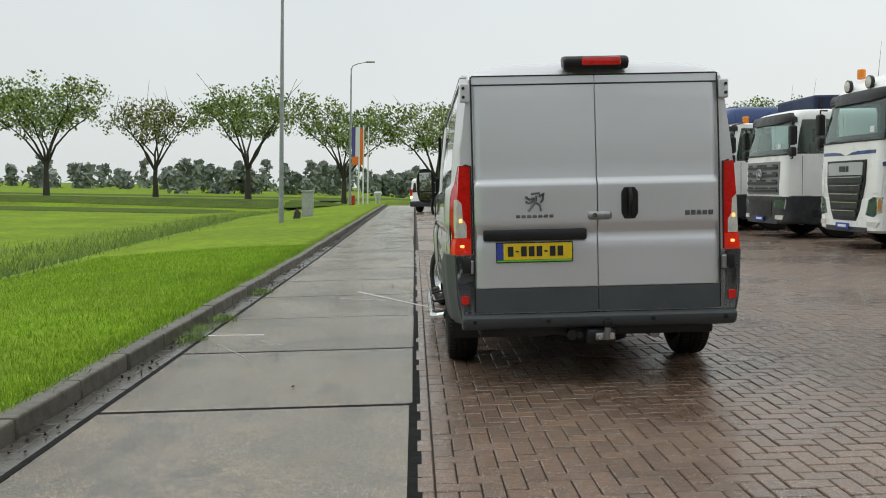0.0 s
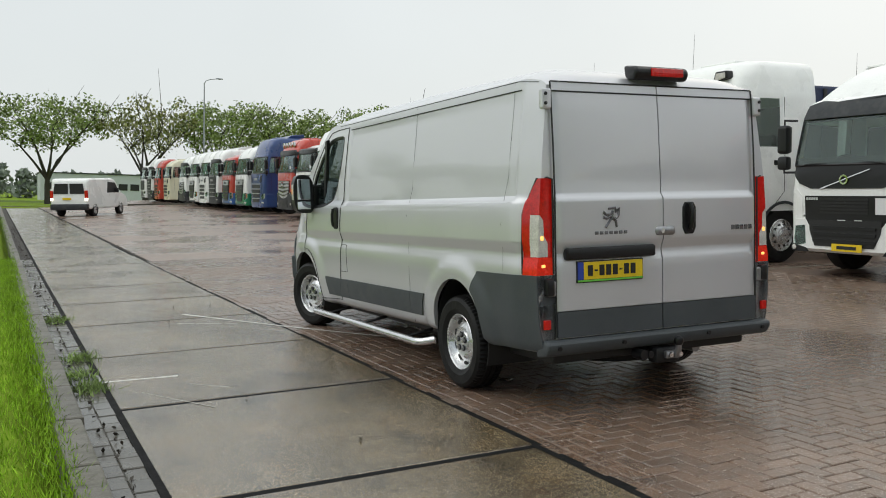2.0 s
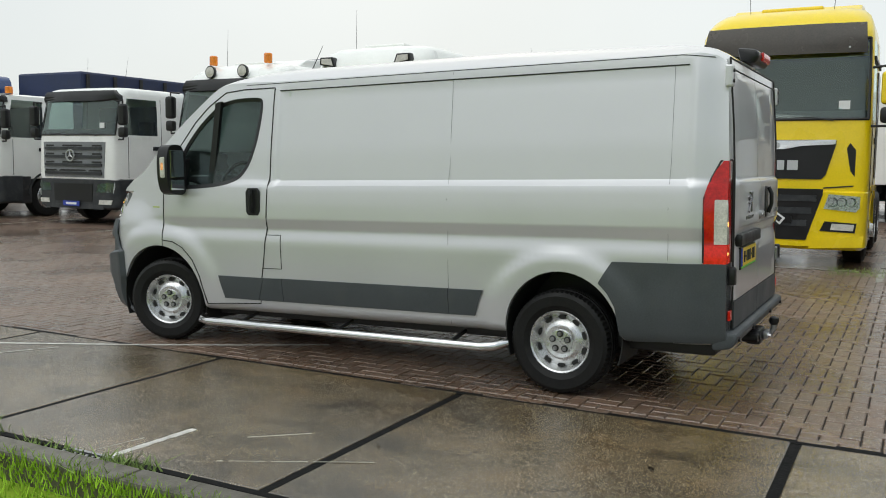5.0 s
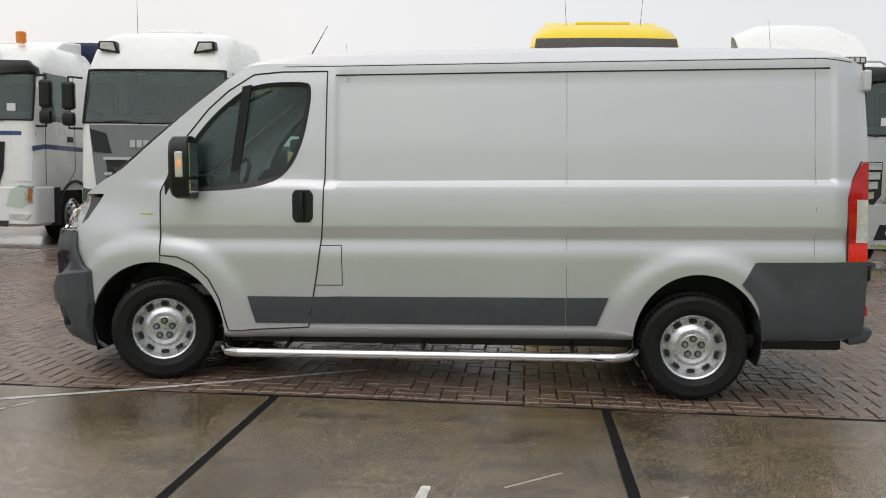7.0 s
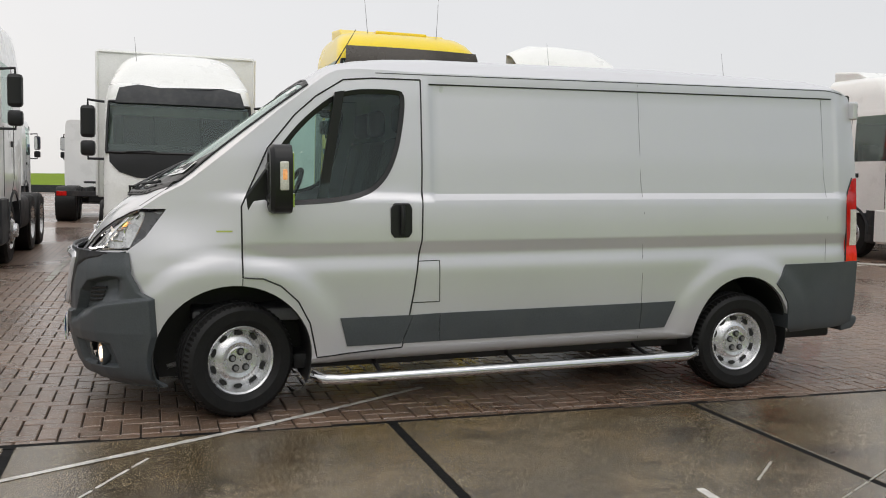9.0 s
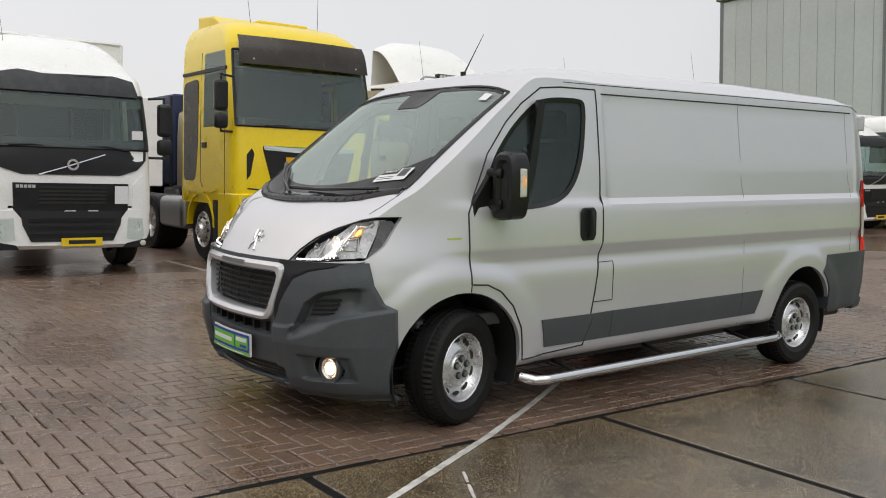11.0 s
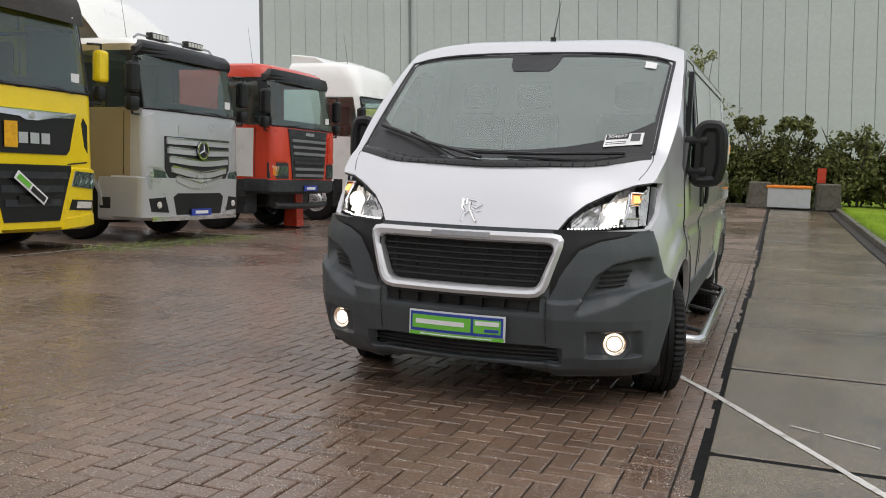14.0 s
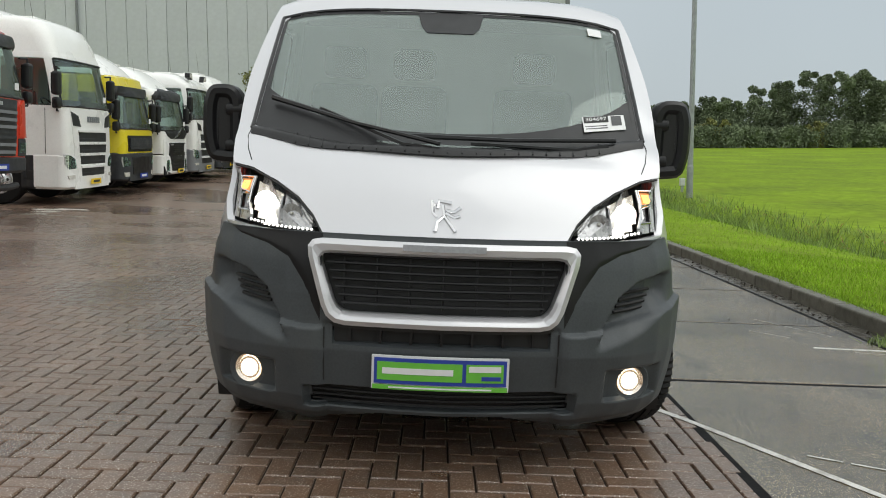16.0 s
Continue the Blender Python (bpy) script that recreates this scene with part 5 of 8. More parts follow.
ZS = [.655, .70, .80, .90, .95, .975, .995, 1.015, 1.022, 1.03, 1.045, 1.065, 1.083, 1.092, 1.12, 1.2, 1.3, 1.34, 1.355, 1.37, 1.385, 1.40, 1.5, 1.7, 1.9, 2.0, 2.03]
for s in (-1, 1):
    xs_ = [.0045, .02, .2, .4, .6, .78, .82, .838]
    rows = []
    for z in ZS:
        rows.append([Vector((s * x - .008, rear_y(z) - .012 - rear_relief(z) + .02 * smooth_step(.80, .84, x) ** 2, z)) for x in xs_])
    rd = vp("rear_door", thick(grid_mesh(rows), .02), silver, label="silver rear door with a pressed crease")
    rows = [[Vector((s * x - .008, rear_y(z) - .012, z)) for x in xs_] for z in (2.042, 2.06, 2.092)]
    vp("door_top", thick(grid_mesh(rows), .02), silver, rd)
    rows = [[Vector((s * x - .008, rear_y(z) - .026, z)) for x in xs_] for z in (.485, .50, .63, .648)]
    vp("kick_panel", thick(grid_mesh(rows), .02), plastic, rd, "dark grey plastic lower panel")
    for z in (1.985, .80):
        hx = s * .885 - .008
        hg = vp("hinge", bx(hx - .035, hx + .035, rear_y(z) - .035, rear_y(z) + .01, z - (.065 if z > 1 else .05), z + (.065 if z > 1 else .05), .012), silver if z > 1 else steel, rd, "bolted door hinge")
        for dz in (-.03, .03):
            vp("bolt", cyl(.011, -.044, -.03, "y", (hx + s * .012, rear_y(z), z + dz), 8), ink, hg)
    ex_, ez_ = s * .8445 - .008, (.49, .9, 1.4, 1.7, 2.035, 2.095)
    vp("door_gap", tube([(ex_, rear_y(z) - .016, z) for z in ez_], .006, 5), ink, rd)
    vp("door_gap", tube([(s * x - .008, rear_y(2.036) - .014, 2.036) for x in (.0, .4, .84)], .004, 5), ink, rd)
    vp("door_gap", tube([(s * x - .008, rear_y(2.096) - .014, 2.097) for x in (.0, .4, .84)], .005, 5), ink, rd)
    lamp = cut(van_skin(.006, -1.2, -.6), lampr_cut[0 if s < 0 else 1], "INTERSECT")
    lo, mid = prism([(-2, .80), (2, .80), (2, .995), (-2, .995)], "y", -3, 3), prism([(s * .90, 1.0), (s * .90, 1.09), (s * .925, 1.13), (s * .93, 1.23), (s * .955, 1.262), (s * 1.2, 1.275), (s * 1.2, 1.0)], "y", -3, 3)
    low = cut(lamp.copy(), lo, "INTERSECT")
    rear_only = prism([(-2, -3), (2, -3), (2, -.958), (-2, -.958)], "z", 0, 3)
    mid = cut(mid, rear_only, "INTERSECT")
    rear_only.free()
    lens = cut(lamp.copy(), mid, "INTERSECT")
    lamp = cut(cut(lamp, lo, "DIFFERENCE"), mid, "DIFFERENCE")
    tl = vp("tail_lamp", lamp, red_lens, label="red tail lamp with clear indicator pane")
    vp("indicator_lens", lens, white_lens, tl, "clear indicator pane")
    vp("lit_lens", low, red_lit, tl, "lit lower lens")
    vp("bulb", bx(*sorted((s * .925, s * .955)), -1.034, -1.006, 1.10, 1.135, .010), lit_amber, tl)
    vp("bulb", bx(*sorted((s * .915, s * .950)), -1.034, -1.006, .93, .955, .010), lit_amber, tl)
    vp("lamp_rim", tube([(s * .866, rear_y(z) - .010, z) for z in (.89, 1.1, 1.3, 1.42, 1.485)] + [(s * .90, rear_y(1.49) - .008, 1.496), (s * (side_x(-.97, 1.49) + .004), -.985, 1.49), (s * (side_x(-.93, 1.40) + .005), -.935, 1.39), (s * (side_x(-.9, 1.27) + .005), -.900, 1.27), (s * (side_x(-.9, 1.1) + .005), -.900, 1.1), (s * (side_x(-.9, .89) + .005), -.902, .89)], .006, 5), ink, tl)
    vp("reflector", bx(*sorted((s * .895, s * .945)), -1.052, -1.036, .545, .605, .003), red_lens, label="red corner reflector")
    vp("stop", bx(*sorted((s * .875, s * .935)), -1.075, -1.02, .755, .865, .015), black)
vp("rear_step", prism([(-.95, .355), (-1.06, .375), (-1.095, .43), (-1.09, .468), (-1.02, .478), (-.93, .47)], "x", -.945, .945, bev=.028), plastic, label="dark grey plastic rear bumper")
for x in (-.86, -.36, .36, .86):
    vp("sensor", cyl(.014, -1.101, -1.08, "y", (x, 0, .425), 12), black)
vp("plate_lamp_bar", bx(-.79, -.085, -1.085, -1.03, .975, 1.050, .012), black)
pl = vp("number_plate", bx(-.705, -.178, -1.066, -1.04, .825, .965, .006), ink)
vp("plate_face", bx(-.655, -.186, -1.070, -1.05, .845, .957, .003), yellow_plate, pl, "yellow plate with plain bars")
vp("plate_band", bx(-.700, -.655, -1.070, -1.05, .845, .957, .003), blue_ink, pl)
vp("plate_band", bx(-.700, -.186, -1.070, -1.05, .831, .843, .002), green_ink, pl)
for a, b in ((-.625, -.587), (-.572, -.550), (-.535, -.497), (-.482, -.444), (-.429, -.391), (-.376, -.354), (-.339, -.301), (-.286, -.248)):
    z0, z1 = (.868, .936) if b - a > .03 else (.896, .907)
    vp("bar", bx(a, b, -1.0735, -1.06, z0, z1), ink, pl)
hd = vp("rear_handle", prism([(.155, 1.15), (.155, 1.29), (.175, 1.325), (.25, 1.325), (.272, 1.29), (.272, 1.15), (.25, 1.108), (.175, 1.108)], "y", -1.075, -1.03, bev=.008), black, label="black rear door handle")
vp("grip", tube([(.212, -1.085, 1.14), (.212, -1.105, 1.2), (.212, -1.105, 1.27), (.212, -1.085, 1.315)], .014, 8), black, hd)
lk = vp("door_lock", bx(-.078, .092, -1.085, -1.03, 1.105, 1.168, .024, 3), steel, label="steel security lock")
vp("keyhole", cyl(.016, -1.092, -1.08, "y", (-.03, 0, 1.137), 10), chrome, lk)
badge_strokes(lambda x, z: rear_y(z) - .040, .125, -.437, 1.235, badge_metal, "badge")
vp("name_bar", merge(*[bx(-.565 + .038 * k, -.565 + .038 * k + .028, -1.072, -1.045, 1.128, 1.150, .003) for k in range(7)]), badge_metal)
vp("name_bar", merge(*[bx(.592 + .04 * k, .592 + .04 * k + .033, -1.072, -1.045, 1.125, 1.158, .003) for k in range(5)]), badge_metal)
vp("brake_lamp", prism([(-.93, 2.235), (-1.055, 2.215), (-1.075, 2.175), (-1.045, 2.125), (-.95, 2.14)], "x", -.225, .225, bev=.026), black, label="high brake lamp with red lens")
vp("brake_lens", bx(-.10, .165, -1.082, -1.06, 2.150, 2.205, .008), red_lens)
tb = vp("tow_bar", bx(-.10, .10, -1.10, -1.00, .255, .36, .02), black, label="black tow bar with steel ball")
vp("tow_neck", merge(tube([(0.03, -1.05, .31), (0.03, -1.14, .31), (0.03, -1.165, .36), (0.03, -1.165, .39)], .022, 8), bx(-.045, .085, -1.135, -1.10, .29, .34, .008)), steel, tb)
vp("tow_ball", lathe([(.375, .012), (.385, .026), (.405, .034), (.428, .030), (.44, .012)], 14, "z", (.03, -1.165, 0)), black, tb)
for x in (-.02, .06):
    vp("bolt", cyl(.017, -1.155, -1.13, "y", (x, 0, .315), 8), chrome, tb)
vp("tow_socket", merge(cyl(.034, -1.10, -1.0, "y", (-.20, 0, .325), 14), cyl(.022, -1.108, -1.09, "y", (-.15, 0, .325), 12)), black, tb)
for c in [win_cut, bump_cut, ws_cut, *lampf_cut, *lampr_cut]:
    c.free()
# ---------- parked trucks ----------
def paint(name, col, rough=0.3, metal=0.0):
    return mat(name, col, rough, metal, 0.06, 1.5, 40, coat=0.5, rvar=0.05, dirt=(tuple(c * 0.80 + 0.02 for c in col), 0.10))


white = paint("white_truck_paint", (0.90, 0.90, 0.875))
cream = paint("cream_truck_paint", (0.72, 0.68, 0.50))
yellow = paint("yellow_truck_paint", (0.90, 0.66, 0.005))
lemon = paint("lemon_truck_paint", (0.80, 0.66, 0.03))
red = paint("red_truck_paint", (0.50, 0.045, 0.025))
orange = paint("orange_truck_paint", (0.66, 0.060, 0.028))
blue = paint("blue_truck_paint", (0.03, 0.065, 0.20))
mid_blue = paint("mid_blue_paint", (0.04, 0.12, 0.36))
green = paint("green_truck_paint", (0.02, 0.22, 0.11))
bronze = paint("bronze_truck_paint", (0.44, 0.37, 0.24), 0.35, 0.35)
silver_t = paint("silver_truck_paint", (0.55, 0.56, 0.57), 0.32, 0.4)
dark_grey = mat("dark_grey_plastic", (0.030, 0.033, 0.037), 0.5, 0, 0.15, 3, 70, dirt=((0.10, 0.10, 0.095), 0.35))
orange_plate = mat("orange_plate", (0.80, 0.42, 0.01), 0.45, 0, 0.12, 9, 60, dirt=((0.4, 0.2, 0.02), 0.5))
mid_grey = mat("mid_grey_plastic", (0.20, 0.21, 0.22), 0.45, 0, 0.12, 3, 70)
chassis_m = mat("chassis_black", (0.022, 0.022, 0.024), 0.6, 0, 0.3, 4, 60, dirt=((0.07, 0.06, 0.05), 0.5))
smoked = mat("smoked_visor", (0.040, 0.032, 0.024), 0.22, 0, 0.3, 3, 40)
tarp = mat("blue_tarpaulin", (0.02, 0.03, 0.08), 0.5, 0, 0.2, 3, 30, bump=0.01)
meshes = {}


def shared(name, key, build, material, parent, m):
    """A part whose mesh is built once and used by all alike."""
    if key not in meshes:
        o = part(name, build(), material)
        meshes[key] = o.data
        o.parent = parent
    else:
        o = new(name, meshes[key])
        o.parent = parent
    o.matrix_local = m
    return o


def truck_wheel(parent, x, y, dual=False, rim=rim_paint):
    s = 1 if x > 0 else -1
    w = .28 if dual else .15
    e = new("wheel")
    e.parent = parent
    e.matrix_local = Matrix.Translation((x, y, .505)) @ pose(0, 0, 0, 0, 0, 0 if s > 0 else 180)
    shared("tyre", ("tyre", dual), lambda: lathe([(-w, .30), (-w - .01, .36), (-w, .47), (-w + .04, .503), (w - .04, .503), (w, .47), (w + .01, .36), (w, .30)], 40, "x", closed=True), rubber, e, Matrix())
    if dual:
        prof = [(w, .295), (w - .02, .285), (w - .17, .25), (w - .18, .14), (w - .09, .13), (w - .06, .09), (w - .06, .01)]
    else:
        prof = [(w, .295), (w + .01, .285), (w - .03, .265), (w - .02, .22), (w + .05, .15), (w + .05, .115), (w + .10, .10), (w + .10, .01)]
    shared("rim", ("rim", dual, rim.name), lambda: lathe(prof, 36, "x", caps=False), rim, e, Matrix())
    if not dual:
        # rim openings laid on as black discs in place of shaded holes
        for i in range(10):
            a = 2 * math.pi * i / 10
            shared("hole", "thole", lambda: cyl(.028, -.004, .006, "x", (0, 0, 0), 10), ink, e, Matrix.Translation((w + .012, .195 * math.cos(a), .195 * math.sin(a))))


def cab_ring(z, w, f, r, back):
    """Outline of the cab at one height, from the back right round the front to the back left."""
    half = [(w, min(q, f - r - .02 - .03 * (5 - i))) for i, q in enumerate((back, back * .62, -1.28, -.86, -.50, -.30))]
    for k in range(1, 5):
        a = math.pi / 2 * k / 5
        half.append((w - r + r * math.cos(a), f - r + r * math.sin(a)))
    for q in (1.0, .66, .33):
        half.append(((w - r) * q, f + .05 * (1 - q * q)))
    return [Vector((x, y, z)) for x, y in half] + [Vector((0, f + .05, z))] + [Vector((-x, y, z)) for x, y in reversed(half)]


def truck(x, y, rz, label, P, h=3.7, wsb=1.95, wst=2.85, w=1.235, L=2.2, low=None, bump_m=None, grille="block", visor=None, roof="high", body="chassis", plate_m=None,
          roof_m=None, side_m=None, slat_m=None, grille_m=None, extras=(), lamp_z=.82, fairing=False, guard=None, front_m=None, fog_z=.52, pillar_m=None):
    T = thing("truck", on_lot(x, y, 0, 90 + rz), label, "truck", "parked trucks")
    low, bump_m, roof_m, grille_m, slat_m = low or P, bump_m or P, roof_m or P, grille_m or black, slat_m or P
    fw = -.17 * (wst - wsb) / .9
    levels = [(.95, w - .01, 0, .16), (1.20, w, .01, .18), (1.55, w, .0, .19), (wsb - .10, w, -.01, .20), (wsb, w, -.02, .21), (wsb + .12, w - .002, -.02 + fw * .13, .21),
              (wsb + (wst - wsb) * .6, w - .012, -.02 + fw * .6, .22), (wst, w - .03, -.02 + fw, .23), (wst + .10, w - .035, -.05 + fw, .24)]
    f1 = -.05 + fw
    if roof == "high":
        levels += [(wst + .12, w - .04, f1 - .01, .25), (wst + (h - wst) * .5, w - .07, f1 - .10, .30), (h - .14, w - .12, f1 - .26, .36), (h - .04, w - .20, f1 - .45, .40), (h, w - .32, f1 - .70, .42)]
    else:
        levels += [(h - .06, w - .06, f1 - .06, .26), (h - .015, w - .12, f1 - .14, .28), (h, w - .25, f1 - .35, .30)]
    rings = [cab_ring(z, ww, f, r, -L) for z, ww, f, r in levels]
    n_ = len(rings[0])
    mid = n_ // 2
    k_b, k_t = 4, 7
    main, screen, roofm, frontm, pillars, panes = bmesh.new(), bmesh.new(), bmesh.new(), bmesh.new(), {1: bmesh.new(), -1: bmesh.new()}, {1: bmesh.new(), -1: bmesh.new()}

    def quad(bm, a, b, c, d):
        bm.faces.new([bm.verts.new(p) for p in (a, b, c, d)])
    for i in range(len(rings) - 1):
        for j in range(n_):
            jj = (j + 1) % n_
            q = rings[i][j], rings[i][jj], rings[i + 1][jj], rings[i + 1][j]
            side_j = j if j < mid else n_ - 2 - j
            if k_b <= i < k_t and 7 <= side_j and j != n_ - 1:
                quad(screen, *q)
            elif k_b <= i < k_t and side_j in (2, 3, 4) and j != n_ - 1 and not (i == k_b and side_j == 4 and False):
                quad(panes[1 if j < mid else -1], *q)
            elif i > k_t and roof_m is not P:
                quad(roofm, *q)
            elif pillar_m and k_b <= i < k_t and side_j in (5, 6) and j != n_ - 1:
                quad(pillars[1 if j < mid else -1], *q)
            elif front_m and i < k_b and side_j >= 5 and j != n_ - 1:
                quad(frontm, *q)
            else:
                quad(main, *q)
    main.faces.new([main.verts.new(p) for p in rings[-1]])
    main.faces.new([main.verts.new(p) for p in rings[0]])
    for bm in (main, screen, roofm, frontm, *pillars.values(), *panes.values()):
        bmesh.ops.remove_doubles(bm, verts=bm.verts, dist=.0005)
    cabp = part("cab", main, P, T, smooth=.7)
    if roofm.faces:
        part("roof", roofm, roof_m, T, smooth=.7)
    for bm in pillars.values():
        if bm.faces:
            part("pillar", bm, pillar_m, cabp, smooth=.7)
    if frontm.faces:
        part("front_panel", frontm, front_m, cabp, smooth=.7)
    part("screen_band", grid_mesh([[rings[k_b][mid - 6 + i] + Vector((0, -.012, 0)) for i in range(13)], [rings[k_b + 1][mid - 6 + i] + Vector((0, -.012, 0)) for i in range(13)]]), black, cabp)
    part("screen_band", grid_mesh([[rings[k_t][mid - 6 + i] + Vector((0, -.012, 0)) for i in range(13)], [rings[k_t][mid - 6 + i] + Vector((0, -.006, -.07)) for i in range(13)]]), black, cabp)
    g = part("windscreen", screen, truck_glass, T, "wet tinted windscreen", smooth=.9)
    g.visible_shadow = False
    for s in (-1, 1):
        g = part("side_window", panes[s], truck_glass, cabp, smooth=.9)
        g.visible_shadow = False
    part("windscreen_frame", tube([rings[k_b][mid - 6 + i] + Vector((0, .008, 0)) for i in range(13)], .02, 5), black, cabp)
    part("windscreen_frame", tube([rings[k_t][mid - 6 + i] + Vector((0, .008, 0)) for i in range(13)], .02, 5), black, cabp)
    for s in (-1, 1):
        jj = mid + s * 6
        part("windscreen_frame", tube([rings[i][jj] + Vector((s * .004, .004, 0)) for i in range(k_b, k_t + 1)], .022, 5), black, cabp)
    # cab inside
    part("dashboard", bx(-w + .06, w - .06, -.62, -.20, 1.3, wsb + .04, .06), trim_grey, T)
    for s in (-1, 1):
        part("seat", merge(bx(s * .6 - .25, s * .6 + .25, -1.55, -1.05, 1.35, 1.60, .06), bx(s * .6 - .25, s * .6 + .25, -1.62, -1.48, 1.55, 2.35, .06)), seat_cloth, T)
    part("curtain", bx(-w + .08, w - .08, -1.80, -1.72, 1.1, wst - .1), trim_grey, T)
    ring_ = [(.6 + .22 * math.cos(a), -.62 - .12 * math.sin(a), wsb + .02 + .14 * math.sin(a)) for a in [2 * math.pi * i / 16 for i in range(17)]]
    part("steering_wheel", tube(ring_, .018, 5, ends=False), black, T)
    # wipers
    for s in (-.75, .15):
        part("wiper", tube([(s, .035, wsb - .02), (s + .3, .03, wsb + .03), (s + .62, .025, wsb + .015)], .012, 5), black, T)
    part("label_card", bx(-.95, -.80, .012 + fw * .25, .016 + fw * .25, wsb + .14, wsb + .26), paper, T)
    # lower front
    def front_y(x_, z_):
        f_, r_ = lerp_table(z_, [q[0] for q in levels], [q[2] for q in levels]), lerp_table(z_, [q[0] for q in levels], [q[3] for q in levels])
        a_ = min(abs(x_), w - .002)
        if a_ <= w - r_:
            return f_ + .05 * (1 - (a_ / (w - r_)) ** 2)
        return f_ - r_ + math.sqrt(max(0.0, r_ ** 2 - (a_ - w + r_) ** 2))

    def drape(name, poly, off, d, material, parent, label="", cuts=3):
        """A plate bent over the cab's front. Outline pairs: across, height."""
        bm = bmesh.new()
        face = bm.faces.new([bm.verts.new((q[0], 0, q[1])) for q in poly])
        bmesh.ops.triangulate(bm, faces=[face])
        bmesh.ops.subdivide_edges(bm, edges=bm.edges[:], cuts=cuts, use_grid_fill=True)
        for v in bm.verts:
            v.co.y = front_y(v.co.x, v.co.z) + off
        ex = bmesh.ops.extrude_face_region(bm, geom=bm.faces[:])
        for v in [g_ for g_ in ex["geom"] if isinstance(g_, bmesh.types.BMVert)]:
            v.co.y -= d
        return part(name, bm, material, parent, label, smooth=.5)

    def both(poly):
        return [poly, [(-q[0], q[1]) for q in poly]]

    def lamp_unit(poly, bulbs, side_amber=None):
        """Headlamp behind a clear lens, on both corners."""
        for s_, pl in zip((1, -1), both(poly)):
            hl = drape("headlamp", pl, .006, .05, lamp_inside, T)
            for xx, zz, rr in bulbs:
                yy_ = front_y(xx, zz)
                shared("reflector", ("bowl", rr), lambda: lathe([(-.03, .012), (-.006, rr * .6), (.006, rr)], 16, "y", caps=False), chrome, hl, Matrix.Translation((s_ * xx, yy_ + .008, zz)))
                shared("bulb", ("tbulb", rr), lambda: lathe([(0, rr * .34), (.010, rr * .28), (.016, .004)], 10, "y"), white_lens, hl, Matrix.Translation((s_ * xx, yy_ + .002, zz)))
            if side_amber:
                drape("indicator", [(s_ * q[0], q[1]) for q in side_amber], .012, .008, amber, hl, cuts=1)
            drape("lens", inset_poly(pl, .006), .024, .004, lens_glass, hl).visible_shadow = False

    def bumper(z0, z1, material, name="bumper", grow=.02):
        rows_ = []
        for z_, g_ in ((z0, -.05), (z0 + .05, grow), (z1 - .03, grow), (z1, -.01)):
            f_, r_ = lerp_table(z_, [q[0] for q in levels], [q[2] for q in levels]) + g_, .20
            half_ = [(w + min(0.004, g_), -.66), (w + min(0.004, g_), f_ - r_)]
            half_ += [(w + min(0.004, g_) - r_ + r_ * math.cos(math.pi / 2 * k / 6), f_ - r_ + r_ * math.sin(math.pi / 2 * k / 6)) for k in range(1, 7)]
            half_ += [((w - r_) * q, f_ + .05 * (1 - q * q)) for q in (.66, .33)]
            rows_.append([Vector((x_, y_, z_)) for x_, y_ in half_] + [Vector((0, f_ + .05, z_))] + [Vector((-x_, y_, z_)) for x_, y_ in reversed(half_)])
        bm = grid_mesh(rows_, True)
        for ring_ in (0, -1):
            bm.verts.ensure_lookup_table()
            n2 = len(rows_[0])
            bm.faces.new([bm.verts[(0 if ring_ == 0 else n2 * 3) + i] for i in range(n2)])
        return part(name, bm, material, T, smooth=.5)

    def letters(n_l, x0, x1, z0, z1, off, material, parent):
        step_ = (x1 - x0) / n_l
        for k in range(n_l):
            drape("name_bar", [(x0 + step_ * (k + .08), z0), (x0 + step_ * (k + .86), z0), (x0 + step_ * (k + .86), z1), (x0 + step_ * (k + .08), z1)], off, .006, material, parent, cuts=1)

    gz1 = wsb - .16
    if grille == "daf":
        bumper(.36, 1.03, bump_m)
        gp = drape("grille", [(-.46, .58), (.46, .58), (.60, .80), (.76, 1.30), (.78, 1.76), (-.78, 1.76), (-.76, 1.30), (-.60, .80)], .028, .03, black, T, "black slatted grille")
        drape("name_panel", [(-.68, 1.47), (.68, 1.47), (.71, 1.69), (.66, 1.72), (-.66, 1.72), (-.71, 1.69)], .040, .014, silver_t, gp)
        letters(3, -.20, .20, 1.54, 1.65, .046, dark_grey, gp)
        for k in range(5):
            z, hw = .66 + .165 * k, .47 + .055 * k
            drape("slat", [(-hw, z), (hw, z), (hw + .035, z + .10), (-hw - .035, z + .10)], .050, .03, dark_grey, gp)
            drape("slat_trim", [(-hw + .02, z + .10), (hw - .02, z + .10), (hw + .02, z + .14), (hw - .02, z + .122), (-hw + .02, z + .122), (-hw - .02, z + .14)], .060, .02, chrome, gp, cuts=1)
        lamp_unit([(.78, .70), (1.06, .66), (1.20, .76), (1.205, 1.04), (1.02, 1.05), (.86, .98)], ((.92, .82, .07), (1.08, .86, .07)), [(1.14, .78), (1.19, .78), (1.195, 1.0), (1.15, 1.0)])
        for pl in both([(.84, .50), (1.12, .48), (1.18, .57), (.84, .58)]):
            drape("fog_lamp", pl, .030, .02, white_lens, T)
        drape("lower_lip", [(-.80, .36), (.80, .36), (.84, .46), (-.84, .46)], .026, .03, dark_grey, T)
        for pl in both([(.98, 1.12), (1.20, 1.12), (1.21, 1.72), (1.04, 1.74), (.96, 1.60)]):
            drape("corner_panel", pl, .014, .03, P, T)
    elif grille in ("scania_dark", "scania_light", "scania_low"):
        low_cab = grille == "scania_low"
        light = grille == "scania_light"
        gm_ = P if light else grille_m
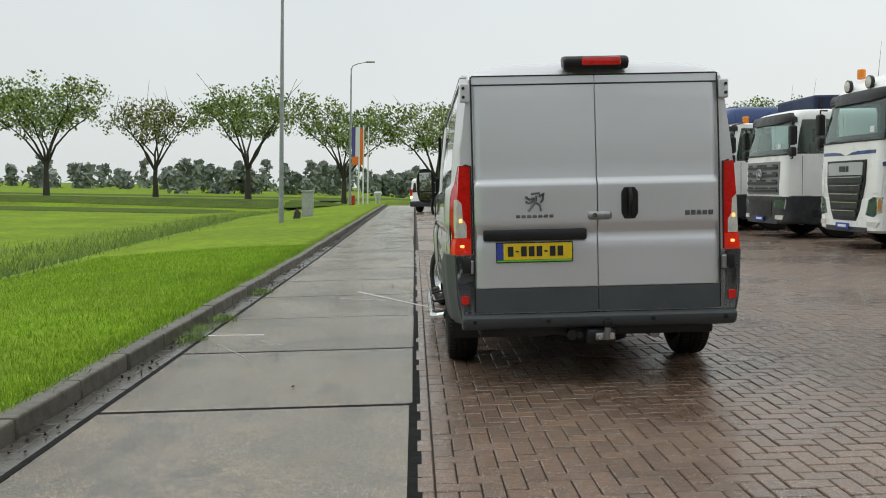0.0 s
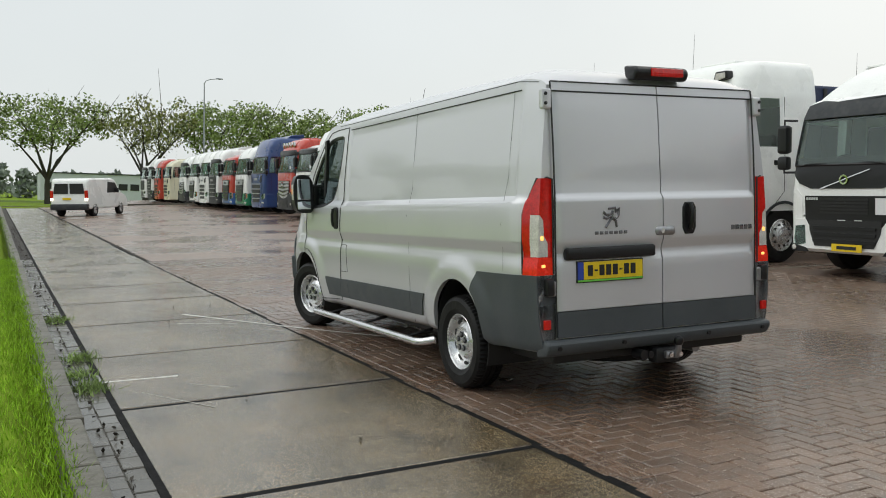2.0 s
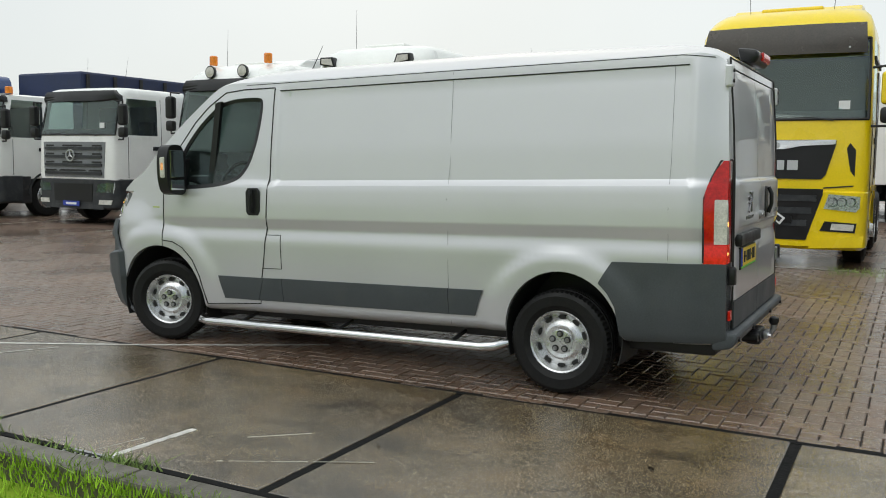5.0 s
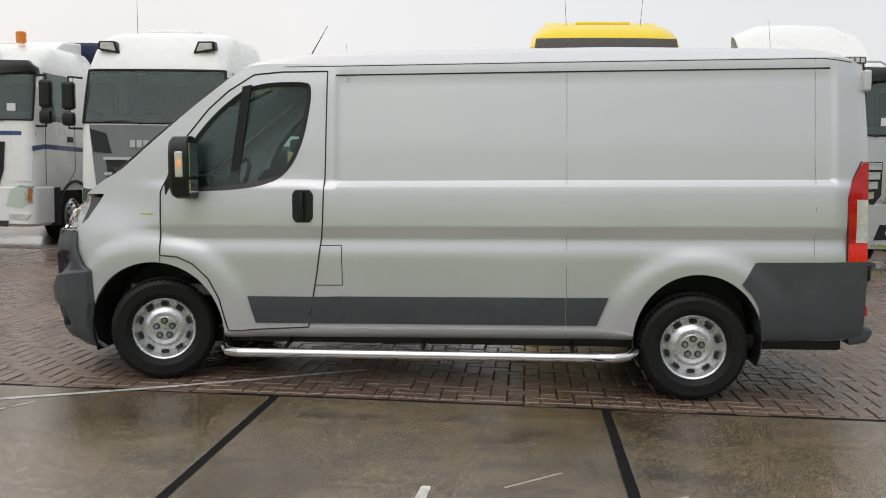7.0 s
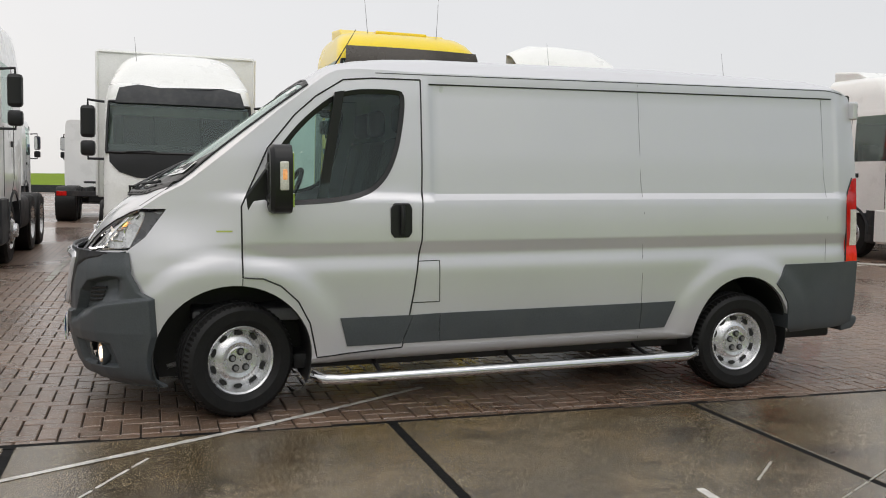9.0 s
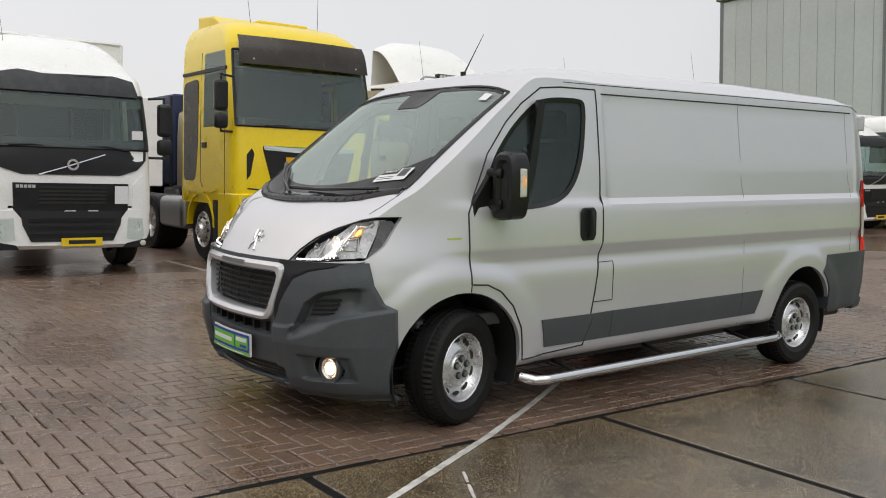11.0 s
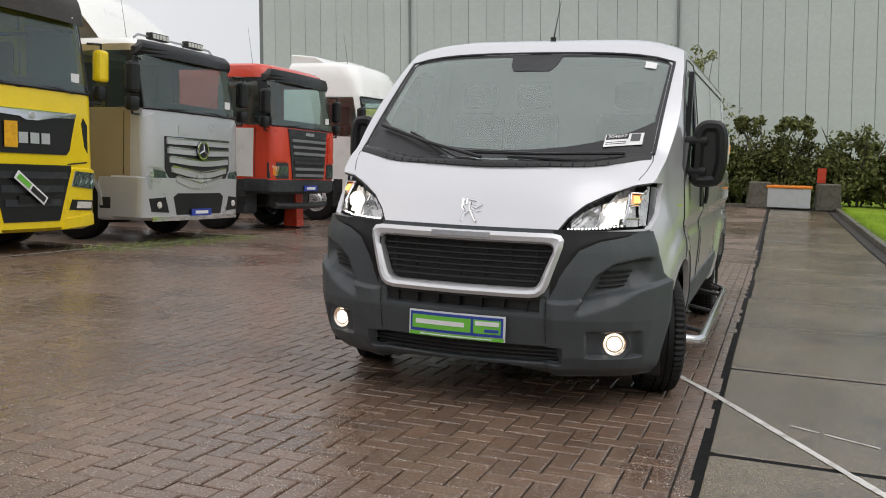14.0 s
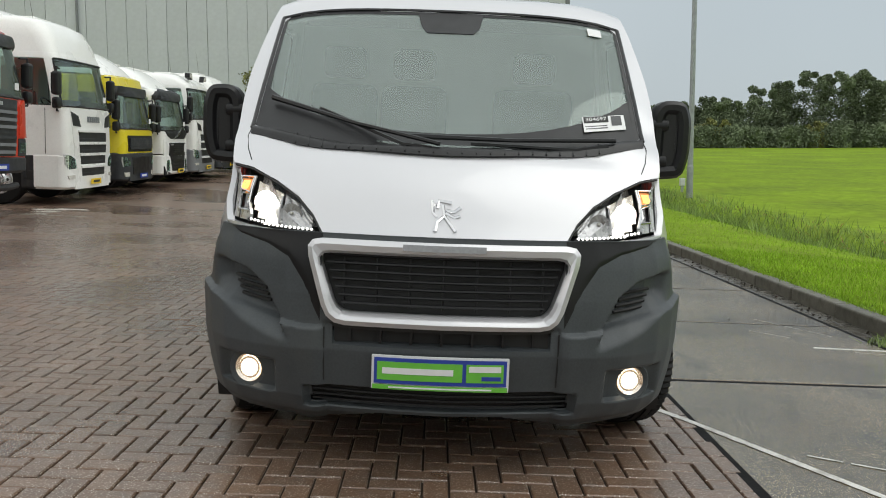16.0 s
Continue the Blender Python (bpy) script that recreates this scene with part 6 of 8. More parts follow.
        bumper(.34 if not low_cab else .74, 1.03, bump_m)
        if low_cab:
            gp = drape("grille", [(-.62, 1.04), (.62, 1.04), (.74, 1.86), (.78, 2.0), (-.78, 2.0), (-.74, 1.86)], .020, .03, dark_grey, T, "dark grey slatted grille")
            for k in range(6):
                z, hw = 1.08 + .125 * k + (.05 if k > 2 else 0), .56 + .022 * k
                drape("slat", [(-hw, z), (hw, z), (hw + .01, z + .055), (-hw - .01, z + .055)], .050, .04, mid_grey if k != 2 else dark_grey, gp)
                drape("slot", [(-hw, z + .06), (hw, z + .06), (hw, z + .10), (-hw, z + .10)], .026, .01, ink, gp, cuts=1)
            letters(6, -.17, .17, 1.89, 1.95, .030, silver_t, gp)
            for pl in both([(.80, 1.36), (1.23, 1.36), (1.232, 2.0), (1.05, 2.02), (.84, 1.90)]):
                drape("corner_panel", pl, .030, .05, P, T, "painted corner panel")
            for pl in both([(.76, 1.04), (1.23, 1.04), (1.23, 1.34), (.78, 1.34)]):
                drape("lamp_panel", pl, .012, .04, dark_grey, T)
            lamp_unit([(.82, 1.09), (1.16, 1.09), (1.20, 1.28), (.82, 1.28)], ((.93, 1.18, .075),), [(1.08, 1.10), (1.19, 1.10), (1.195, 1.27), (1.08, 1.27)])
            part("underrun_bar", tube([(-1.0, -.12, .52), (-.6, -.05, .50), (.6, -.05, .50), (1.0, -.12, .52)], .06, 8), chassis_m, T)
        else:
            gp = drape("grille", [(-.84, .52), (.84, .52), (.98, 1.55), (1.04, wsb - .04), (-1.04, wsb - .04), (-.98, 1.55)], .016, .03, gm_, T, "banded radiator grille")
            for z0, z1, hw in ((1.30, 1.49, .72), (1.07, 1.24, .70), (.84, 1.01, .66), (.60, .76, .60)):
                drape("slot", [(-hw, z0), (hw, z0), (hw + .02, z1), (-hw - .02, z1)], .022, .01, ink, gp)
                drape("slat", [(-hw + .02, z0 + .05), (hw - .02, z0 + .05), (hw - .02, z0 + .075), (-hw + .02, z0 + .075)], .028, .01, dark_grey, gp, cuts=1)
                drape("slat", [(-hw - .05, z1 + .005), (hw + .05, z1 + .005), (hw + .06, z1 + .05), (-hw - .06, z1 + .05)], .052, .05, silver_t if not light else P, gp)
            for pl in both([(.64, 1.60), (.96, 1.62), (1.03, wsb - .10), (.74, wsb - .18)]):
                drape("mesh_insert", pl, .024, .01, ink, gp)
            letters(6, -.34, .34, 1.70, 1.82, .026, silver_t if not light else mid_grey, gp)
            lamp_unit([(.84, .76), (1.14, .74), (1.20, .84), (1.205, 1.04), (1.06, 1.02), (.88, .94)], ((.95, .85, .06), (1.08, .88, .06)), [(.90, .77), (1.12, .76), (1.13, .80), (.91, .81)])
            for pl in both([(.92, .56), (1.14, .55), (1.17, .62), (.92, .63)]):
                drape("fog_lamp", pl, .028, .02, white_lens, T, cuts=1)
            drape("lower_lip", [(-.92, .34), (.92, .34), (.90, .44), (-.90, .44)], .026, .03, bump_m, T)
    elif grille == "volvo":
        bumper(.38, .92, white)
        bp = drape("front_panel", [(-.62, 1.36), (.62, 1.36), (.86, 1.44), (.99, 1.58), (1.0, wsb + .02), (-1.0, wsb + .02), (-.99, 1.58), (-.86, 1.44)], .014, .03, black, T, "gloss black panel under the windscreen")
        bar_ = [(-.42, front_y(-.42, 1.64) + .020, 1.64), (-.10, front_y(0, 1.5) + .022, 1.53), (.10, front_y(0, 1.5) + .022, 1.46), (.42, front_y(.42, 1.36) + .020, 1.36)]
        part("bar", tube(bar_, .012, 5), chrome, bp)
        part("badge", lathe([(.0, .075), (.016, .075), (.016, .048), (.0, .048)], 24, "y", (0, front_y(0, 1.49) + .018, 1.495), closed=True), chrome, bp)
        gp = drape("grille", [(-.58, .72), (.58, .72), (.72, .90), (.73, 1.25), (-.73, 1.25), (-.72, .90)], .020, .03, black, T, "black mesh grille")
        for k in range(5):
            z = .98 + .05 * k
            drape("slat", [(-.42, z), (.42, z), (.42, z + .028), (-.42, z + .028)], .030, .02, ink, gp, cuts=1)
        letters(5, .46, .70, 1.185, 1.225, .028, silver_t, gp)
        drape("lower_grille", [(-.52, .48), (.52, .48), (.62, .70), (.64, .88), (-.64, .88), (-.62, .70)], .030, .03, ink, T)
        for k in range(3):
            drape("slat", [(-.54, .54 + .1 * k), (.54, .54 + .1 * k), (.56, .59 + .1 * k), (-.56, .59 + .1 * k)], .045, .02, black, gp, cuts=1)
        drape("label_card", [(-.72, .98), (-.54, .98), (-.54, 1.22), (-.72, 1.22)], .034, .004, paper, T, "blank white card on the grille", cuts=1)
        lamp_unit([(.70, .50), (.92, .46), (.96, .56), (.93, .78), (.72, .80)], ((.82, .66, .075), (.83, .55, .045)))
        for pl in both([(.66, .38), (1.07, .38), (1.075, .62), (1.0, .50), (.70, .44)]):
            drape("bumper_corner", pl, .028, .03, black, T)
        for s_ in (-1, 1):
            fl_ = part("fog_lamp", lathe([(-.02, .05), (.012, .055), (.02, .05)], 14, "y", (s_ * .93, front_y(.93, .44) + .02, .44)), black, T)
            part("lens", lathe([(.018, .044), (.026, .03), (.03, .004)], 14, "y", (s_ * .93, front_y(.93, .44) + .02, .44)), white_lens, fl_)
        for pl in both([(.78, .84), (1.07, .84), (1.072, 1.34), (.92, 1.36), (.80, 1.24)]):
            drape("corner_panel", pl, .010, .03, P, T)
        drape("visor_panel", [(-.92, wst - .02), (.92, wst - .02), (.86, wst + .20), (.60, wst + .26), (.3, wst + .22), (-.3, wst + .22), (-.60, wst + .26), (-.86, wst + .20)], .05, .06, dark_grey, T, "dark moulded sun visor")
    elif grille == "man":
        bumper(.28, 1.14, bump_m, grow=.05)
        gp = drape("grille", [(-.62, 1.30), (.62, 1.30), (.68, 1.36), (.80, 1.80), (.80, 1.86), (-.80, 1.86), (-.80, 1.80), (-.68, 1.36)], .016, .03, black, T, "black upper grille")
        drape("grille_trim", [(-.79, 1.80), (-.20, 1.77), (-.10, 1.73), (.10, 1.73), (.20, 1.77), (.79, 1.80), (.80, 1.865), (-.80, 1.865)], .034, .02, chrome, gp)
        part("badge", lathe([(.0, .05), (.012, .044), (.014, .01)], 18, "y", (0, front_y(0, 1.79) + .034, 1.79)), silver_t, gp)
        letters(3, -.32, .24, 1.43, 1.57, .030, silver_t, gp)
        lg = drape("lower_grille", [(-.46, .42), (.46, .42), (.52, .62), (.66, 1.08), (.66, 1.16), (-.66, 1.16), (-.66, 1.08), (-.52, .62)], .060, .03, black, T)
        for z, hw in ((.98, .58), (.80, .52), (.62, .46)):
            drape("slat", [(-hw, z), (hw, z), (hw, z + .09), (-hw, z + .09)], .075, .03, dark_grey, lg, cuts=1)
        drape("plate_holder", [(-.26, .66), (.26, .66), (.26, .76), (-.26, .76)], .084, .012, black, T, cuts=1)
        for pl in both([(.66, .92), (1.12, .86), (1.19, .92), (1.19, 1.10), (.72, 1.12)]):
            drape("lamp_bezel", pl, .054, .02, yellow, T)
        for s_ in (-1, 1):
            pl = [(s_ * q[0], q[1]) for q in [(.68, .88), (1.10, .84), (1.15, .90), (1.15, 1.06), (.74, 1.09)]]
            hl = drape("headlamp", pl, .058, .03, lamp_inside, T)
            for xx in (.80, .92, 1.04):
                shared("reflector", ("bowl", .07), lambda: lathe([(-.03, .012), (-.006, .042), (.006, .07)], 16, "y", caps=False), chrome, hl, Matrix.Translation((s_ * xx, front_y(xx, .97) + .06, .975)))
            drape("lens", pl, .072, .004, lens_glass, hl).visible_shadow = False
            fg = drape("fog_lamp", [(s_ * q[0], q[1]) for q in [(.64, .56), (1.10, .54), (1.12, .68), (.70, .70)]], .058, .03, black, T)
            drape("lens", [(s_ * q[0], q[1]) for q in [(.78, .58), (1.08, .57), (1.09, .66), (.80, .67)]], .064, .01, white_lens, fg, cuts=1)
            drape("corner_vent", [(s_ * q[0], q[1]) for q in [(.98, 1.82), (1.06, 1.72), (1.06, 1.34), (1.0, 1.42), (.94, 1.74)]], .006, .02, black, T)
            drape("seam", [(s_ * q[0], q[1]) for q in [(.66, 1.165), (1.23, 1.215), (1.23, 1.235), (.66, 1.185)]], .008, .01, ink, cabp, cuts=2)
            drape("lip_corner", [(s_ * q[0], q[1]) for q in [(.50, .30), (1.20, .34), (1.22, .50), (.56, .44)]], .066, .03, yellow, T)
        drape("visor_panel", [(-1.14, wst - .22), (1.14, wst - .22), (1.10, wst + .22), (-1.10, wst + .22)], .10, .008, smoked, T, "smoked clear sun visor")
        for xx in (-.9, -.45, 0, .45, .9):
            part("bolt", cyl(.016, 0, .012, "y", (xx, front_y(xx, wst) + .10, wst - .14), 8), silver_t, T)
    elif grille == "merc":
        bumper(.36, 1.04, bump_m, grow=.03)
        gp = drape("grille", [(-.20, .80), (.20, .80), (.74, 1.02), (.84, 1.16), (.84, 1.66), (-.84, 1.66), (-.84, 1.16), (-.74, 1.02)], .018, .03, ink, T, "black grille with silver mesh bands")
        for k, (z, hw, dip) in enumerate(((1.54, .82, .0), (1.40, .80, .02), (1.26, .77, .05), (1.11, .72, .09), (.96, .60, .11))):
            drape("slat", [(-hw, z), (-.30, z - dip * .8), (0, z - dip), (.30, z - dip * .8), (hw, z), (hw, z + .085), (.30, z + .085 - dip * .8), (0, z + .085 - dip), (-.30, z + .085 - dip * .8), (-hw, z + .085)], .044, .03, silver_t, gp)
            drape("slat_trim", [(-hw, z + .086), (0, z + .086 - dip), (hw, z + .086), (hw, z + .105), (0, z + .105 - dip), (-hw, z + .105)], .052, .03, chrome, gp, cuts=2)
        part("badge", cyl(.150, 0, .03, "y", (0, front_y(0, 1.47) + .04, 1.47), 28, .008), black, gp)
        part("star", merge(lathe([(.0, .145), (.02, .145), (.02, .122), (.0, .122)], 28, "y", (0, front_y(0, 1.47) + .065, 1.47), closed=True), *[tube([(0, front_y(0, 1.47) + .08, 1.47), (.13 * math.sin(q), front_y(0, 1.47) + .075, 1.47 + .13 * math.cos(q))], [.026, .008], 5) for q in (0, 2.094, 4.189)]), chrome, gp)
        lamp_unit([(.78, .92), (1.00, .80), (1.17, .84), (1.20, 1.02), (1.10, 1.16), (.84, 1.12)], ((.92, 1.0, .07), (1.05, .95, .08)))
        drape("lower_grille", [(-.58, .44), (.58, .44), (.66, .72), (.56, .78), (-.56, .78), (-.66, .72)], .036, .02, black, T)
        for pl in both([(.76, .48), (1.12, .50), (1.16, .70), (.84, .72)]):
            fg = drape("fog_lamp", pl, .036, .02, black, T)
        for s_ in (-1, 1):
            part("lens", lathe([(.0, .055), (.012, .05), (.016, .01)], 14, "y", (s_ * .98, front_y(.98, .60) + .040, .60)), white_lens, T)
        drape("lower_lip", [(-1.1, .35), (1.1, .35), (1.12, .42), (-1.12, .42)], .040, .03, chrome if P is bronze else bump_m, T)
        if P is bronze:
            drape("blank_plate", [(.30, 1.70), (.52, 1.70), (.52, 1.84), (.30, 1.84)], .010, .006, silver_t, T, cuts=1)
            for s_ in (-1, 1):
                drape("diamond", [(s_ * q[0], q[1]) for q in [(1.06, 1.70), (1.13, 1.58), (1.20, 1.70), (1.13, 1.82)]], .010, .006, ink, T, cuts=1)
            for pl in both([(.90, 1.16), (1.23, 1.20), (1.232, 1.92), (1.06, 2.0), (.96, 1.9)]):
                drape("corner_panel", pl, .016, .03, silver_t, T)
    else:
        bumper(.36, 1.03, bump_m)
        gw = w - .28
        gp = drape("grille", [(-gw, 1.06), (gw, 1.06), (gw + .04, gz1), (-gw - .04, gz1)], .016, .03, grille_m, T)
        for k in range(4):
            z = 1.12 + (gz1 - 1.22) * k / 3.4
            drape("slat", [(-gw + .05, z), (gw - .05, z), (gw - .04, z + .06), (-gw + .04, z + .06)], .046, .04, slat_m, gp)
            drape("slot", [(-gw + .06, z + .07), (gw - .06, z + .07), (gw - .06, z + .11), (-gw + .06, z + .11)], .022, .01, ink, gp, cuts=1)
        drape("lower_grille", [(-.60, .52), (.60, .52), (.64, .92), (-.64, .92)], .028, .02, black, T)
        lamp_unit([(.72, lamp_z - .10), (w - .06, lamp_z - .12), (w - .035, lamp_z + .02), (w - .04, lamp_z + .12), (.78, lamp_z + .08)], ((.84, lamp_z, .065), (.98, lamp_z, .07)))
        for pl in both([(.80, fog_z - .05), (w - .10, fog_z - .05), (w - .07, fog_z + .05), (.82, fog_z + .05)]):
            drape("fog_lamp", pl, .030, .02, white_lens, T, cuts=1)
        drape("lower_lip", [(-w + .3, .36), (w - .3, .36), (w - .3, .45), (-w + .3, .45)], .026, .03, dark_grey, T)
        if "star" in extras:
            part("star", merge(lathe([(.0, .135), (.03, .135), (.03, .112), (.0, .112)], 28, "y", (0, front_y(0, 1.5) + .05, gz1 - .30), closed=True), *[tube([(0, front_y(0, 1.5) + .07, gz1 - .30), (.12 * math.sin(q), front_y(0, 1.5) + .07, gz1 - .30 + .12 * math.cos(q))], [.022, .006], 5) for q in (0, 2.094, 4.189)]), silver_t, gp)
    if "front_stripe" in extras:
        for pl in both([(.03, wsb - .27), (.24, wsb - .215), (.50, wsb - .195), (w - .01, wsb - .19), (w - .01, wsb - .255), (.50, wsb - .262)]):
            drape("stripe", pl, .004, .01, blue, T)
    if "decal" in extras:
        drape("hazard_plate", [(.24, 1.37), (.44, 1.37), (.44, 1.70), (.24, 1.70)], .040, .006, orange_plate, T, "blank orange-yellow plate", cuts=1)
    if "loose_plate" in extras:
        mp = Matrix.Translation((.10, front_y(0, .86) + .12, .86 if grille == "man" else .62)) @ Matrix.Rotation(radians(-36), 4, "Y")
        lp = part("loose_plate", bx(-.30, .30, -.006, .006, -.06, .06, .003), paper if grille == "man" else blue_ink, T, "loose dealer plate hanging askew", m=mp)
        for a, b, m_ in ((.03, .27, green_ink if grille == "man" else paper), (-.27, .0, ink)):
            part("bar", bx(a, b, .004, .010, -.035, .035), m_, lp, m=mp)
    if plate_m:
        px_, pz_ = (-.10 if grille == "volvo" else .0), (.42 if grille != "scania_low" else .80)
        pl_ = part("number_plate", bx(px_ - .26, px_ + .26, .105, .118, pz_, pz_ + .11), plate_m, T)
        part("bar", bx(px_ - .17, px_ + .17, .116, .121, pz_ + .03, pz_ + .08), ink if plate_m is yellow_plate else paper, pl_)
    if visor:
        drape("sun_visor", [(-w + .015, wst - .06), (w - .015, wst - .06), (w - .03, wst + .05), (w - .16, wst + .17), (-w + .16, wst + .17), (-w + .03, wst + .05)], .075, .085, visor, T, "dark sun visor over the windscreen")
    # sides: door lines, handle, mirrors, steps, wheel arch
    for s in (-1, 1):
        part("door_seam", tube([(s * (w + .002), -.42, 1.05), (s * (w + .002), -.42, wsb - .05)], .006, 4), ink, cabp)
        part("door_seam", tube([(s * (w - .03), -1.40, wst + .03), (s * (w + .002), -1.40, wsb), (s * (w + .002), -1.40, 1.30), (s * (w + .002), -1.15, 1.05)], .006, 4), ink, cabp)
        part("handle", bx(*sorted((s * (w - .01), s * (w + .02))), -1.32, -1.14, wsb - .33, wsb - .24, .01), black, cabp)
        if "white_door" in extras:
            part("door_panel", prism([(-.46, 1.06), (-.46, wsb - .06), (-L + .02, wsb - .06), (-L + .02, 1.06)], "x", *sorted((s * (w - .02), s * (w + .005)))), white, cabp)
        if P is yellow:
            part("decal", prism(fillet([(-1.62, 1.30), (-1.50, 1.9), (-1.50, 2.95), (-2.12, 2.90), (-2.14, 1.30)], .12), "x", *sorted((s * (w - .05), s * (w + .004)))), smoked, cabp, "dark printed side decal")
            part("upper_rail", bx(*sorted((s * (w - .06), s * (w + .006))), -2.18, -.40, 3.02, 3.07), ink, cabp)
            part("side_panel", prism(fillet([(-.70, 1.16), (-.70, 1.20), (-2.18, 1.20), (-2.18, .98), (-2.0, .98), (-1.9, 1.12), (-.9, 1.12)], .02), "x", *sorted((s * (w - .03), s * (w + .014)))), yellow, cabp)
        if side_m:
            part("stripe", prism([(-.05, 1.62), (-.4, 1.66), (-L, 1.62), (-L, 1.70), (-.4, 1.74), (-.05, 1.70)], "x", *sorted((s * (w - .02), s * (w + .004)))), side_m, cabp)
        mo = part("door_mirror", bx(*sorted((s * (w + .10), s * (w + .30))), -.17, -.02, wsb + .20, wsb + .66, .05), yellow if P is yellow and s < 0 else black, T, "truck door mirror")
        part("wide_mirror", bx(*sorted((s * (w + .10), s * (w + .30))), -.17, -.03, wsb - .06, wsb + .16, .045), black, mo)
        part("glass", bx(*sorted((s * (w + .12), s * (w + .28))), -.176, -.17, wsb + .23, wsb + .63), mirror, mo)
        part("arm", tube([(s * (w - .02), -.14, wsb + .72), (s * (w + .20), -.10, wsb + .74), (s * (w + .20), -.10, wsb + .6)], .02, 6), black, mo)
        part("arm", tube([(s * (w - .01), -.16, wsb - .10), (s * (w + .20), -.10, wsb - .10), (s * (w + .20), -.10, wsb + .02)], .02, 6), black, mo)
        part("step", bx(*sorted((s * .80, s * (w - .005))), -.93, -.62, .34, 1.04, .04), low if low is not P else chassis_m, T)
        part("step_slot", bx(*sorted((s * (w - .03), s * (w + .003))), -.88, -.60, .52, .70, .015), ink, T)
        arc = [(-1.40 + .60 * math.cos(a), .53 + .60 * math.sin(a)) for a in [math.pi * (.02 + .96 * i / 14) for i in range(15)]]
        arc2 = [(-1.40 + .55 * math.cos(a), .53 + .55 * math.sin(a)) for a in [math.pi * (.98 - .96 * i / 14) for i in range(15)]]
        part("mudguard", prism(arc + arc2, "x", *sorted((s * .86, s * (w + .012)))), guard or dark_grey, T)
        truck_wheel(T, s * 1.03, -1.40)
    # chassis
    rear = {"chassis": 6.2, "box": 7.6, "tipper": 7.2, "tractor": 5.6}[body]
    for s in (-1, 1):
        part("frame_rail", bx(*sorted((s * .36, s * .44)), -rear, -.5, .72, .98, .01), chassis_m, T)
        axles = (-rear + .9,) if body in ("box", "tractor") else (-rear + .9, -rear + 2.25)
        for a in axles:
            truck_wheel(T, s * .92, a, True)
        part("fuel_tank", bx(*sorted((s * .70, s * 1.20)), -3.5, -2.35, .45, 1.0, .10, 3), steel if s > 0 else chassis_m, T)
    part("engine", bx(-.55, .55, -1.9, -.5, .45, 1.02, .05), chassis_m, T)
    part("axle", tube([(-.95, -1.40, .5), (.95, -1.40, .5)], .07, 8), chassis_m, T)
    if body == "box":
        part("box_body", bx(-1.255, 1.255, -7.7, -2.02, 1.02, 3.42, .03), white, T, "white box body")
        for s in (-1, 1):
            part("box_edge", tube([(s * 1.255, -2.02, 1.05), (s * 1.255, -2.02, 3.39)], .03, 6), white, T)
        part("box_edge", tube([(-1.25, -2.02, 3.40), (1.25, -2.02, 3.40)], .03, 6), white, T)
    elif body == "tipper":
        part("tipper_body", bx(-1.25, 1.25, -7.4, -2.45, 1.05, 3.72, .06), tarp, T, "dark tipping body under a tarpaulin")
        for k in range(6):
            for s in (-1, 1):
                part("post", bx(*sorted((s * 1.23, s * 1.29)), -7.2 + .9 * k, -7.1 + .9 * k, 1.0, 3.65), chassis_m, T)
    else:
        part("fifth_wheel", prism([(-.5, -4.0), (.5, -4.0), (.5, -4.7), (.15, -4.95), (-.15, -4.95), (-.5, -4.7)], "z", 1.10, 1.16), chassis_m, T)
        part("rear_bar", bx(-1.15, 1.15, -rear - .05, -rear, .75, .90, .01), chassis_m, T)
        for s in (-1, 1):
            part("rear_lamp", bx(s * .98 - .13, s * .98 + .13, -rear - .075, -rear - .04, .76, .89, .01), red_lens, T)
    fair_h = .58 if grille == "volvo" else .62
    if fairing:
        rows_ = []
        for k in range(9):
            f_ = k / 8
            across = [math.copysign(1 - (1 - abs(q)) ** 2.4, q) * (w - .07 - .05 * f_) for q in [i / 9 - 1 for i in range(19)]]
            rise = fair_h * math.sin(math.pi / 2 * min(1, f_ * 1.45)) ** .8
            rows_.append([Vector((xx, -.40 - 1.5 * f_ - .10 * (xx / w) ** 2 * (1 - f_), h - .03 + rise * max(0.0, 1 - abs(xx / (w - .069 - .05 * f_)) ** 5) ** .5)) for xx in across])
        rows_.append([Vector((p.x, -1.93, h - .03)) for p in rows_[-1]])
        part("roof_fairing", grid_mesh(rows_), roof_m if roof_m is not P else white, T, "rounded roof fairing", smooth=1.2)
    # roof details
    zt = h
    if "beacons" in extras:
        for s in (-1, 1):
            part("beacon", merge(cyl(.085, zt - .02, zt + .18, "z", (s * .72, -.62, 0), 14, .02)), amber, T, "amber beacon")
            sp_ = part("spot_lamp", lathe([(-.08, .05), (-.04, .12), (.02, .13), (.03, .12)], 20, "y", (s * .42, -.05 + fw, wst + .32)), black, T)
            part("lens", lathe([(.028, .115), (.04, .07), (.042, .01)], 18, "y", (s * .42, -.05 + fw, wst + .32)), white_lens, sp_)
    if "beacon" in extras:
        part("beacon", cyl(.09, zt - .02, zt + .20, "z", (-.7, -.75, 0), 14, .02), amber, T, "amber beacon")
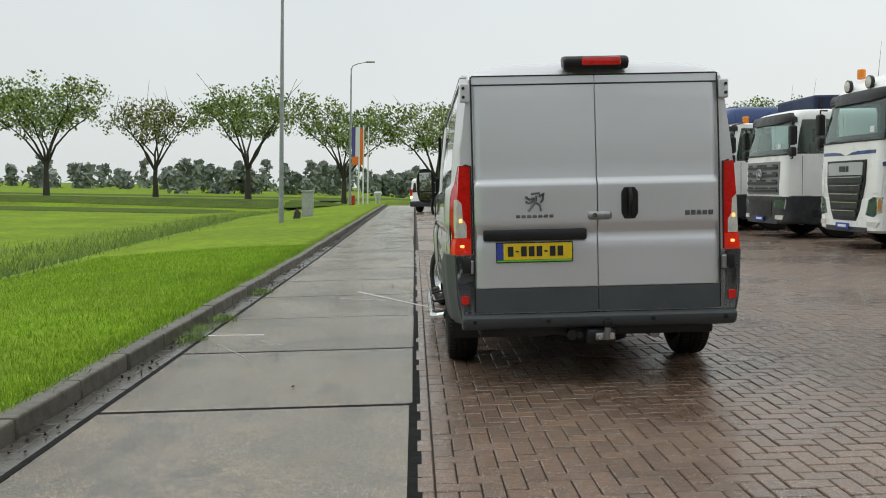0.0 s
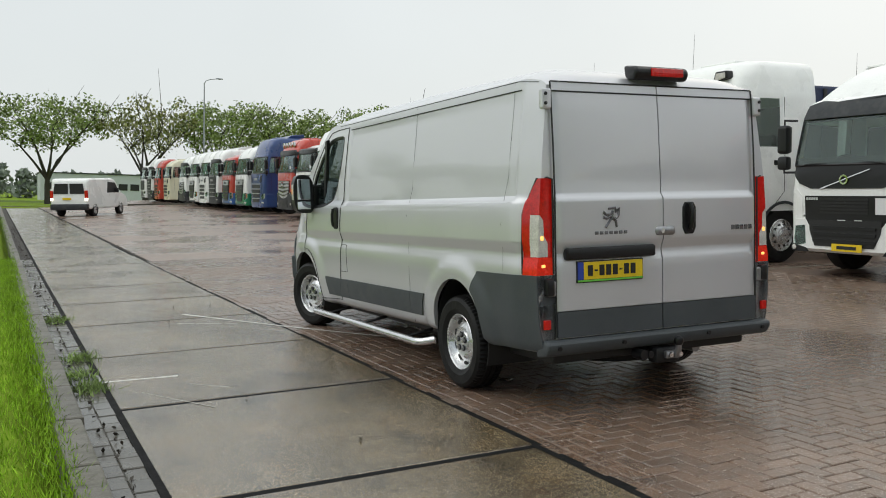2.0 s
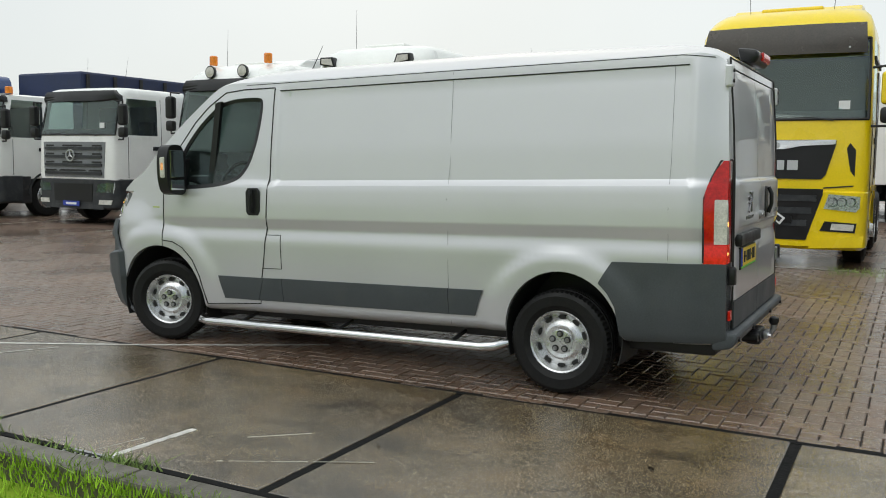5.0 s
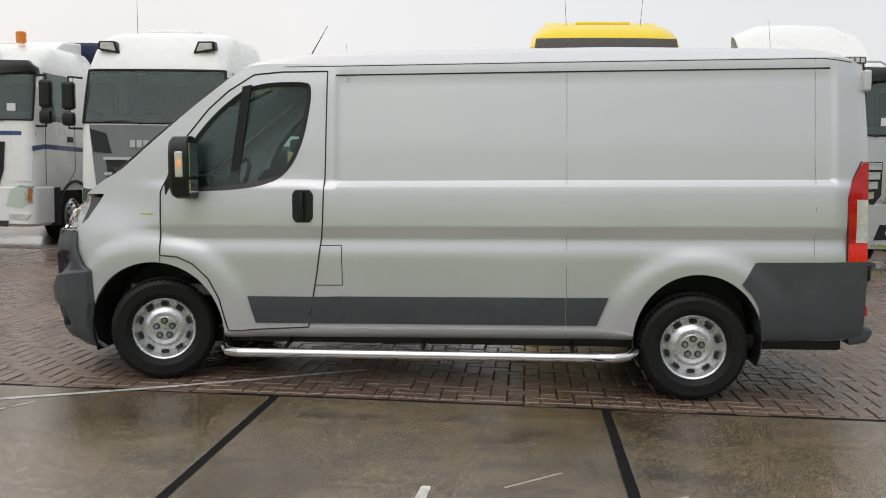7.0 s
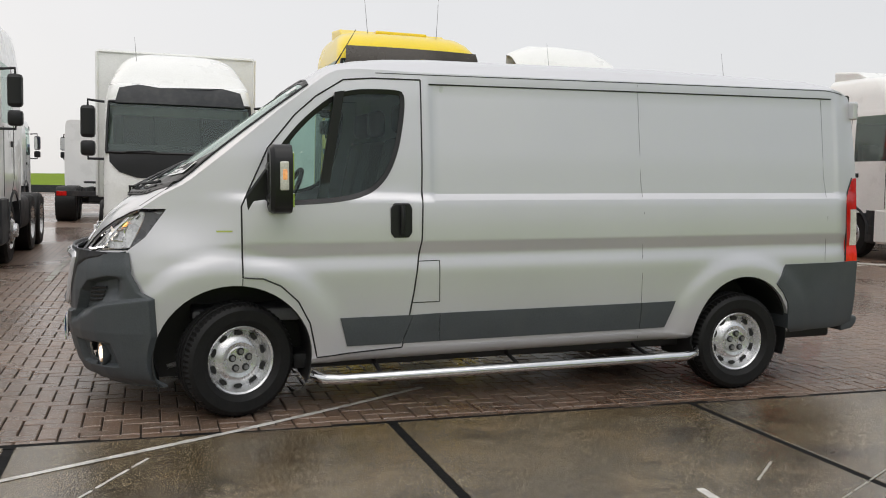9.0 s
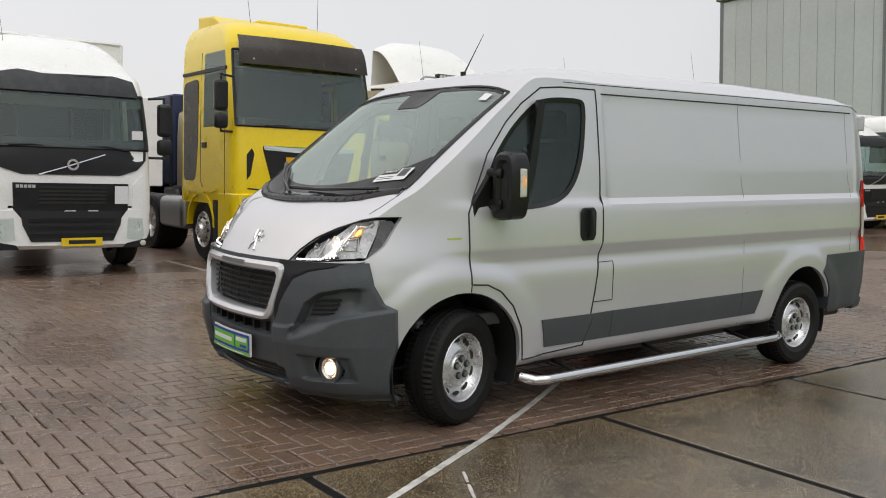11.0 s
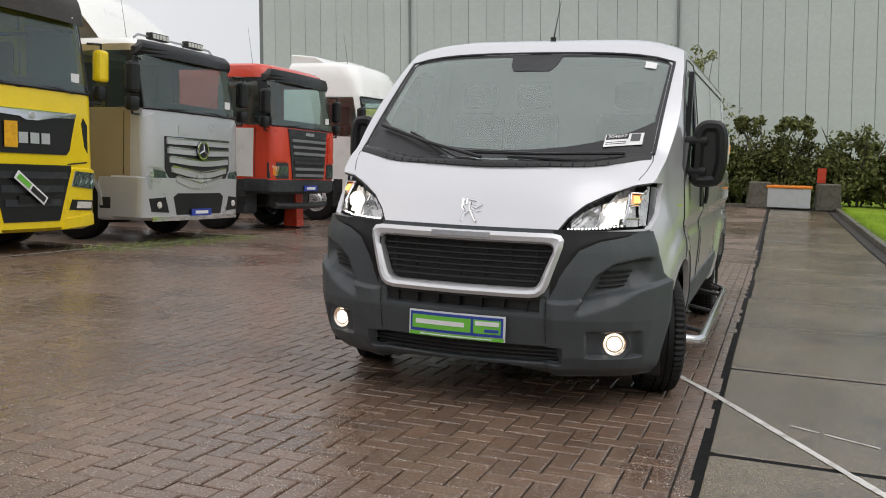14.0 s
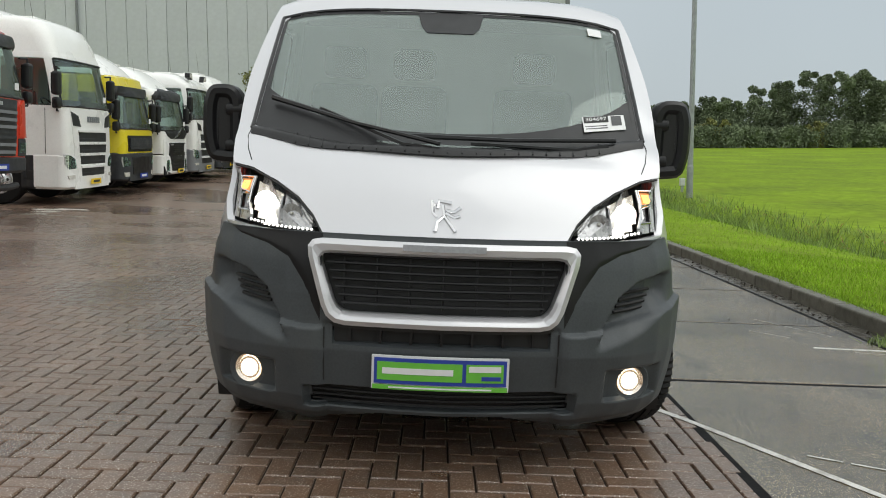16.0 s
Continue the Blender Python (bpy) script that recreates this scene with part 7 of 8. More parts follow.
    if "light_bar" in extras:
        for s in (-1, 1):
            lb = part("light_bar", bx(s * .45 - .22, s * .45 + .22, -.50, -.38, zt + .02, zt + .13, .02), black, T)
            for k in range(5):
                part("lamp", bx(s * .45 - .19 + .08 * k, s * .45 - .13 + .08 * k, -.385, -.37, zt + .04, zt + .11), white_lens, lb)
        part("rail", tube([(-1.0, -.45, zt), (-.9, -.45, zt + .06), (.9, -.45, zt + .06), (1.0, -.45, zt)], .018, 6), steel, T)
    if "spots" in extras:
        for k in range(5):
            part("spot_lamp", lathe([(-.08, .06), (-.02, .13), (.02, .13), (.03, .02)], 16, "y", (-.8 + .4 * k, fw - .1, wst + .42)), chrome, T)
    if "roof_lamps" in extras:
        for s in (-1, 1):
            q = part("roof_lamp", prism([(s * .62, wst + .28), (s * 1.0, wst + .34), (s * .98, wst + .48), (s * .70, wst + .48)], "y", fw - .22, fw - .07, bev=.02), black, T)
            part("lens", prism([(s * .68, wst + .31), (s * .95, wst + .355), (s * .94, wst + .45), (s * .73, wst + .45)], "y", fw - .10, fw - .055, bev=.01), white_lens, q)
    if "air_horn" in extras or roof == "high":
        part("roof_hatch", bx(-.45, .45, -1.5, -.95, zt - .02, zt + .06, .03), white if roof_m is white or P is white else roof_m, T)
    if "spoiler" in extras:
        part("roof_spoiler", grid_mesh([[Vector((xx, -1.05 - .95 * (k / 6), h - .05 + .92 * math.sin(math.pi / 2 * k / 6) * (1 - .22 * abs(xx) ** 4))) for xx in (-1.02, -.95, -.6, 0, .6, .95, 1.02)] for k in range(7)] + [[Vector((xx, -2.05, h)) for xx in (-1.02, -.95, -.6, 0, .6, .95, 1.02)]]), white, T, "white roof air deflector", smooth=1.2)
    if "deflector" in extras:
        part("air_deflector", prism([(-1.3, zt - .02), (-1.6, zt + .14), (-2.25, zt + .20), (-2.25, zt - .1)], "x", -.95, .95, bev=.03), roof_m if roof_m is not P else P, T)
    for s in ((-1, 1) if "aerials" in extras else (1,)):
        part("aerial", tube([(s * .6, -.9, zt - .05), (s * .66, -1.0, zt + .75)], [.005, .002], 5), black, T)
    return T


FRONT = 7.42
truck(FRONT, 14.7, 0, "white day-cab truck with grey lower front", white, h=3.05, wsb=2.0, wst=2.80, roof="low", grille="block", grille_m=mid_grey, slat_m=dark_grey, bump_m=dark_grey, low=dark_grey, body="chassis", extras=("star", "aerials"), visor=black, lamp_z=.84, plate_m=blue_ink)
truck(FRONT, 18.6, 0, "white truck with blue body and amber beacon", white, h=3.0, roof="low", grille="block", bump_m=dark_grey, body="tipper", extras=("beacon",), visor=black)
truck(FRONT, 10.42, 0, "white tipper truck with blue stripes and beacons", white, h=3.46, wsb=2.13, wst=2.94, roof="high", grille="daf", visor=black, body="tipper", side_m=blue, extras=("beacons", "deflector", "front_stripe"), plate_m=blue_ink)
truck(FRONT, 7.15, 0, "white high-roof tractor with a grey banded grille", white, h=3.66, wsb=2.10, wst=2.96, grille="scania_dark", grille_m=mid_grey, visor=None, body="chassis", extras=("roof_lamps", "loose_plate"), bump_m=dark_grey)
truck(7.46, 3.50, 0, "white box truck with a black visor and roof fairing", white, h=2.76, wsb=1.72, wst=2.46, w=1.08, L=1.75, roof="low", grille="volvo", body="box", plate_m=yellow_plate, fairing=True, guard=black)
truck(7.62, -.12, 0, "yellow high-roof truck with a black grille", yellow, h=3.86, wsb=2.16, wst=3.32, grille="man", roof="high", body="chassis", extras=("aerials", "deflector", "decal", "loose_plate"), guard=yellow, low=yellow)
truck(7.40, -3.40, 0, "bronze and silver truck with roof light bars", bronze, h=3.14, wsb=2.06, wst=2.92, roof="low", roof_m=white, grille="merc", bump_m=silver_t, low=silver_t, guard=silver_t, front_m=silver_t, pillar_m=black, visor=black, body="chassis", extras=("light_bar", "spoiler"), plate_m=blue_ink)
truck(FRONT, -7.05, 0, "red and white day-cab truck with grey grille", orange, h=3.22, wsb=2.04, wst=2.94, roof="low", roof_m=orange, grille="scania_low", bump_m=dark_grey, low=dark_grey, guard=black, visor=black, body="chassis", pillar_m=black, extras=("white_door",), plate_m=blue_ink)
truck(FRONT, -11.2, 0, "white high-roof tractor with a slotted grille", white, h=3.74, wsb=2.0, wst=2.92, grille="scania_light", bump_m=white, body="tractor", extras=("deflector",), plate_m=yellow_plate)
truck(FRONT, -14.3, 0, "yellow box truck with dark lower front", lemon, h=2.85, wsb=1.60, wst=2.42, w=1.12, L=1.7, roof="low", grille="block", grille_m=black, slat_m=dark_grey, bump_m=dark_grey, visor=black, body="box", fairing=True, roof_m=lemon, plate_m=blue_ink)
truck(FRONT, -17.4, 0, "white box truck with a grey bumper", white, h=2.72, wsb=1.58, wst=2.45, w=1.15, L=1.75, roof="low", grille="volvo", visor=black, body="box", fairing=True, plate_m=yellow_plate)
truck(FRONT, -20.6, 0, "white refrigerated box truck", white, h=3.3, roof="high", grille="scania_light", bump_m=mid_grey, body="box", extras=("roof_lamps",), plate_m=yellow_plate)
truck(FRONT, -23.8, 0, "white high-roof truck with dark grille", white, h=3.5, roof="high", grille="scania_dark", grille_m=dark_grey, bump_m=dark_grey, body="box", plate_m=yellow_plate)
# the far row along the lot's north end
FAR_ROW = [(21.7, "blue high-roof truck with chrome roof lamps", blue, 3.7, "high", ("spots",), "scania_dark", dark_grey, dark_grey), (25.4, "orange and white day-cab truck", orange, 3.1, "low", ("white_door",), "scania_low", dark_grey, dark_grey),
           (28.9, "white high-roof tractor with dark grille slots", white, 3.75, "high", ("deflector",), "scania_light", white, white), (31.3, "white day-cab truck with black lower front", white, 3.2, "high", (), "block", black, dark_grey),
           (34.1, "red truck with chrome roof lamps", red, 3.55, "high", ("spots",), "merc", dark_grey, dark_grey), (38.9, "dark blue high-roof tractor unit", blue, 3.8, "high", ("deflector",), "scania_dark", blue, blue),
           (42.3, "white truck with a green stripe", white, 3.5, "high", (), "daf", green, green), (45.5, "red and blue day-cab truck", red, 3.2, "high", (), "daf", mid_blue, mid_blue), (49.1, "white high-roof truck with black grille", white, 3.6, "high", ("deflector",), "scania_dark", dark_grey, dark_grey),
           (52.0, "white tractor with a dark grille", white, 3.6, "high", (), "scania_light", mid_grey, white), (55.3, "white high-roof tractor unit", white, 3.6, "high", ("deflector",), "daf", white, white), (59.0, "white truck with grey bumper", white, 3.5, "high", (), "merc", dark_grey, dark_grey),
           (65.5, "cream truck with a pale roof", cream, 3.4, "high", (), "scania_light", cream, cream), (70.0, "red truck with white grille", red, 3.5, "high", (), "scania_light", white, red), (73.8, "white distant high-roof truck", white, 3.7, "high", (), "scania_dark", dark_grey, dark_grey), (77.5, "white distant day-cab truck", white, 3.2, "low", (), "block", dark_grey, white)]
for yy, label, P, h, roof, ex_, gr_, gm, bm_ in FAR_ROW:
    truck(8.0, yy, 0, label, P, h=h, roof=roof, grille=gr_, grille_m=gm, bump_m=bm_, body="tractor", extras=ex_, wsb=2.04, wst=2.86, roof_m=P, slat_m=dark_grey, visor=black if roof == "low" or bm_ is dark_grey else None, low=bm_)
# ---------- second row of trucks behind, seen through the gaps ----------
for y_, label, P, bd in ((5.3, "white hook-lift truck seen from behind", white, "chassis"), (9.0, "white chassis truck turned away", white, "chassis"), (-.6, "green box truck turned away", green, "box"), (-5.0, "red chassis truck turned away", orange, "chassis"), (-9.0, "white truck with box turned away", white, "box")):
    truck(27.0, y_, 180, label, P, h=3.1, roof="low", grille="block", body=bd, extras=("beacon",), visor=black)
for x_, y_, label, P, bd in ((18.5, -4.0, "brown tipper truck parked behind the front row", bronze, "tipper"), (30.0, -3.7, "dark grey truck with a box in the second row", dark_grey, "box"), (44.0, -3.0, "orange truck far back in the yard", orange, "chassis"), (52.0, 1.6, "white truck far back in the yard", white, "box"), (52.0, 5.2, "dark blue truck far back in the yard", blue, "chassis")):
    truck(x_, y_, 0, label, P, h=3.2, roof="low", grille="block", body=bd, visor=black)
tagged(part("wall_east", bx(61, 61.3, -40, 60, -.5, .5), dark_grey, m=TILT), "plain grey yard wall at the far end", "wall", kind="structure")

# ---------- steel hall with ribbed cladding ----------
clad = mat("grey_cladding", (0.57, 0.595, 0.615), 0.45, 0.0, 0.06, 0.15, 6, rnd=0.035, dirt=((0.44, 0.47, 0.47), 0.3))
hall = thing("hall", upright(11.3, -50.0), "tall grey steel hall with vertical cladding panels", "building")
part("wall", bx(-18.3, 18.3, -9, 8.96, -.6, 12.6), mid_grey, hall)
part("roof", bx(-18.6, 18.6, -9.3, 9.25, 12.6, 13.0, .05), mid_grey, hall)
pm = part("panel", bx(-.53, .53, 0, .05, -.4, 12.5, .012), clad, hall)
for k in range(34):
    o = pm if k == 0 else pm.copy()
    if k:
        scene.collection.objects.link(o)
    o.matrix_local = Matrix.Translation((-17.82 + 1.08 * k, 8.97, 0))
for s in (-1, 1):
    part("corner_flashing", bx(s * 18.3 - .12, s * 18.3 + .12, 8.7, 9.05, -.4, 12.6, .01), mid_grey, hall)
for x in (8.0, -7.6):
    part("downpipe", cyl(.07, -.3, 12.4, "z", (x, 9.12, 0), 10), mid_grey, hall)
for k in range(16):
    o = pm.copy()
    scene.collection.objects.link(o)
    o.matrix_local = pose(-18.31, -8.2 + 1.08 * k, 0, 0, 0, 90)

# ---------- leaves, trees, hedges ----------
leaf = mat("leaf_green", (0.205, 0.270, 0.070), 0.6, 0, 0.3, 0.4, 6, rnd=0.55)
leaf_dull = mat("leaf_autumn", (0.20, 0.21, 0.065), 0.6, 0, 0.3, 0.4, 6, rnd=0.55)
# aerial haze painted into these three leaf colours, most in the far ones
leaf_dark = mat("leaf_dark", (0.160, 0.195, 0.120), 0.9, 0, 0.40, 0.13, 0.7, rnd=0.16, spec=0.0)
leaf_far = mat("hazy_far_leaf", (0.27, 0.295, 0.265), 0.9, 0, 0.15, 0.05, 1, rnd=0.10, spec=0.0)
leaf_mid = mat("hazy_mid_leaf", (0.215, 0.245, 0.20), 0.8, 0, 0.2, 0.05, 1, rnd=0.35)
bark = mat("tree_bark", (0.055, 0.048, 0.038), 0.8, 0, 0.3, 3, 30, bump=0.02)
rng = np.random.default_rng(7)


def leaves(centres, radii, per, size, flat=0.0):
    """Many small leaf cards scattered in soft clumps; returns a mesh."""
    c = np.repeat(np.asarray(centres, float), per, 0)
    r = np.repeat(np.asarray(radii, float).reshape(-1, 1), per, 0)
    n_ = len(c)
    d = rng.normal(size=(n_, 3))
    d /= np.linalg.norm(d, axis=1, keepdims=True)
    p = c + d * r * (rng.random((n_, 1)) ** .45) * np.array([1, 1, .8])
    a = rng.normal(size=(n_, 3))
    a /= np.linalg.norm(a, axis=1, keepdims=True)
    b = np.cross(a, rng.normal(size=(n_, 3)))
    b /= np.linalg.norm(b, axis=1, keepdims=True)
    s = size * (.55 + .9 * rng.random((n_, 1)))
    v = np.stack([p - a * s, p - b * s * .55, p + a * s, p + b * s * .55], 1).reshape(-1, 3)
    me = bpy.data.meshes.new("leaves")
    me.from_pydata(v.tolist(), [], np.arange(n_ * 4).reshape(-1, 4).tolist())
    return me


def blades(points, hmin, hmax, width, lean=.35):
    """Grass blades as slim triangles."""
    p = np.asarray(points, float)
    n_ = len(p)
    a = rng.random(n_) * 2 * math.pi
    h = hmin + (hmax - hmin) * rng.random(n_)
    side = np.stack([np.cos(a), np.sin(a), np.zeros(n_)], 1) * width
    tip = p + np.stack([rng.normal(size=n_) * h * lean, rng.normal(size=n_) * h * lean, h], 1)
    v = np.stack([p - side, p + side, tip], 1).reshape(-1, 3)
    me = bpy.data.meshes.new("blades")
    me.from_pydata(v.tolist(), [], np.arange(n_ * 3).reshape(-1, 3).tolist())
    return me


def mesh_thing(name, me, material, parent=None):
    me.materials.append(material)
    o = new(name, me)
    if parent:
        o.parent = parent
    return o


def tree(H, spread, lm, per=46):
    """Open vase-shaped roadside tree."""
    T = thing("tree", Matrix(), "tall roadside tree with an open leafy crown", "tree", "roadside trees")
    bms = [tube([(0, 0, -.3), (.03, 0, 1.2), (0, .05, 2.6), (.05, 0, H * .30)], [.42, .33, .28, .25], 9)]
    tips = []
    limbs = 7
    for i in range(limbs):
        a = 2 * math.pi * i / limbs + rng.normal() * .25
        reach = spread * (.55 + .45 * rng.random())
        top = H * (.70 + .22 * rng.random()) - .12 * reach
        pts = [Vector((0, 0, H * .24 + .1 * i))]
        for q in (.25, .5, .75, 1.0):
            pts.append(Vector((math.cos(a) * reach * q ** 1.15 + rng.normal() * .22, math.sin(a) * reach * q ** 1.15 + rng.normal() * .22, H * .26 + (top - H * .26) * q ** .85)))
        bms.append(tube(pts, [.17, .12, .085, .055, .03], 6))
        for q, pt in ((.5, pts[2]), (.75, pts[3]), (1, pts[4])):
            for k in range(3):
                e = pt + Vector((rng.normal() * 1.4, rng.normal() * 1.4, .5 + abs(rng.normal()) * 1.4))
                bms.append(tube([pt, (pt + e) / 2 + Vector((0, 0, .15)), e], [.045, .03, .015], 4))
                tips.append(e)
            tips.append(pt + Vector((0, 0, .6)))
    part("trunk", merge(*bms), bark, T)
    cs, rs = [], []
    for t_ in tips:
        if H * .50 < t_.z < H * .97:
            cs.append(t_)
            rs.append(1.0 + .55 * rng.random())
    for k in range(36):
        a, q = rng.random() * 2 * math.pi, math.sqrt(rng.random())
        z = H * (.54 + .42 * math.sqrt(max(0, 1 - (q * .95) ** 2)) * (.60 + .40 * rng.random()))
        cs.append((math.cos(a) * q * spread * 1.02, math.sin(a) * q * spread * 1.02, z))
        rs.append(.8 + .6 * rng.random())
    mesh_thing("crown", leaves(cs, rs, per, .185), lm, T)
    return T


t1, t2, t3 = tree(13.2, 6.3, leaf, 50), tree(12.4, 5.8, leaf_dull, 26), tree(12.8, 6.4, leaf, 44)
spots = [(-45.0, t1, 1.04, 20), (-32.5, t2, .96, 80), (-20.9, t3, 1.03, 150), (-9.7, t1, .93, 200), (1.3, t3, .98, 15), (11.3, t2, 1.0, 240), (20.0, t1, .98, 100), (29.5, t3, 1.0, 300), (39.0, t1, 1.02, 60), (49.0, t3, .98, 10), (-57.0, t3, 1.0, 260), (59.0, t1, 1.0, 33)]
for k, (x, src, sc_, rz) in enumerate(spots):
    m = upright(x, 100.0 + 1.5 * math.sin(k * 2.1), 0, rz)
    m.translation.z = verge_z(min(x, -12), 100.0)
    m = m @ Matrix.Scale(sc_, 4)
    if k in (0, 1, 2):
        src.matrix_world = m
    else:
        c = copy_thing(src, m)
        c.matrix_world = m

# far belts of trees and woods, hazy by leaf colour alone


def belt(name, label, pts, hmin, hmax, wide, per, size, material):
    cs, rs = [], []
    for x, y in pts:
        H = (hmin(x) if callable(hmin) else hmin + (hmax - hmin) * rng.random()) * (.93 + .14 * rng.random())
        foot = -.8 + land_z(y)
        for q in (.12, .22, .34, .45, .55, .66, .76, .84, .91, .96):
            cs.append((x + rng.normal() * wide * .42, y + rng.normal() * wide * .42, foot + H * q))
            rs.append(wide * (.95 - 1.25 * max(0.0, q - .5)) * (.65 + .5 * rng.random()))
    o = mesh_thing(name, leaves(cs, rs, per, size), material)
    return tagged(o, label, "trees", kind="stuff")


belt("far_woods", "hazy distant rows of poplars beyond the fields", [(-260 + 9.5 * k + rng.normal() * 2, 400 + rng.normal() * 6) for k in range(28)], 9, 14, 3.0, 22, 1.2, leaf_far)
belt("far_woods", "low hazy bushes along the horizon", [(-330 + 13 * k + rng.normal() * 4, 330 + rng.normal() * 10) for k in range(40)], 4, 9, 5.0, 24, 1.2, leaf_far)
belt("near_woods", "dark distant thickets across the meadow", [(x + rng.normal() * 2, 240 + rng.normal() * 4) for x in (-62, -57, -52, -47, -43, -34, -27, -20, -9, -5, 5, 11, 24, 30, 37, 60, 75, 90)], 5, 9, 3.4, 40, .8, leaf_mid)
def wood_top(x):
    return lerp_table(x, (-90, -70, -62, -56.6, -50, -47.5, -44.7, -43, -41, -38, -30, -20), (10, 9.6, 10.3, 11.2, 9.6, 8.4, 5.0, 6.4, 7.4, 6.6, 5.6, 5.0))


belt("near_woods", "dense green wood edge behind the meadow", [(-20 - 1.25 * k + rng.normal() * .5, -122 + rng.normal() * 3) for k in range(58)], wood_top, 0, 2.0, 360, .17, leaf_dark)
belt("near_woods", "low scrub in front of the wood", [(-14 - 1.8 * k + rng.normal(), -116 + rng.normal() * 2) for k in range(48)], 2.4, 3.8, 1.9, 240, .17, leaf_dark)
belt("near_woods", "yellowing bushes before the wood", [(x + rng.normal() * .4, -114.5) for x in (-38.5, -39.6, -50.5, -51.5, -52.3)], 2.2, 4.2, 1.2, 200, .16, leaf_dull)
belt("near_woods", "wood edge beyond the hall", [(-10 - 2.4 * k, -135 + rng.normal() * 3) for k in range(14)], 4.5, 6.0, 2.4, 120, .38, leaf_dark)
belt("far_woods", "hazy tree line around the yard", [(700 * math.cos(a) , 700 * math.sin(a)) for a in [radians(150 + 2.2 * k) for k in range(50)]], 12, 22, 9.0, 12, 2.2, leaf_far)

# hedge and shrubs in front of the hall


def shrub(x, y, H, r, lm, label, per=120, size=.10, twigs=True):
    S = thing("shrub", upright(x, y, .0), label, "shrub", "shrubs by the hall")
    cs, rs, bms = [], [], []
    for k in range(int(30 * r)):
        a, q = rng.random() * 2 * math.pi, math.sqrt(rng.random())
        z = H * (.12 + .80 * rng.random() * (1 - .45 * q * q))
        cs.append((math.cos(a) * q * r, math.sin(a) * q * r * .7, z))
        rs.append(.38 + .30 * rng.random())
    for k in range(14 if twigs else 5):
        a = rng.random() * 2 * math.pi
        e = Vector((math.cos(a) * r * .8, math.sin(a) * r * .6, H * (.85 + .2 * rng.random())))
        bms.append(tube([(e.x * .1, e.y * .1, -.2), (e.x * .5, e.y * .5, H * .5), e], [.05, .03, .010], 5))
        if twigs:
            cs.append(tuple(e))
            rs.append(.30)
    part("stem", merge(*bms), bark, S)
    mesh_thing("foliage", leaves(cs, rs, per, size), lm, S)


olive = mat("olive_leaf", (0.115, 0.125, 0.042), 0.7, 0, 0.3, 0.6, 8, rnd=0.6, spec=0.2)
for k in range(14):
    x = -6.0 + 1.55 * k
    shrub(x, -30.8 + .6 * math.sin(k * 2.3), 2.5 + .9 * abs(math.sin(k * 1.7)), 1.7, olive, "dense evergreen shrub at the lot's end", 120, .085, twigs=k % 3 == 0)
for x, H in ((2.2, 6.2), (4.6, 5.6), (7.0, 4.2)):
    shrub(x, -32.0, H, 1.9, leaf_dull, "tall thin-leaved shrub with bare twigs", 46, .075)

# grass
pts = []
for k in range(90000):
    x = KERB1 + .05 - (rng.random() ** 1.5) * 5.0
    y = -5 + 19 * rng.random()
    pts.append((x, y, verge_z(x, y) - .005))
for k in range(16000):
    x = KERB1 + .05 - (rng.random() ** 1.5) * 5.0
    y = -24 + 19 * rng.random()
    pts.append((x, y, verge_z(x, y) - .005))
tagged(mesh_thing("grass", blades(pts, .025, .07, .0045), blade_mat), "short green lawn grass beside the kerb", "grass", kind="stuff")
pts, hay = [], []
for k in range(26000):
    y = -26 + 96 * rng.random() ** 1.3
    dd = min(10.0, max(3.7, 4.9 + .085 * (y + 9)))
    x = KERB1 - dd + rng.normal() * .75
    (hay if rng.random() < .10 and x < KERB1 - dd else pts).append((x, y, verge_z(x, y) - .02))
tagged(mesh_thing("reeds", blades(pts, .12, .42, .010, .4), rough_mat), "rough uncut grass along the ditch", "grass", kind="stuff")
tagged(mesh_thing("hay", blades(hay, .05, .16, .02, 1.4), dead_mat), "brown mown hay along the ditch", "grass", kind="stuff")
pts = []
for k in range(5000):
    y = -20 + 60 * rng.random()
    x = KERB1 + .01 + .05 * rng.normal()
    if math.sin(y * 6.283) > .55 or rng.random() < .35:
        p = lot_point(x, y, .105)
        pts.append(tuple(p))
tagged(mesh_thing("kerb_grass", blades(pts, .02, .055, .005, .8), rough_mat), "ragged grass creeping over the kerb", "grass", kind="stuff")
pts = []
for x0, y0 in ((-3.36, 1.35), (-3.42, 1.85), (-3.33, 2.6), (-3.38, 5.2)):
    for k in range(220):
        p = lot_point(x0 + rng.normal() * .07, y0 + rng.normal() * .12, 0)
        pts.append(tuple(p))
tagged(mesh_thing("weeds", blades(pts, .02, .08, .006, .7), rough_mat), "small weeds growing in the gutter", "weeds", kind="stuff")

# ---------- lamp posts, flags, cabinet ----------
galv = mat("galvanised_steel", (0.34, 0.36, 0.37), 0.5, 0.5, 0.2, 6, 50)


def lamp_post(x, y, H, arm, rz=0):
    L_ = thing("street_lamp", upright(x, y, -.1, rz), "tall grey galvanised street lamp", "street lamp", "street lamps")
    part("pole", tube([(0, 0, 0), (0, 0, 1.1), (0, 0, 1.15), (0, 0, H * .6), (0, 0, H)], [.115, .11, .095, .08, .055], 12), galv, L_)
    part("hatch", bx(-.05, .05, -.122, -.10, .5, .95, .008), galv, L_)
    if arm:
        part("arm", tube([(0, 0, H - .05), (.15, 0, H + .25), (.6, 0, H + .42), (1.35, 0, H + .55)], [.05, .04, .035, .03], 8), galv, L_)
        part("lamp_head", bx(1.2, 1.9, -.12, .12, H + .50, H + .62, .04), galv, L_)


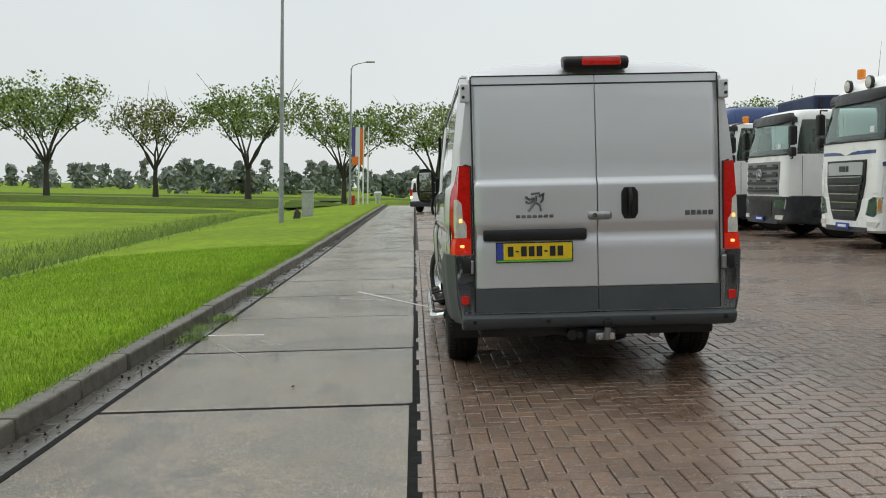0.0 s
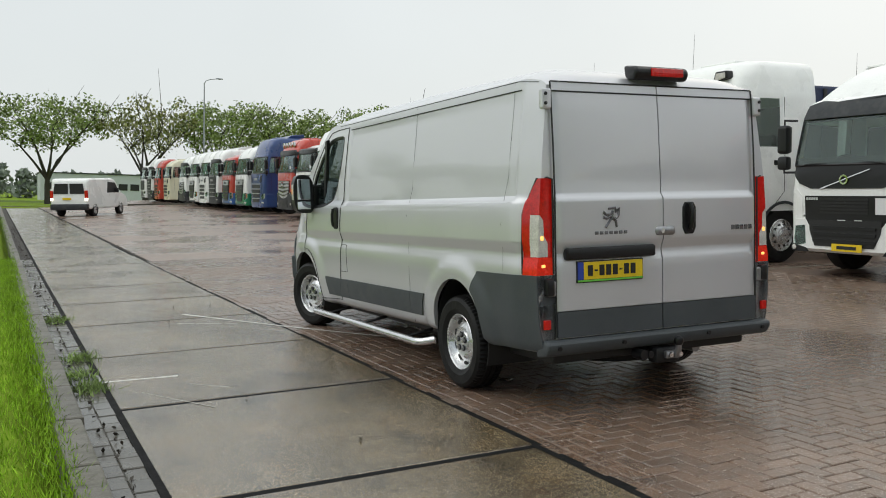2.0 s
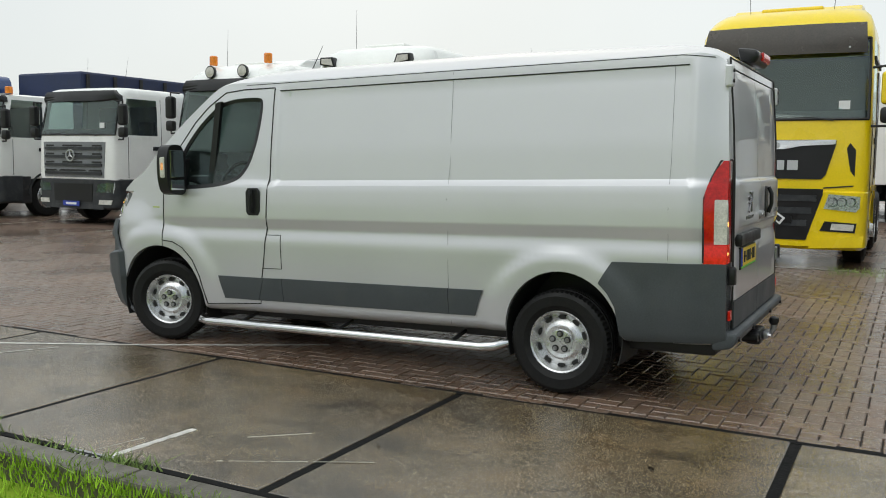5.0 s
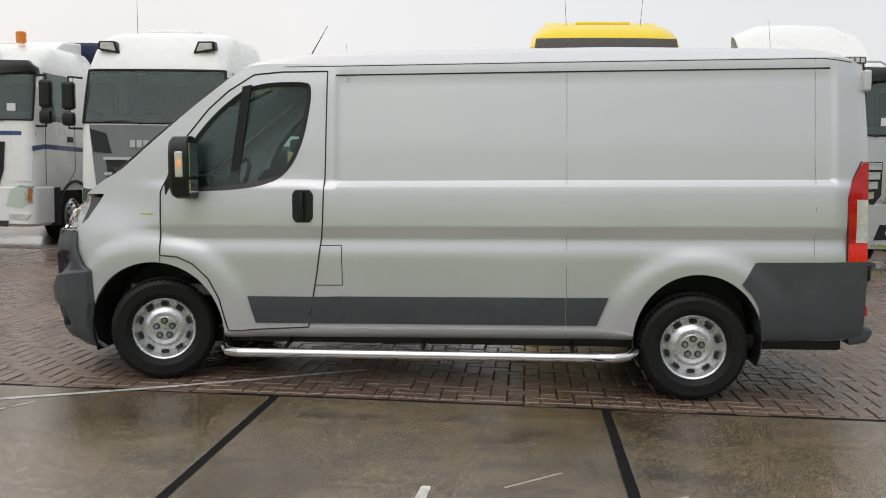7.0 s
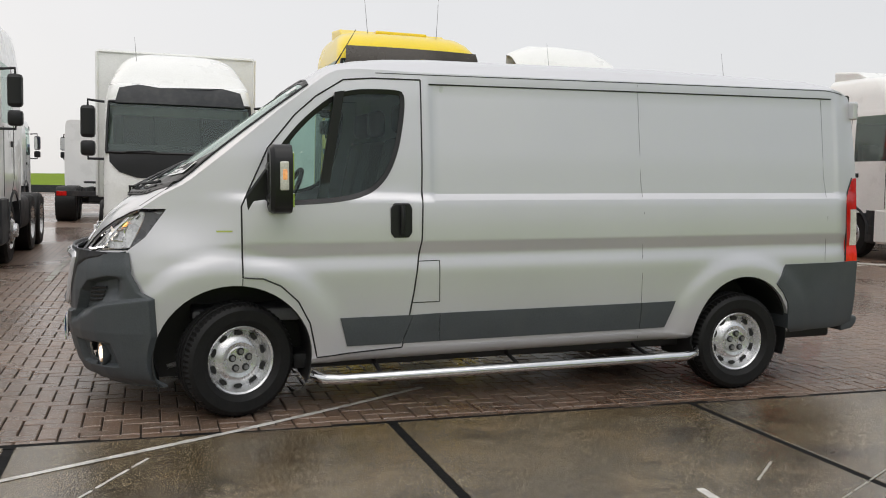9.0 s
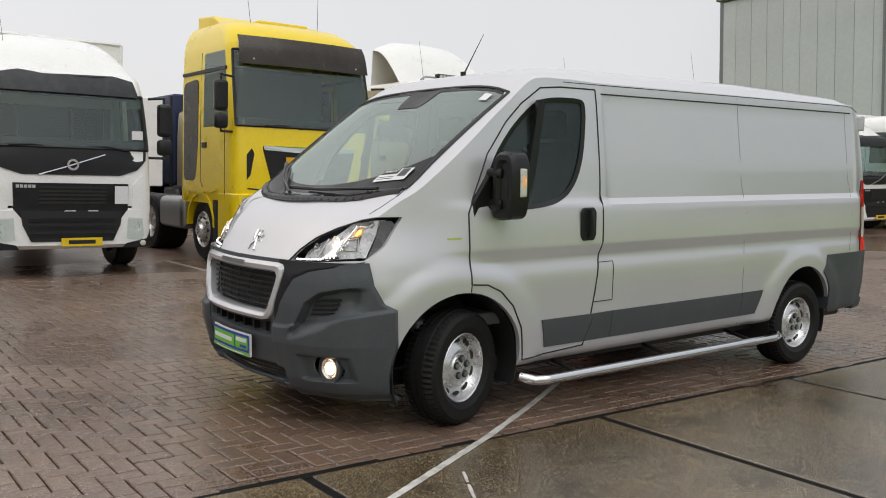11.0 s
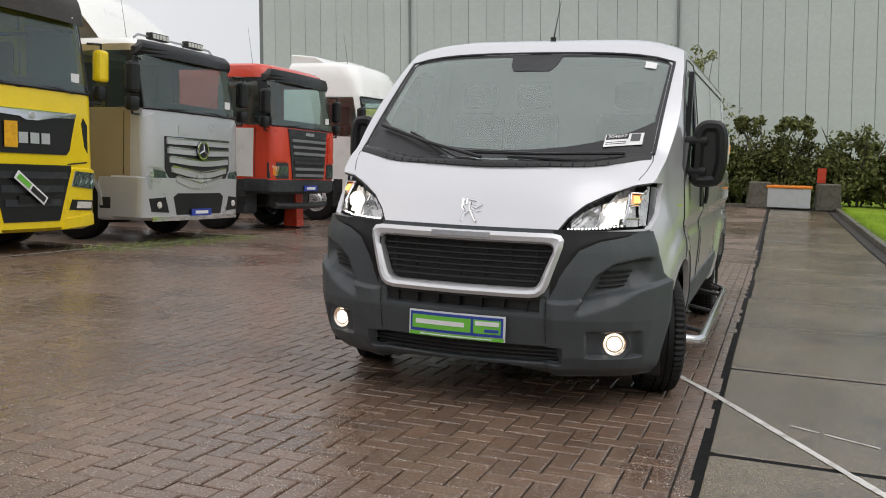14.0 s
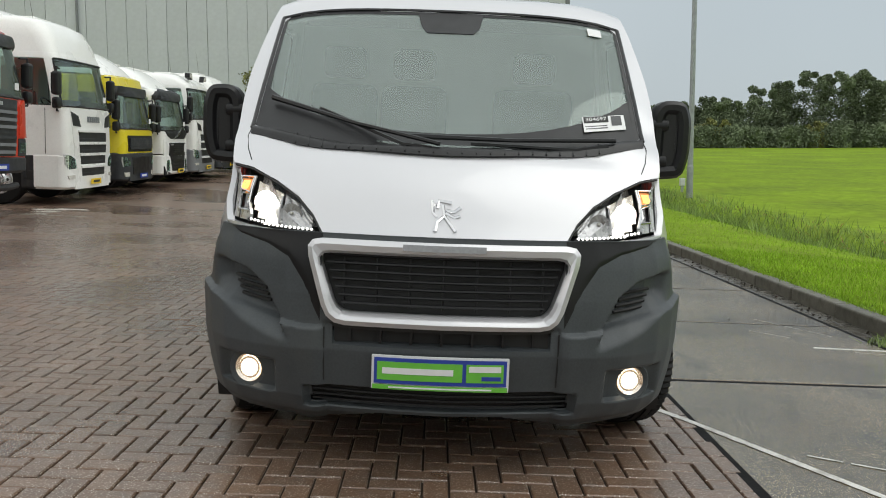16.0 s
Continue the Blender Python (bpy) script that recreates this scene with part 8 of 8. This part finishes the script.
lamp_post(-6.94, 31.0, 11.0, False)
lamp_post(-6.55, 66.0, 11.2, True)
lamp_post(15.5, 88.0, 12.0, True)
lamp_post(-8.75, -23.0, 11.5, False)
meter = thing("junction_box", upright(-8.46, -22.9, .12), "small grey junction box on a post", "box")
part("post", bx(-.04, .04, -.04, .04, 0, .32), galv, meter)
part("case", bx(-.09, .09, -.07, .07, .22, .48, .015), pale_trim, meter)
flag_white = mat("flag_pole_white", (0.75, 0.75, 0.74), 0.4, 0, 0.05)
flag_orange = mat("flag_orange", (0.80, 0.20, 0.03), 0.7, 0, 0.08)
flag_purple = mat("flag_purple", (0.10, 0.09, 0.30), 0.7, 0, 0.08)
for k, (x, y) in enumerate(((-5.75, 64.5), (-5.5, 66.3), (-5.2, 68.0))):
    F = thing("flag_pole", upright(x, y, -.1), "white flag pole with a hanging banner", "flag pole", "flag poles")
    part("pole", tube([(0, 0, 0), (0, 0, 3), (0, 0, 6.6)], [.07, .06, .04], 10), flag_white, F)
    if k < 2:
        cl = [[Vector((-.02 - .55 * u, .04 * math.sin(3 * u + z), z)) for u in (0, .25, .5, .75, 1)] for z in (3.35, 4.0, 4.7, 5.5, 6.35)]
        ban = part("banner", thick(grid_mesh(cl), .006), flag_white if k == 0 else flag_orange, F, "banner in white, purple and orange")
        part("band", thick(grid_mesh([[p + Vector((0, -.012, 0)) for p in r_] for r_ in cl[:2]]), .004), flag_orange, ban)
        part("band", thick(grid_mesh([[p + Vector((0, -.012, 0)) for p in r_[2:5]] for r_ in cl[1:5]]), .004), flag_purple if k == 0 else flag_white, ban)
cab_m = mat("cabinet_grey", (0.42, 0.43, 0.42), 0.6, 0, 0.12, 3, 30, dirt=((0.25, 0.25, 0.22), 0.5))
C = thing("utility_cabinet", upright(-6.65, 38.0, .0), "grey weathered utility cabinet on the lawn", "cabinet")
part("body", bx(-.28, .28, -.17, .17, .0, 1.28, .015), cab_m, C)
part("lid", bx(-.33, .33, -.22, .22, 1.28, 1.36, .02), cab_m, C)
part("door", bx(-.24, .24, -.186, -.17, .12, 1.2, .005), cab_m, C)
for k, (x, y) in enumerate(((-7.0, 35.8), (-6.8, 35.4))):
    st_ = thing("stump", upright(x, y, -.05), "rusty brown post stump on the lawn", "post")
    part("post", tube([(0, 0, -.1), (.05, 0, .35), (.12 - .2 * k, .04, .55)], [.11, .09, .05], 7), bark, st_)
H_ = thing("hydrant", upright(-6.3, 66.3, 0), "red hydrant post beside the lamp", "hydrant")
part("post", lathe([(0, .14), (.6, .14), (.66, .17), (.8, .15), (.88, .06)], 12, "z"), red, H_)
for x in (-4.3, -4.05):
    b = thing("bollard", upright(x, 64.0, 0), "pale round-topped bollard at the lot's end", "bollard")
    part("post", lathe([(0, .08), (.6, .08), (.95, .22), (1.1, .10)], 10, "z"), pale_trim, b)

# small white delivery van driving lamps on, far down the strip
sv = thing("small_van", on_lot(-.65, 41.6, 0, -30), "small white delivery van with lit tail lamps", "van")
prof = [(0, .35), (-.02, .7), (.02, 1.1), (.12, 1.78), (.3, 1.88), (2.9, 1.90), (3.3, 1.80), (3.95, 1.20), (4.6, 1.0), (4.85, .75), (4.88, .38)]
part("body", prism(prof, "x", -.93, .93, bev=.09), white, sv)
part("rear_window", prism([(-.78, 1.12), (-.05, 1.12), (-.05, 1.62), (-.70, 1.62)], "y", .0, .05), ink, sv)
part("rear_window", prism([(.05, 1.12), (.78, 1.12), (.70, 1.62), (.05, 1.62)], "y", .0, .05), ink, sv)
part("bumper", bx(-.94, .94, -.06, .2, .32, .62, .04), dark_grey, sv)
part("number_plate", bx(-.30, .12, -.05, -.02, .82, .93), yellow_plate, sv)
for s in (-1, 1):
    part("tail_lamp", bx(*sorted((s * .80, s * .94)), -.03, .10, .90, 1.28, .02), red_lens, sv)
    part("lit_lamp", bx(*sorted((s * .80, s * .93)), -.035, .10, .78, .92, .02), lit_fog, sv)
    part("side_window", prism([(2.25, 1.15), (3.75, 1.15), (3.25, 1.66), (2.35, 1.70)], "x", *sorted((s * .92, s * .935))), ink, sv)
    for y in (.85, 3.9):
        part("wheel", lathe([(-.1, .2), (-.1, .31), (.1, .31), (.1, .2)], 20, "x", (s * .83, y, .31)), rubber, sv)
        part("rim", cyl(.19, s * .10, s * .105, "x", (s * .83, y, .31), 16), rim_paint, sv)
    part("door_mirror", bx(*sorted((s * .95, s * 1.12)), 3.2, 3.32, 1.15, 1.38, .04), black, sv)

# far buildings on the horizon
for x, y, w_, h_, m_, lab in ((15.5, 205, 21, 6.2, clad, "pale distant warehouse with a window band"), (44, 210, 18, 4.2, mid_grey, "low grey distant shed")):
    B_ = thing("warehouse", pose(x, y, .4), lab, "building")
    part("wall", bx(-w_ / 2, w_ / 2, 0, 14, -2, h_), m_, B_)
    part("roof", bx(-w_ / 2 - .2, w_ / 2 + .2, -.2, 14.2, h_, h_ + .25), dark_grey, B_)
    for k in range(int(w_ / 2.6)):
        part("window", bx(-w_ / 2 + 1.0 + 2.5 * k, -w_ / 2 + 2.9 + 2.5 * k, -.08, .02, h_ * .45, h_ * .68), ink, B_)

# end of the strip: container and concrete blocks, kerb
skip = thing("skip_container", on_lot(-1.9, -27.2, 0, 0), "pale ribbed container with an orange rim", "container")
part("body", bx(-.75, .75, -.6, .6, .05, .78, .02), pale_trim, skip)
for k in range(9):
    part("rib", bx(-.70 + .17 * k, -.65 + .17 * k, .6, .64, .08, .74), pale_trim, skip)
part("rim", bx(-.80, .80, -.65, .66, .78, .88, .02), amber, skip)
for x in (-3.25, -.85):
    cb = thing("concrete_block", on_lot(x, -27.0, 0, 4), "rough concrete block at the strip's end", "block")
    part("block", prism([(-.45, 0), (.45, 0), (.38, .98), (-.38, .98)], "y", -.4, .4, bev=.04), kerb_mat, cb)
part("reflector", bx(-.15, .15, -.02, .02, 1.0, 1.55), red, thing("sign_board", on_lot(-3.0, -27.3), "small red board on the block", "sign"))
end_kerb = thing("kerb_end", Matrix(), "concrete kerb closing the lot before the hedge", "kerb", kind="structure")
for k in range(40):
    o = km.copy()
    scene.collection.objects.link(o)
    o.parent = end_kerb
    o.matrix_world = on_lot(-3.0 + k, -27.08, 0, 90)
for k in range(64):
    o = km.copy()
    scene.collection.objects.link(o)
    o.parent = end_kerb
    o.matrix_world = on_lot(-3.0 + k, 63.1, 0, 90)

# red jack under the red truck
J = thing("jack_stand", on_lot(8.0, -7.6), "red workshop jack stand under a truck", "jack")
part("column", prism([(-.17, 0), (.17, 0), (.12, .78), (-.12, .78)], "y", -.14, .14, bev=.02), orange, J)
part("foot", bx(-.28, .28, -.22, .22, 0, .04, .01), black, J)

# ---------- painted lines, drain, litter ----------
line_m = mat("worn_white_line", (0.62, 0.61, 0.57), 0.45, 0, 0.15, 6, 60, dirt=((0.25, 0.23, 0.19), 0.75))
faint_m = mat("faded_white_line", (0.36, 0.35, 0.30), 0.4, 0, 0.2, 8, 60, dirt=((0.21, 0.19, 0.15), 0.9))


def stripe(points, w_, m_, label, lift=.0028):
    broken = .08 if w_ < .02 else .0 if m_ is line_m else .15
    pts = []
    for (x0, y0), (x1, y1) in zip(points, points[1:]):
        n_ = max(2, int(math.hypot(x1 - x0, y1 - y0) / .03))
        pts += [(x0 + (x1 - x0) * k / n_, y0 + (y1 - y0) * k / n_) for k in range(n_)]
    pts.append(points[-1])
    rows = []
    for i, (x, y) in enumerate(pts):
        xa, ya = pts[max(0, i - 1)]
        xb, yb = pts[min(len(pts) - 1, i + 1)]
        d = math.hypot(xb - xa, yb - ya)
        nx, ny = -(yb - ya) / d, (xb - xa) / d
        ww = w_ * (.80 + .35 * rng.random())
        rows.append([lot_point(x + nx * ww * s_, y + ny * ww * s_, lift) for s_ in (-.5, .5)])
    bm = grid_mesh(rows)
    bmesh.ops.delete(bm, geom=[f for f in bm.faces if rng.random() < broken], context="FACES")
    return tagged(part("line_marking", thick(bm, .0008), m_, smooth=0), label, "line marking", "lot line markings", "structure")


stripe([(-2.02, 5.0), (-1.82, 4.62), (-1.22, 3.46), (-.85, 2.82), (-.45, 2.17)], .042, line_m, "worn white parking line crossing the strip")
stripe([(-2.20, 4.28), (-1.88, 4.10), (-1.62, 3.95)], .016, line_m, "faded white line on the concrete")
stripe([(-3.25, 1.52), (-2.70, 1.48)], .045, line_m, "short worn white mark on the concrete")
stripe([(-3.20, 1.66), (-2.95, 1.60)], .010, faint_m, "faint scuffed white line")
stripe([(-2.67, 1.13), (-2.44, .87)], .012, faint_m, "faint white paint streak")
stripe([(-3.04, 1.01), (-2.67, .32)], .010, faint_m, "thin faded white streak")
for y in (15.9, 12.7, 8.9, 5.2, 1.65, -1.6, -4.8, -8.0, -11.3):
    stripe([(6.3, y), (7.6, y), (9.2, y)], .09, faint_m, "worn white parking bay line", .006)
stripe([(7.45, 1.4), (7.55, -1.3)], .08, faint_m, "worn white line before the trucks", .006)
stripe([(7.35, -1.9), (7.6, -4.4)], .07, faint_m, "worn white line before the trucks", .006)
# spilt white paint before the red truck, moss where the truck wheels keep the joints undisturbed
for x_, y_, a_, b_, turn_ in ((7.45, -9.25, .34, .15, 20), (7.05, -9.45, .30, .10, -10), (7.30, -8.75, .22, .09, 35), (7.62, -8.20, .16, .07, 5), (7.20, -8.25, .13, .06, -25)):
    spill = [(a_ * (1 + .28 * math.sin(3 * q + x_ * 9) + .16 * math.sin(7 * q + y_)) * math.cos(q), b_ * (1 + .30 * math.sin(4 * q + y_ * 5)) * math.sin(q)) for q in [2 * math.pi * i / 28 for i in range(28)]]
    P_ = thing("paint_spill", on_lot(x_, y_, 0, turn_), "dried white paint spilt on the pavers", "paint spill", "paint spills")
    part("paint", prism(spill, "z", .001, .006), line_m, P_)
moss = [lot_point(7.35 + .22 * rng.normal() + .25 * math.sin(k * .7), y_, .002) for k, y_ in enumerate(np.linspace(-.9, -4.9, 1500))]
tagged(mesh_thing("moss", blades(moss, .012, .045, .006, .7), rough_mat), "low green moss and weeds in the joints before the trucks", "weeds", kind="stuff")
dr = thing("drain_grate", on_lot(-3.385, 1.62, .003, 0), "cast iron gutter drain grate", "drain")
part("frame", merge(bx(-.125, -.105, -.17, .17, -.02, .006), bx(.105, .125, -.17, .17, -.02, .006), bx(-.125, .125, -.17, -.15, -.02, .006), bx(-.125, .125, .15, .17, -.02, .006)), steel, dr)
for k in range(7):
    b_ = bx(-.10, .10, -.008, .008, -.012, .004)
    b_.transform(Matrix.Translation((0, -.125 + .042 * k, 0)) @ Matrix.Rotation(.5, 4, "Z"))
    part("grate_bar", b_, steel, dr)
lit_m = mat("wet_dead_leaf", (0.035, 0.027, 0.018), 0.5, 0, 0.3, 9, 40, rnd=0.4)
pts_c, cl_ = [], []
for k in range(300):
    y = -8 + 40 * rng.random()
    x = -3.30 - .16 * rng.random() if rng.random() < .93 else -3.24 + 1.9 * rng.random()
    cl_.append(tuple(lot_point(x, y, .008)))
tagged(mesh_thing("litter", leaves(cl_, [.012] * len(cl_), 3, .014), lit_m), "dark wet leaves and crumbs in the gutter", "litter", kind="stuff")


# darker crop strips across the meadow
crop = mat("meadow_crop", (0.075, 0.120, 0.024), 0.9, 0, 0.35, 0.5, 6.0, bump=0.03, spec=0.05, dirt=((0.14, 0.12, 0.05), 0.7))
for y0, y1, x0, x1, label in ((66, 80, -160, -14, "dark green crop strip across the meadow"), (84, 96, -170, -9, "dark rough grass strip below the roadside trees"), (122, 180, -260, 120, "dull olive field beyond the trees")):
    fx, fy = steps((x0, x1, 24)), steps((y0, y1, 8))
    bm = grid_mesh([[(x, y + .8 * math.sin(x * .11), ground_z(x, y + .8 * math.sin(x * .11)) + .03 + .05 * math.sin(math.pi * (y - y0) / (y1 - y0))) for x in fx] for y in fy])
    tagged(part("field_strip", thick(bm, .02), crop, smooth=3), label, "field", "meadow strips", "structure")
# ---------- pavers: gutter rows, edge row and herringbone field ----------
gutter = thing("gutter", Matrix(), "wet grey gutter pavers along the kerb", "gutter", kind="structure")
gm = part("paver", bx(-.060, .060, -.100, .100, -.06, 0, .006, 1), gutter_mat, gutter)
k = 0
y = -7.5
while y < 15:
    for x in (-3.335, -3.455):
        o = gm if k == 0 else gm.copy()
        if k:
            scene.collection.objects.link(o)
        o.matrix_world = on_lot(x, y + (.1 if x < -3.4 else 0), random.uniform(-.010, -.003), random.uniform(-1, 1))
        k += 1
    y += .207
U = .105
course = thing("paving", Matrix(), "red-brown brick pavers laid in herringbone", "paving", kind="structure")


def paver_block(lx, ly, gap=.0042, h=.05, ch=.005):
    a, b = lx / 2 - gap, ly / 2 - gap
    return [(-a, -b, -h), (a, -b, -h), (a, b, -h), (-a, b, -h), (-a, -b, -ch), (a, -b, -ch), (a, b, -ch), (-a, b, -ch), (-a + ch, -b + ch, 0), (a - ch, -b + ch, 0), (a - ch, b - ch, 0), (-a + ch, b - ch, 0)]


FACES = [(0, 1, 5, 4), (1, 2, 6, 5), (2, 3, 7, 6), (3, 0, 4, 7), (4, 5, 9, 8), (5, 6, 10, 9), (6, 7, 11, 10), (7, 4, 8, 11), (8, 9, 10, 11)]
single = {}
for name, lx, ly in (("h", 2 * U, U), ("v", U, 2 * U)):
    me = bpy.data.meshes.new("paver")
    me.from_pydata(paver_block(lx, ly), [], FACES)
    me.materials.append(brick_mat)
    single[name] = me
verts, faces = [], []
NX, NY = int(round((BX1 - BX0) / U)), int(round((BY1 - BY0) / U))
count = 0
for i in range(-1, NX):
    for j in range(-1, NY):
        c = (i - j) % 4
        if c == 0:
            lx, ly = 2 * U, U
        elif c == 3:
            lx, ly = U, 2 * U
        else:
            continue
        x, y = BX0 + i * U + lx / 2, BY0 + j * U + ly / 2
        if i == -1 and c == 0 and 0 <= j < NY:
            lx, x = U, BX0 + U / 2
        if x - lx / 2 < BX0 - .01 or x + lx / 2 > BX1 + .11 or y + ly / 2 > BY1 + .11 or y - ly / 2 < BY0 - .11:
            continue
        dz, tilt_x, tilt_y = random.uniform(-.003, .0015), random.uniform(-.006, .006), random.uniform(-.006, .006)
        if -1.0 < x < 1.35 and 5.1 < y < 7.55 and count < 300:
            o = new("paver", single["h" if c == 0 else "v"])
            o.parent = course
            o.matrix_world = on_lot(x, y, dz) @ pose(0, 0, 0, math.degrees(tilt_x), math.degrees(tilt_y), 0)
            count += 1
            continue
        b0 = len(verts)
        for vx, vy, vz in paver_block(lx, ly):
            verts.append(tuple(lot_point(x + vx, y + vy, vz + dz + vx * tilt_y + vy * tilt_x)))
        faces += [tuple(b0 + q for q in f) for f in FACES]
# one straight course of pavers along the strip
y = BY0
while y < BY1:
    b0 = len(verts)
    dz = random.uniform(-.004, .0)
    for vx, vy, vz in paver_block(.088, .21):
        verts.append(tuple(lot_point(BX0 - .045 + vx, y + .105 + vy, vz + dz)))
    faces += [tuple(b0 + q for q in f) for f in FACES]
    y += .21
me = bpy.data.meshes.new("pavers")
me.from_pydata(verts, [], faces)
me.materials.append(brick_mat)
rest = new("pavers", me)
rest.parent = course
rest["kind"] = "stuff"
rest["label"] = "red-brown brick pavers laid in herringbone"
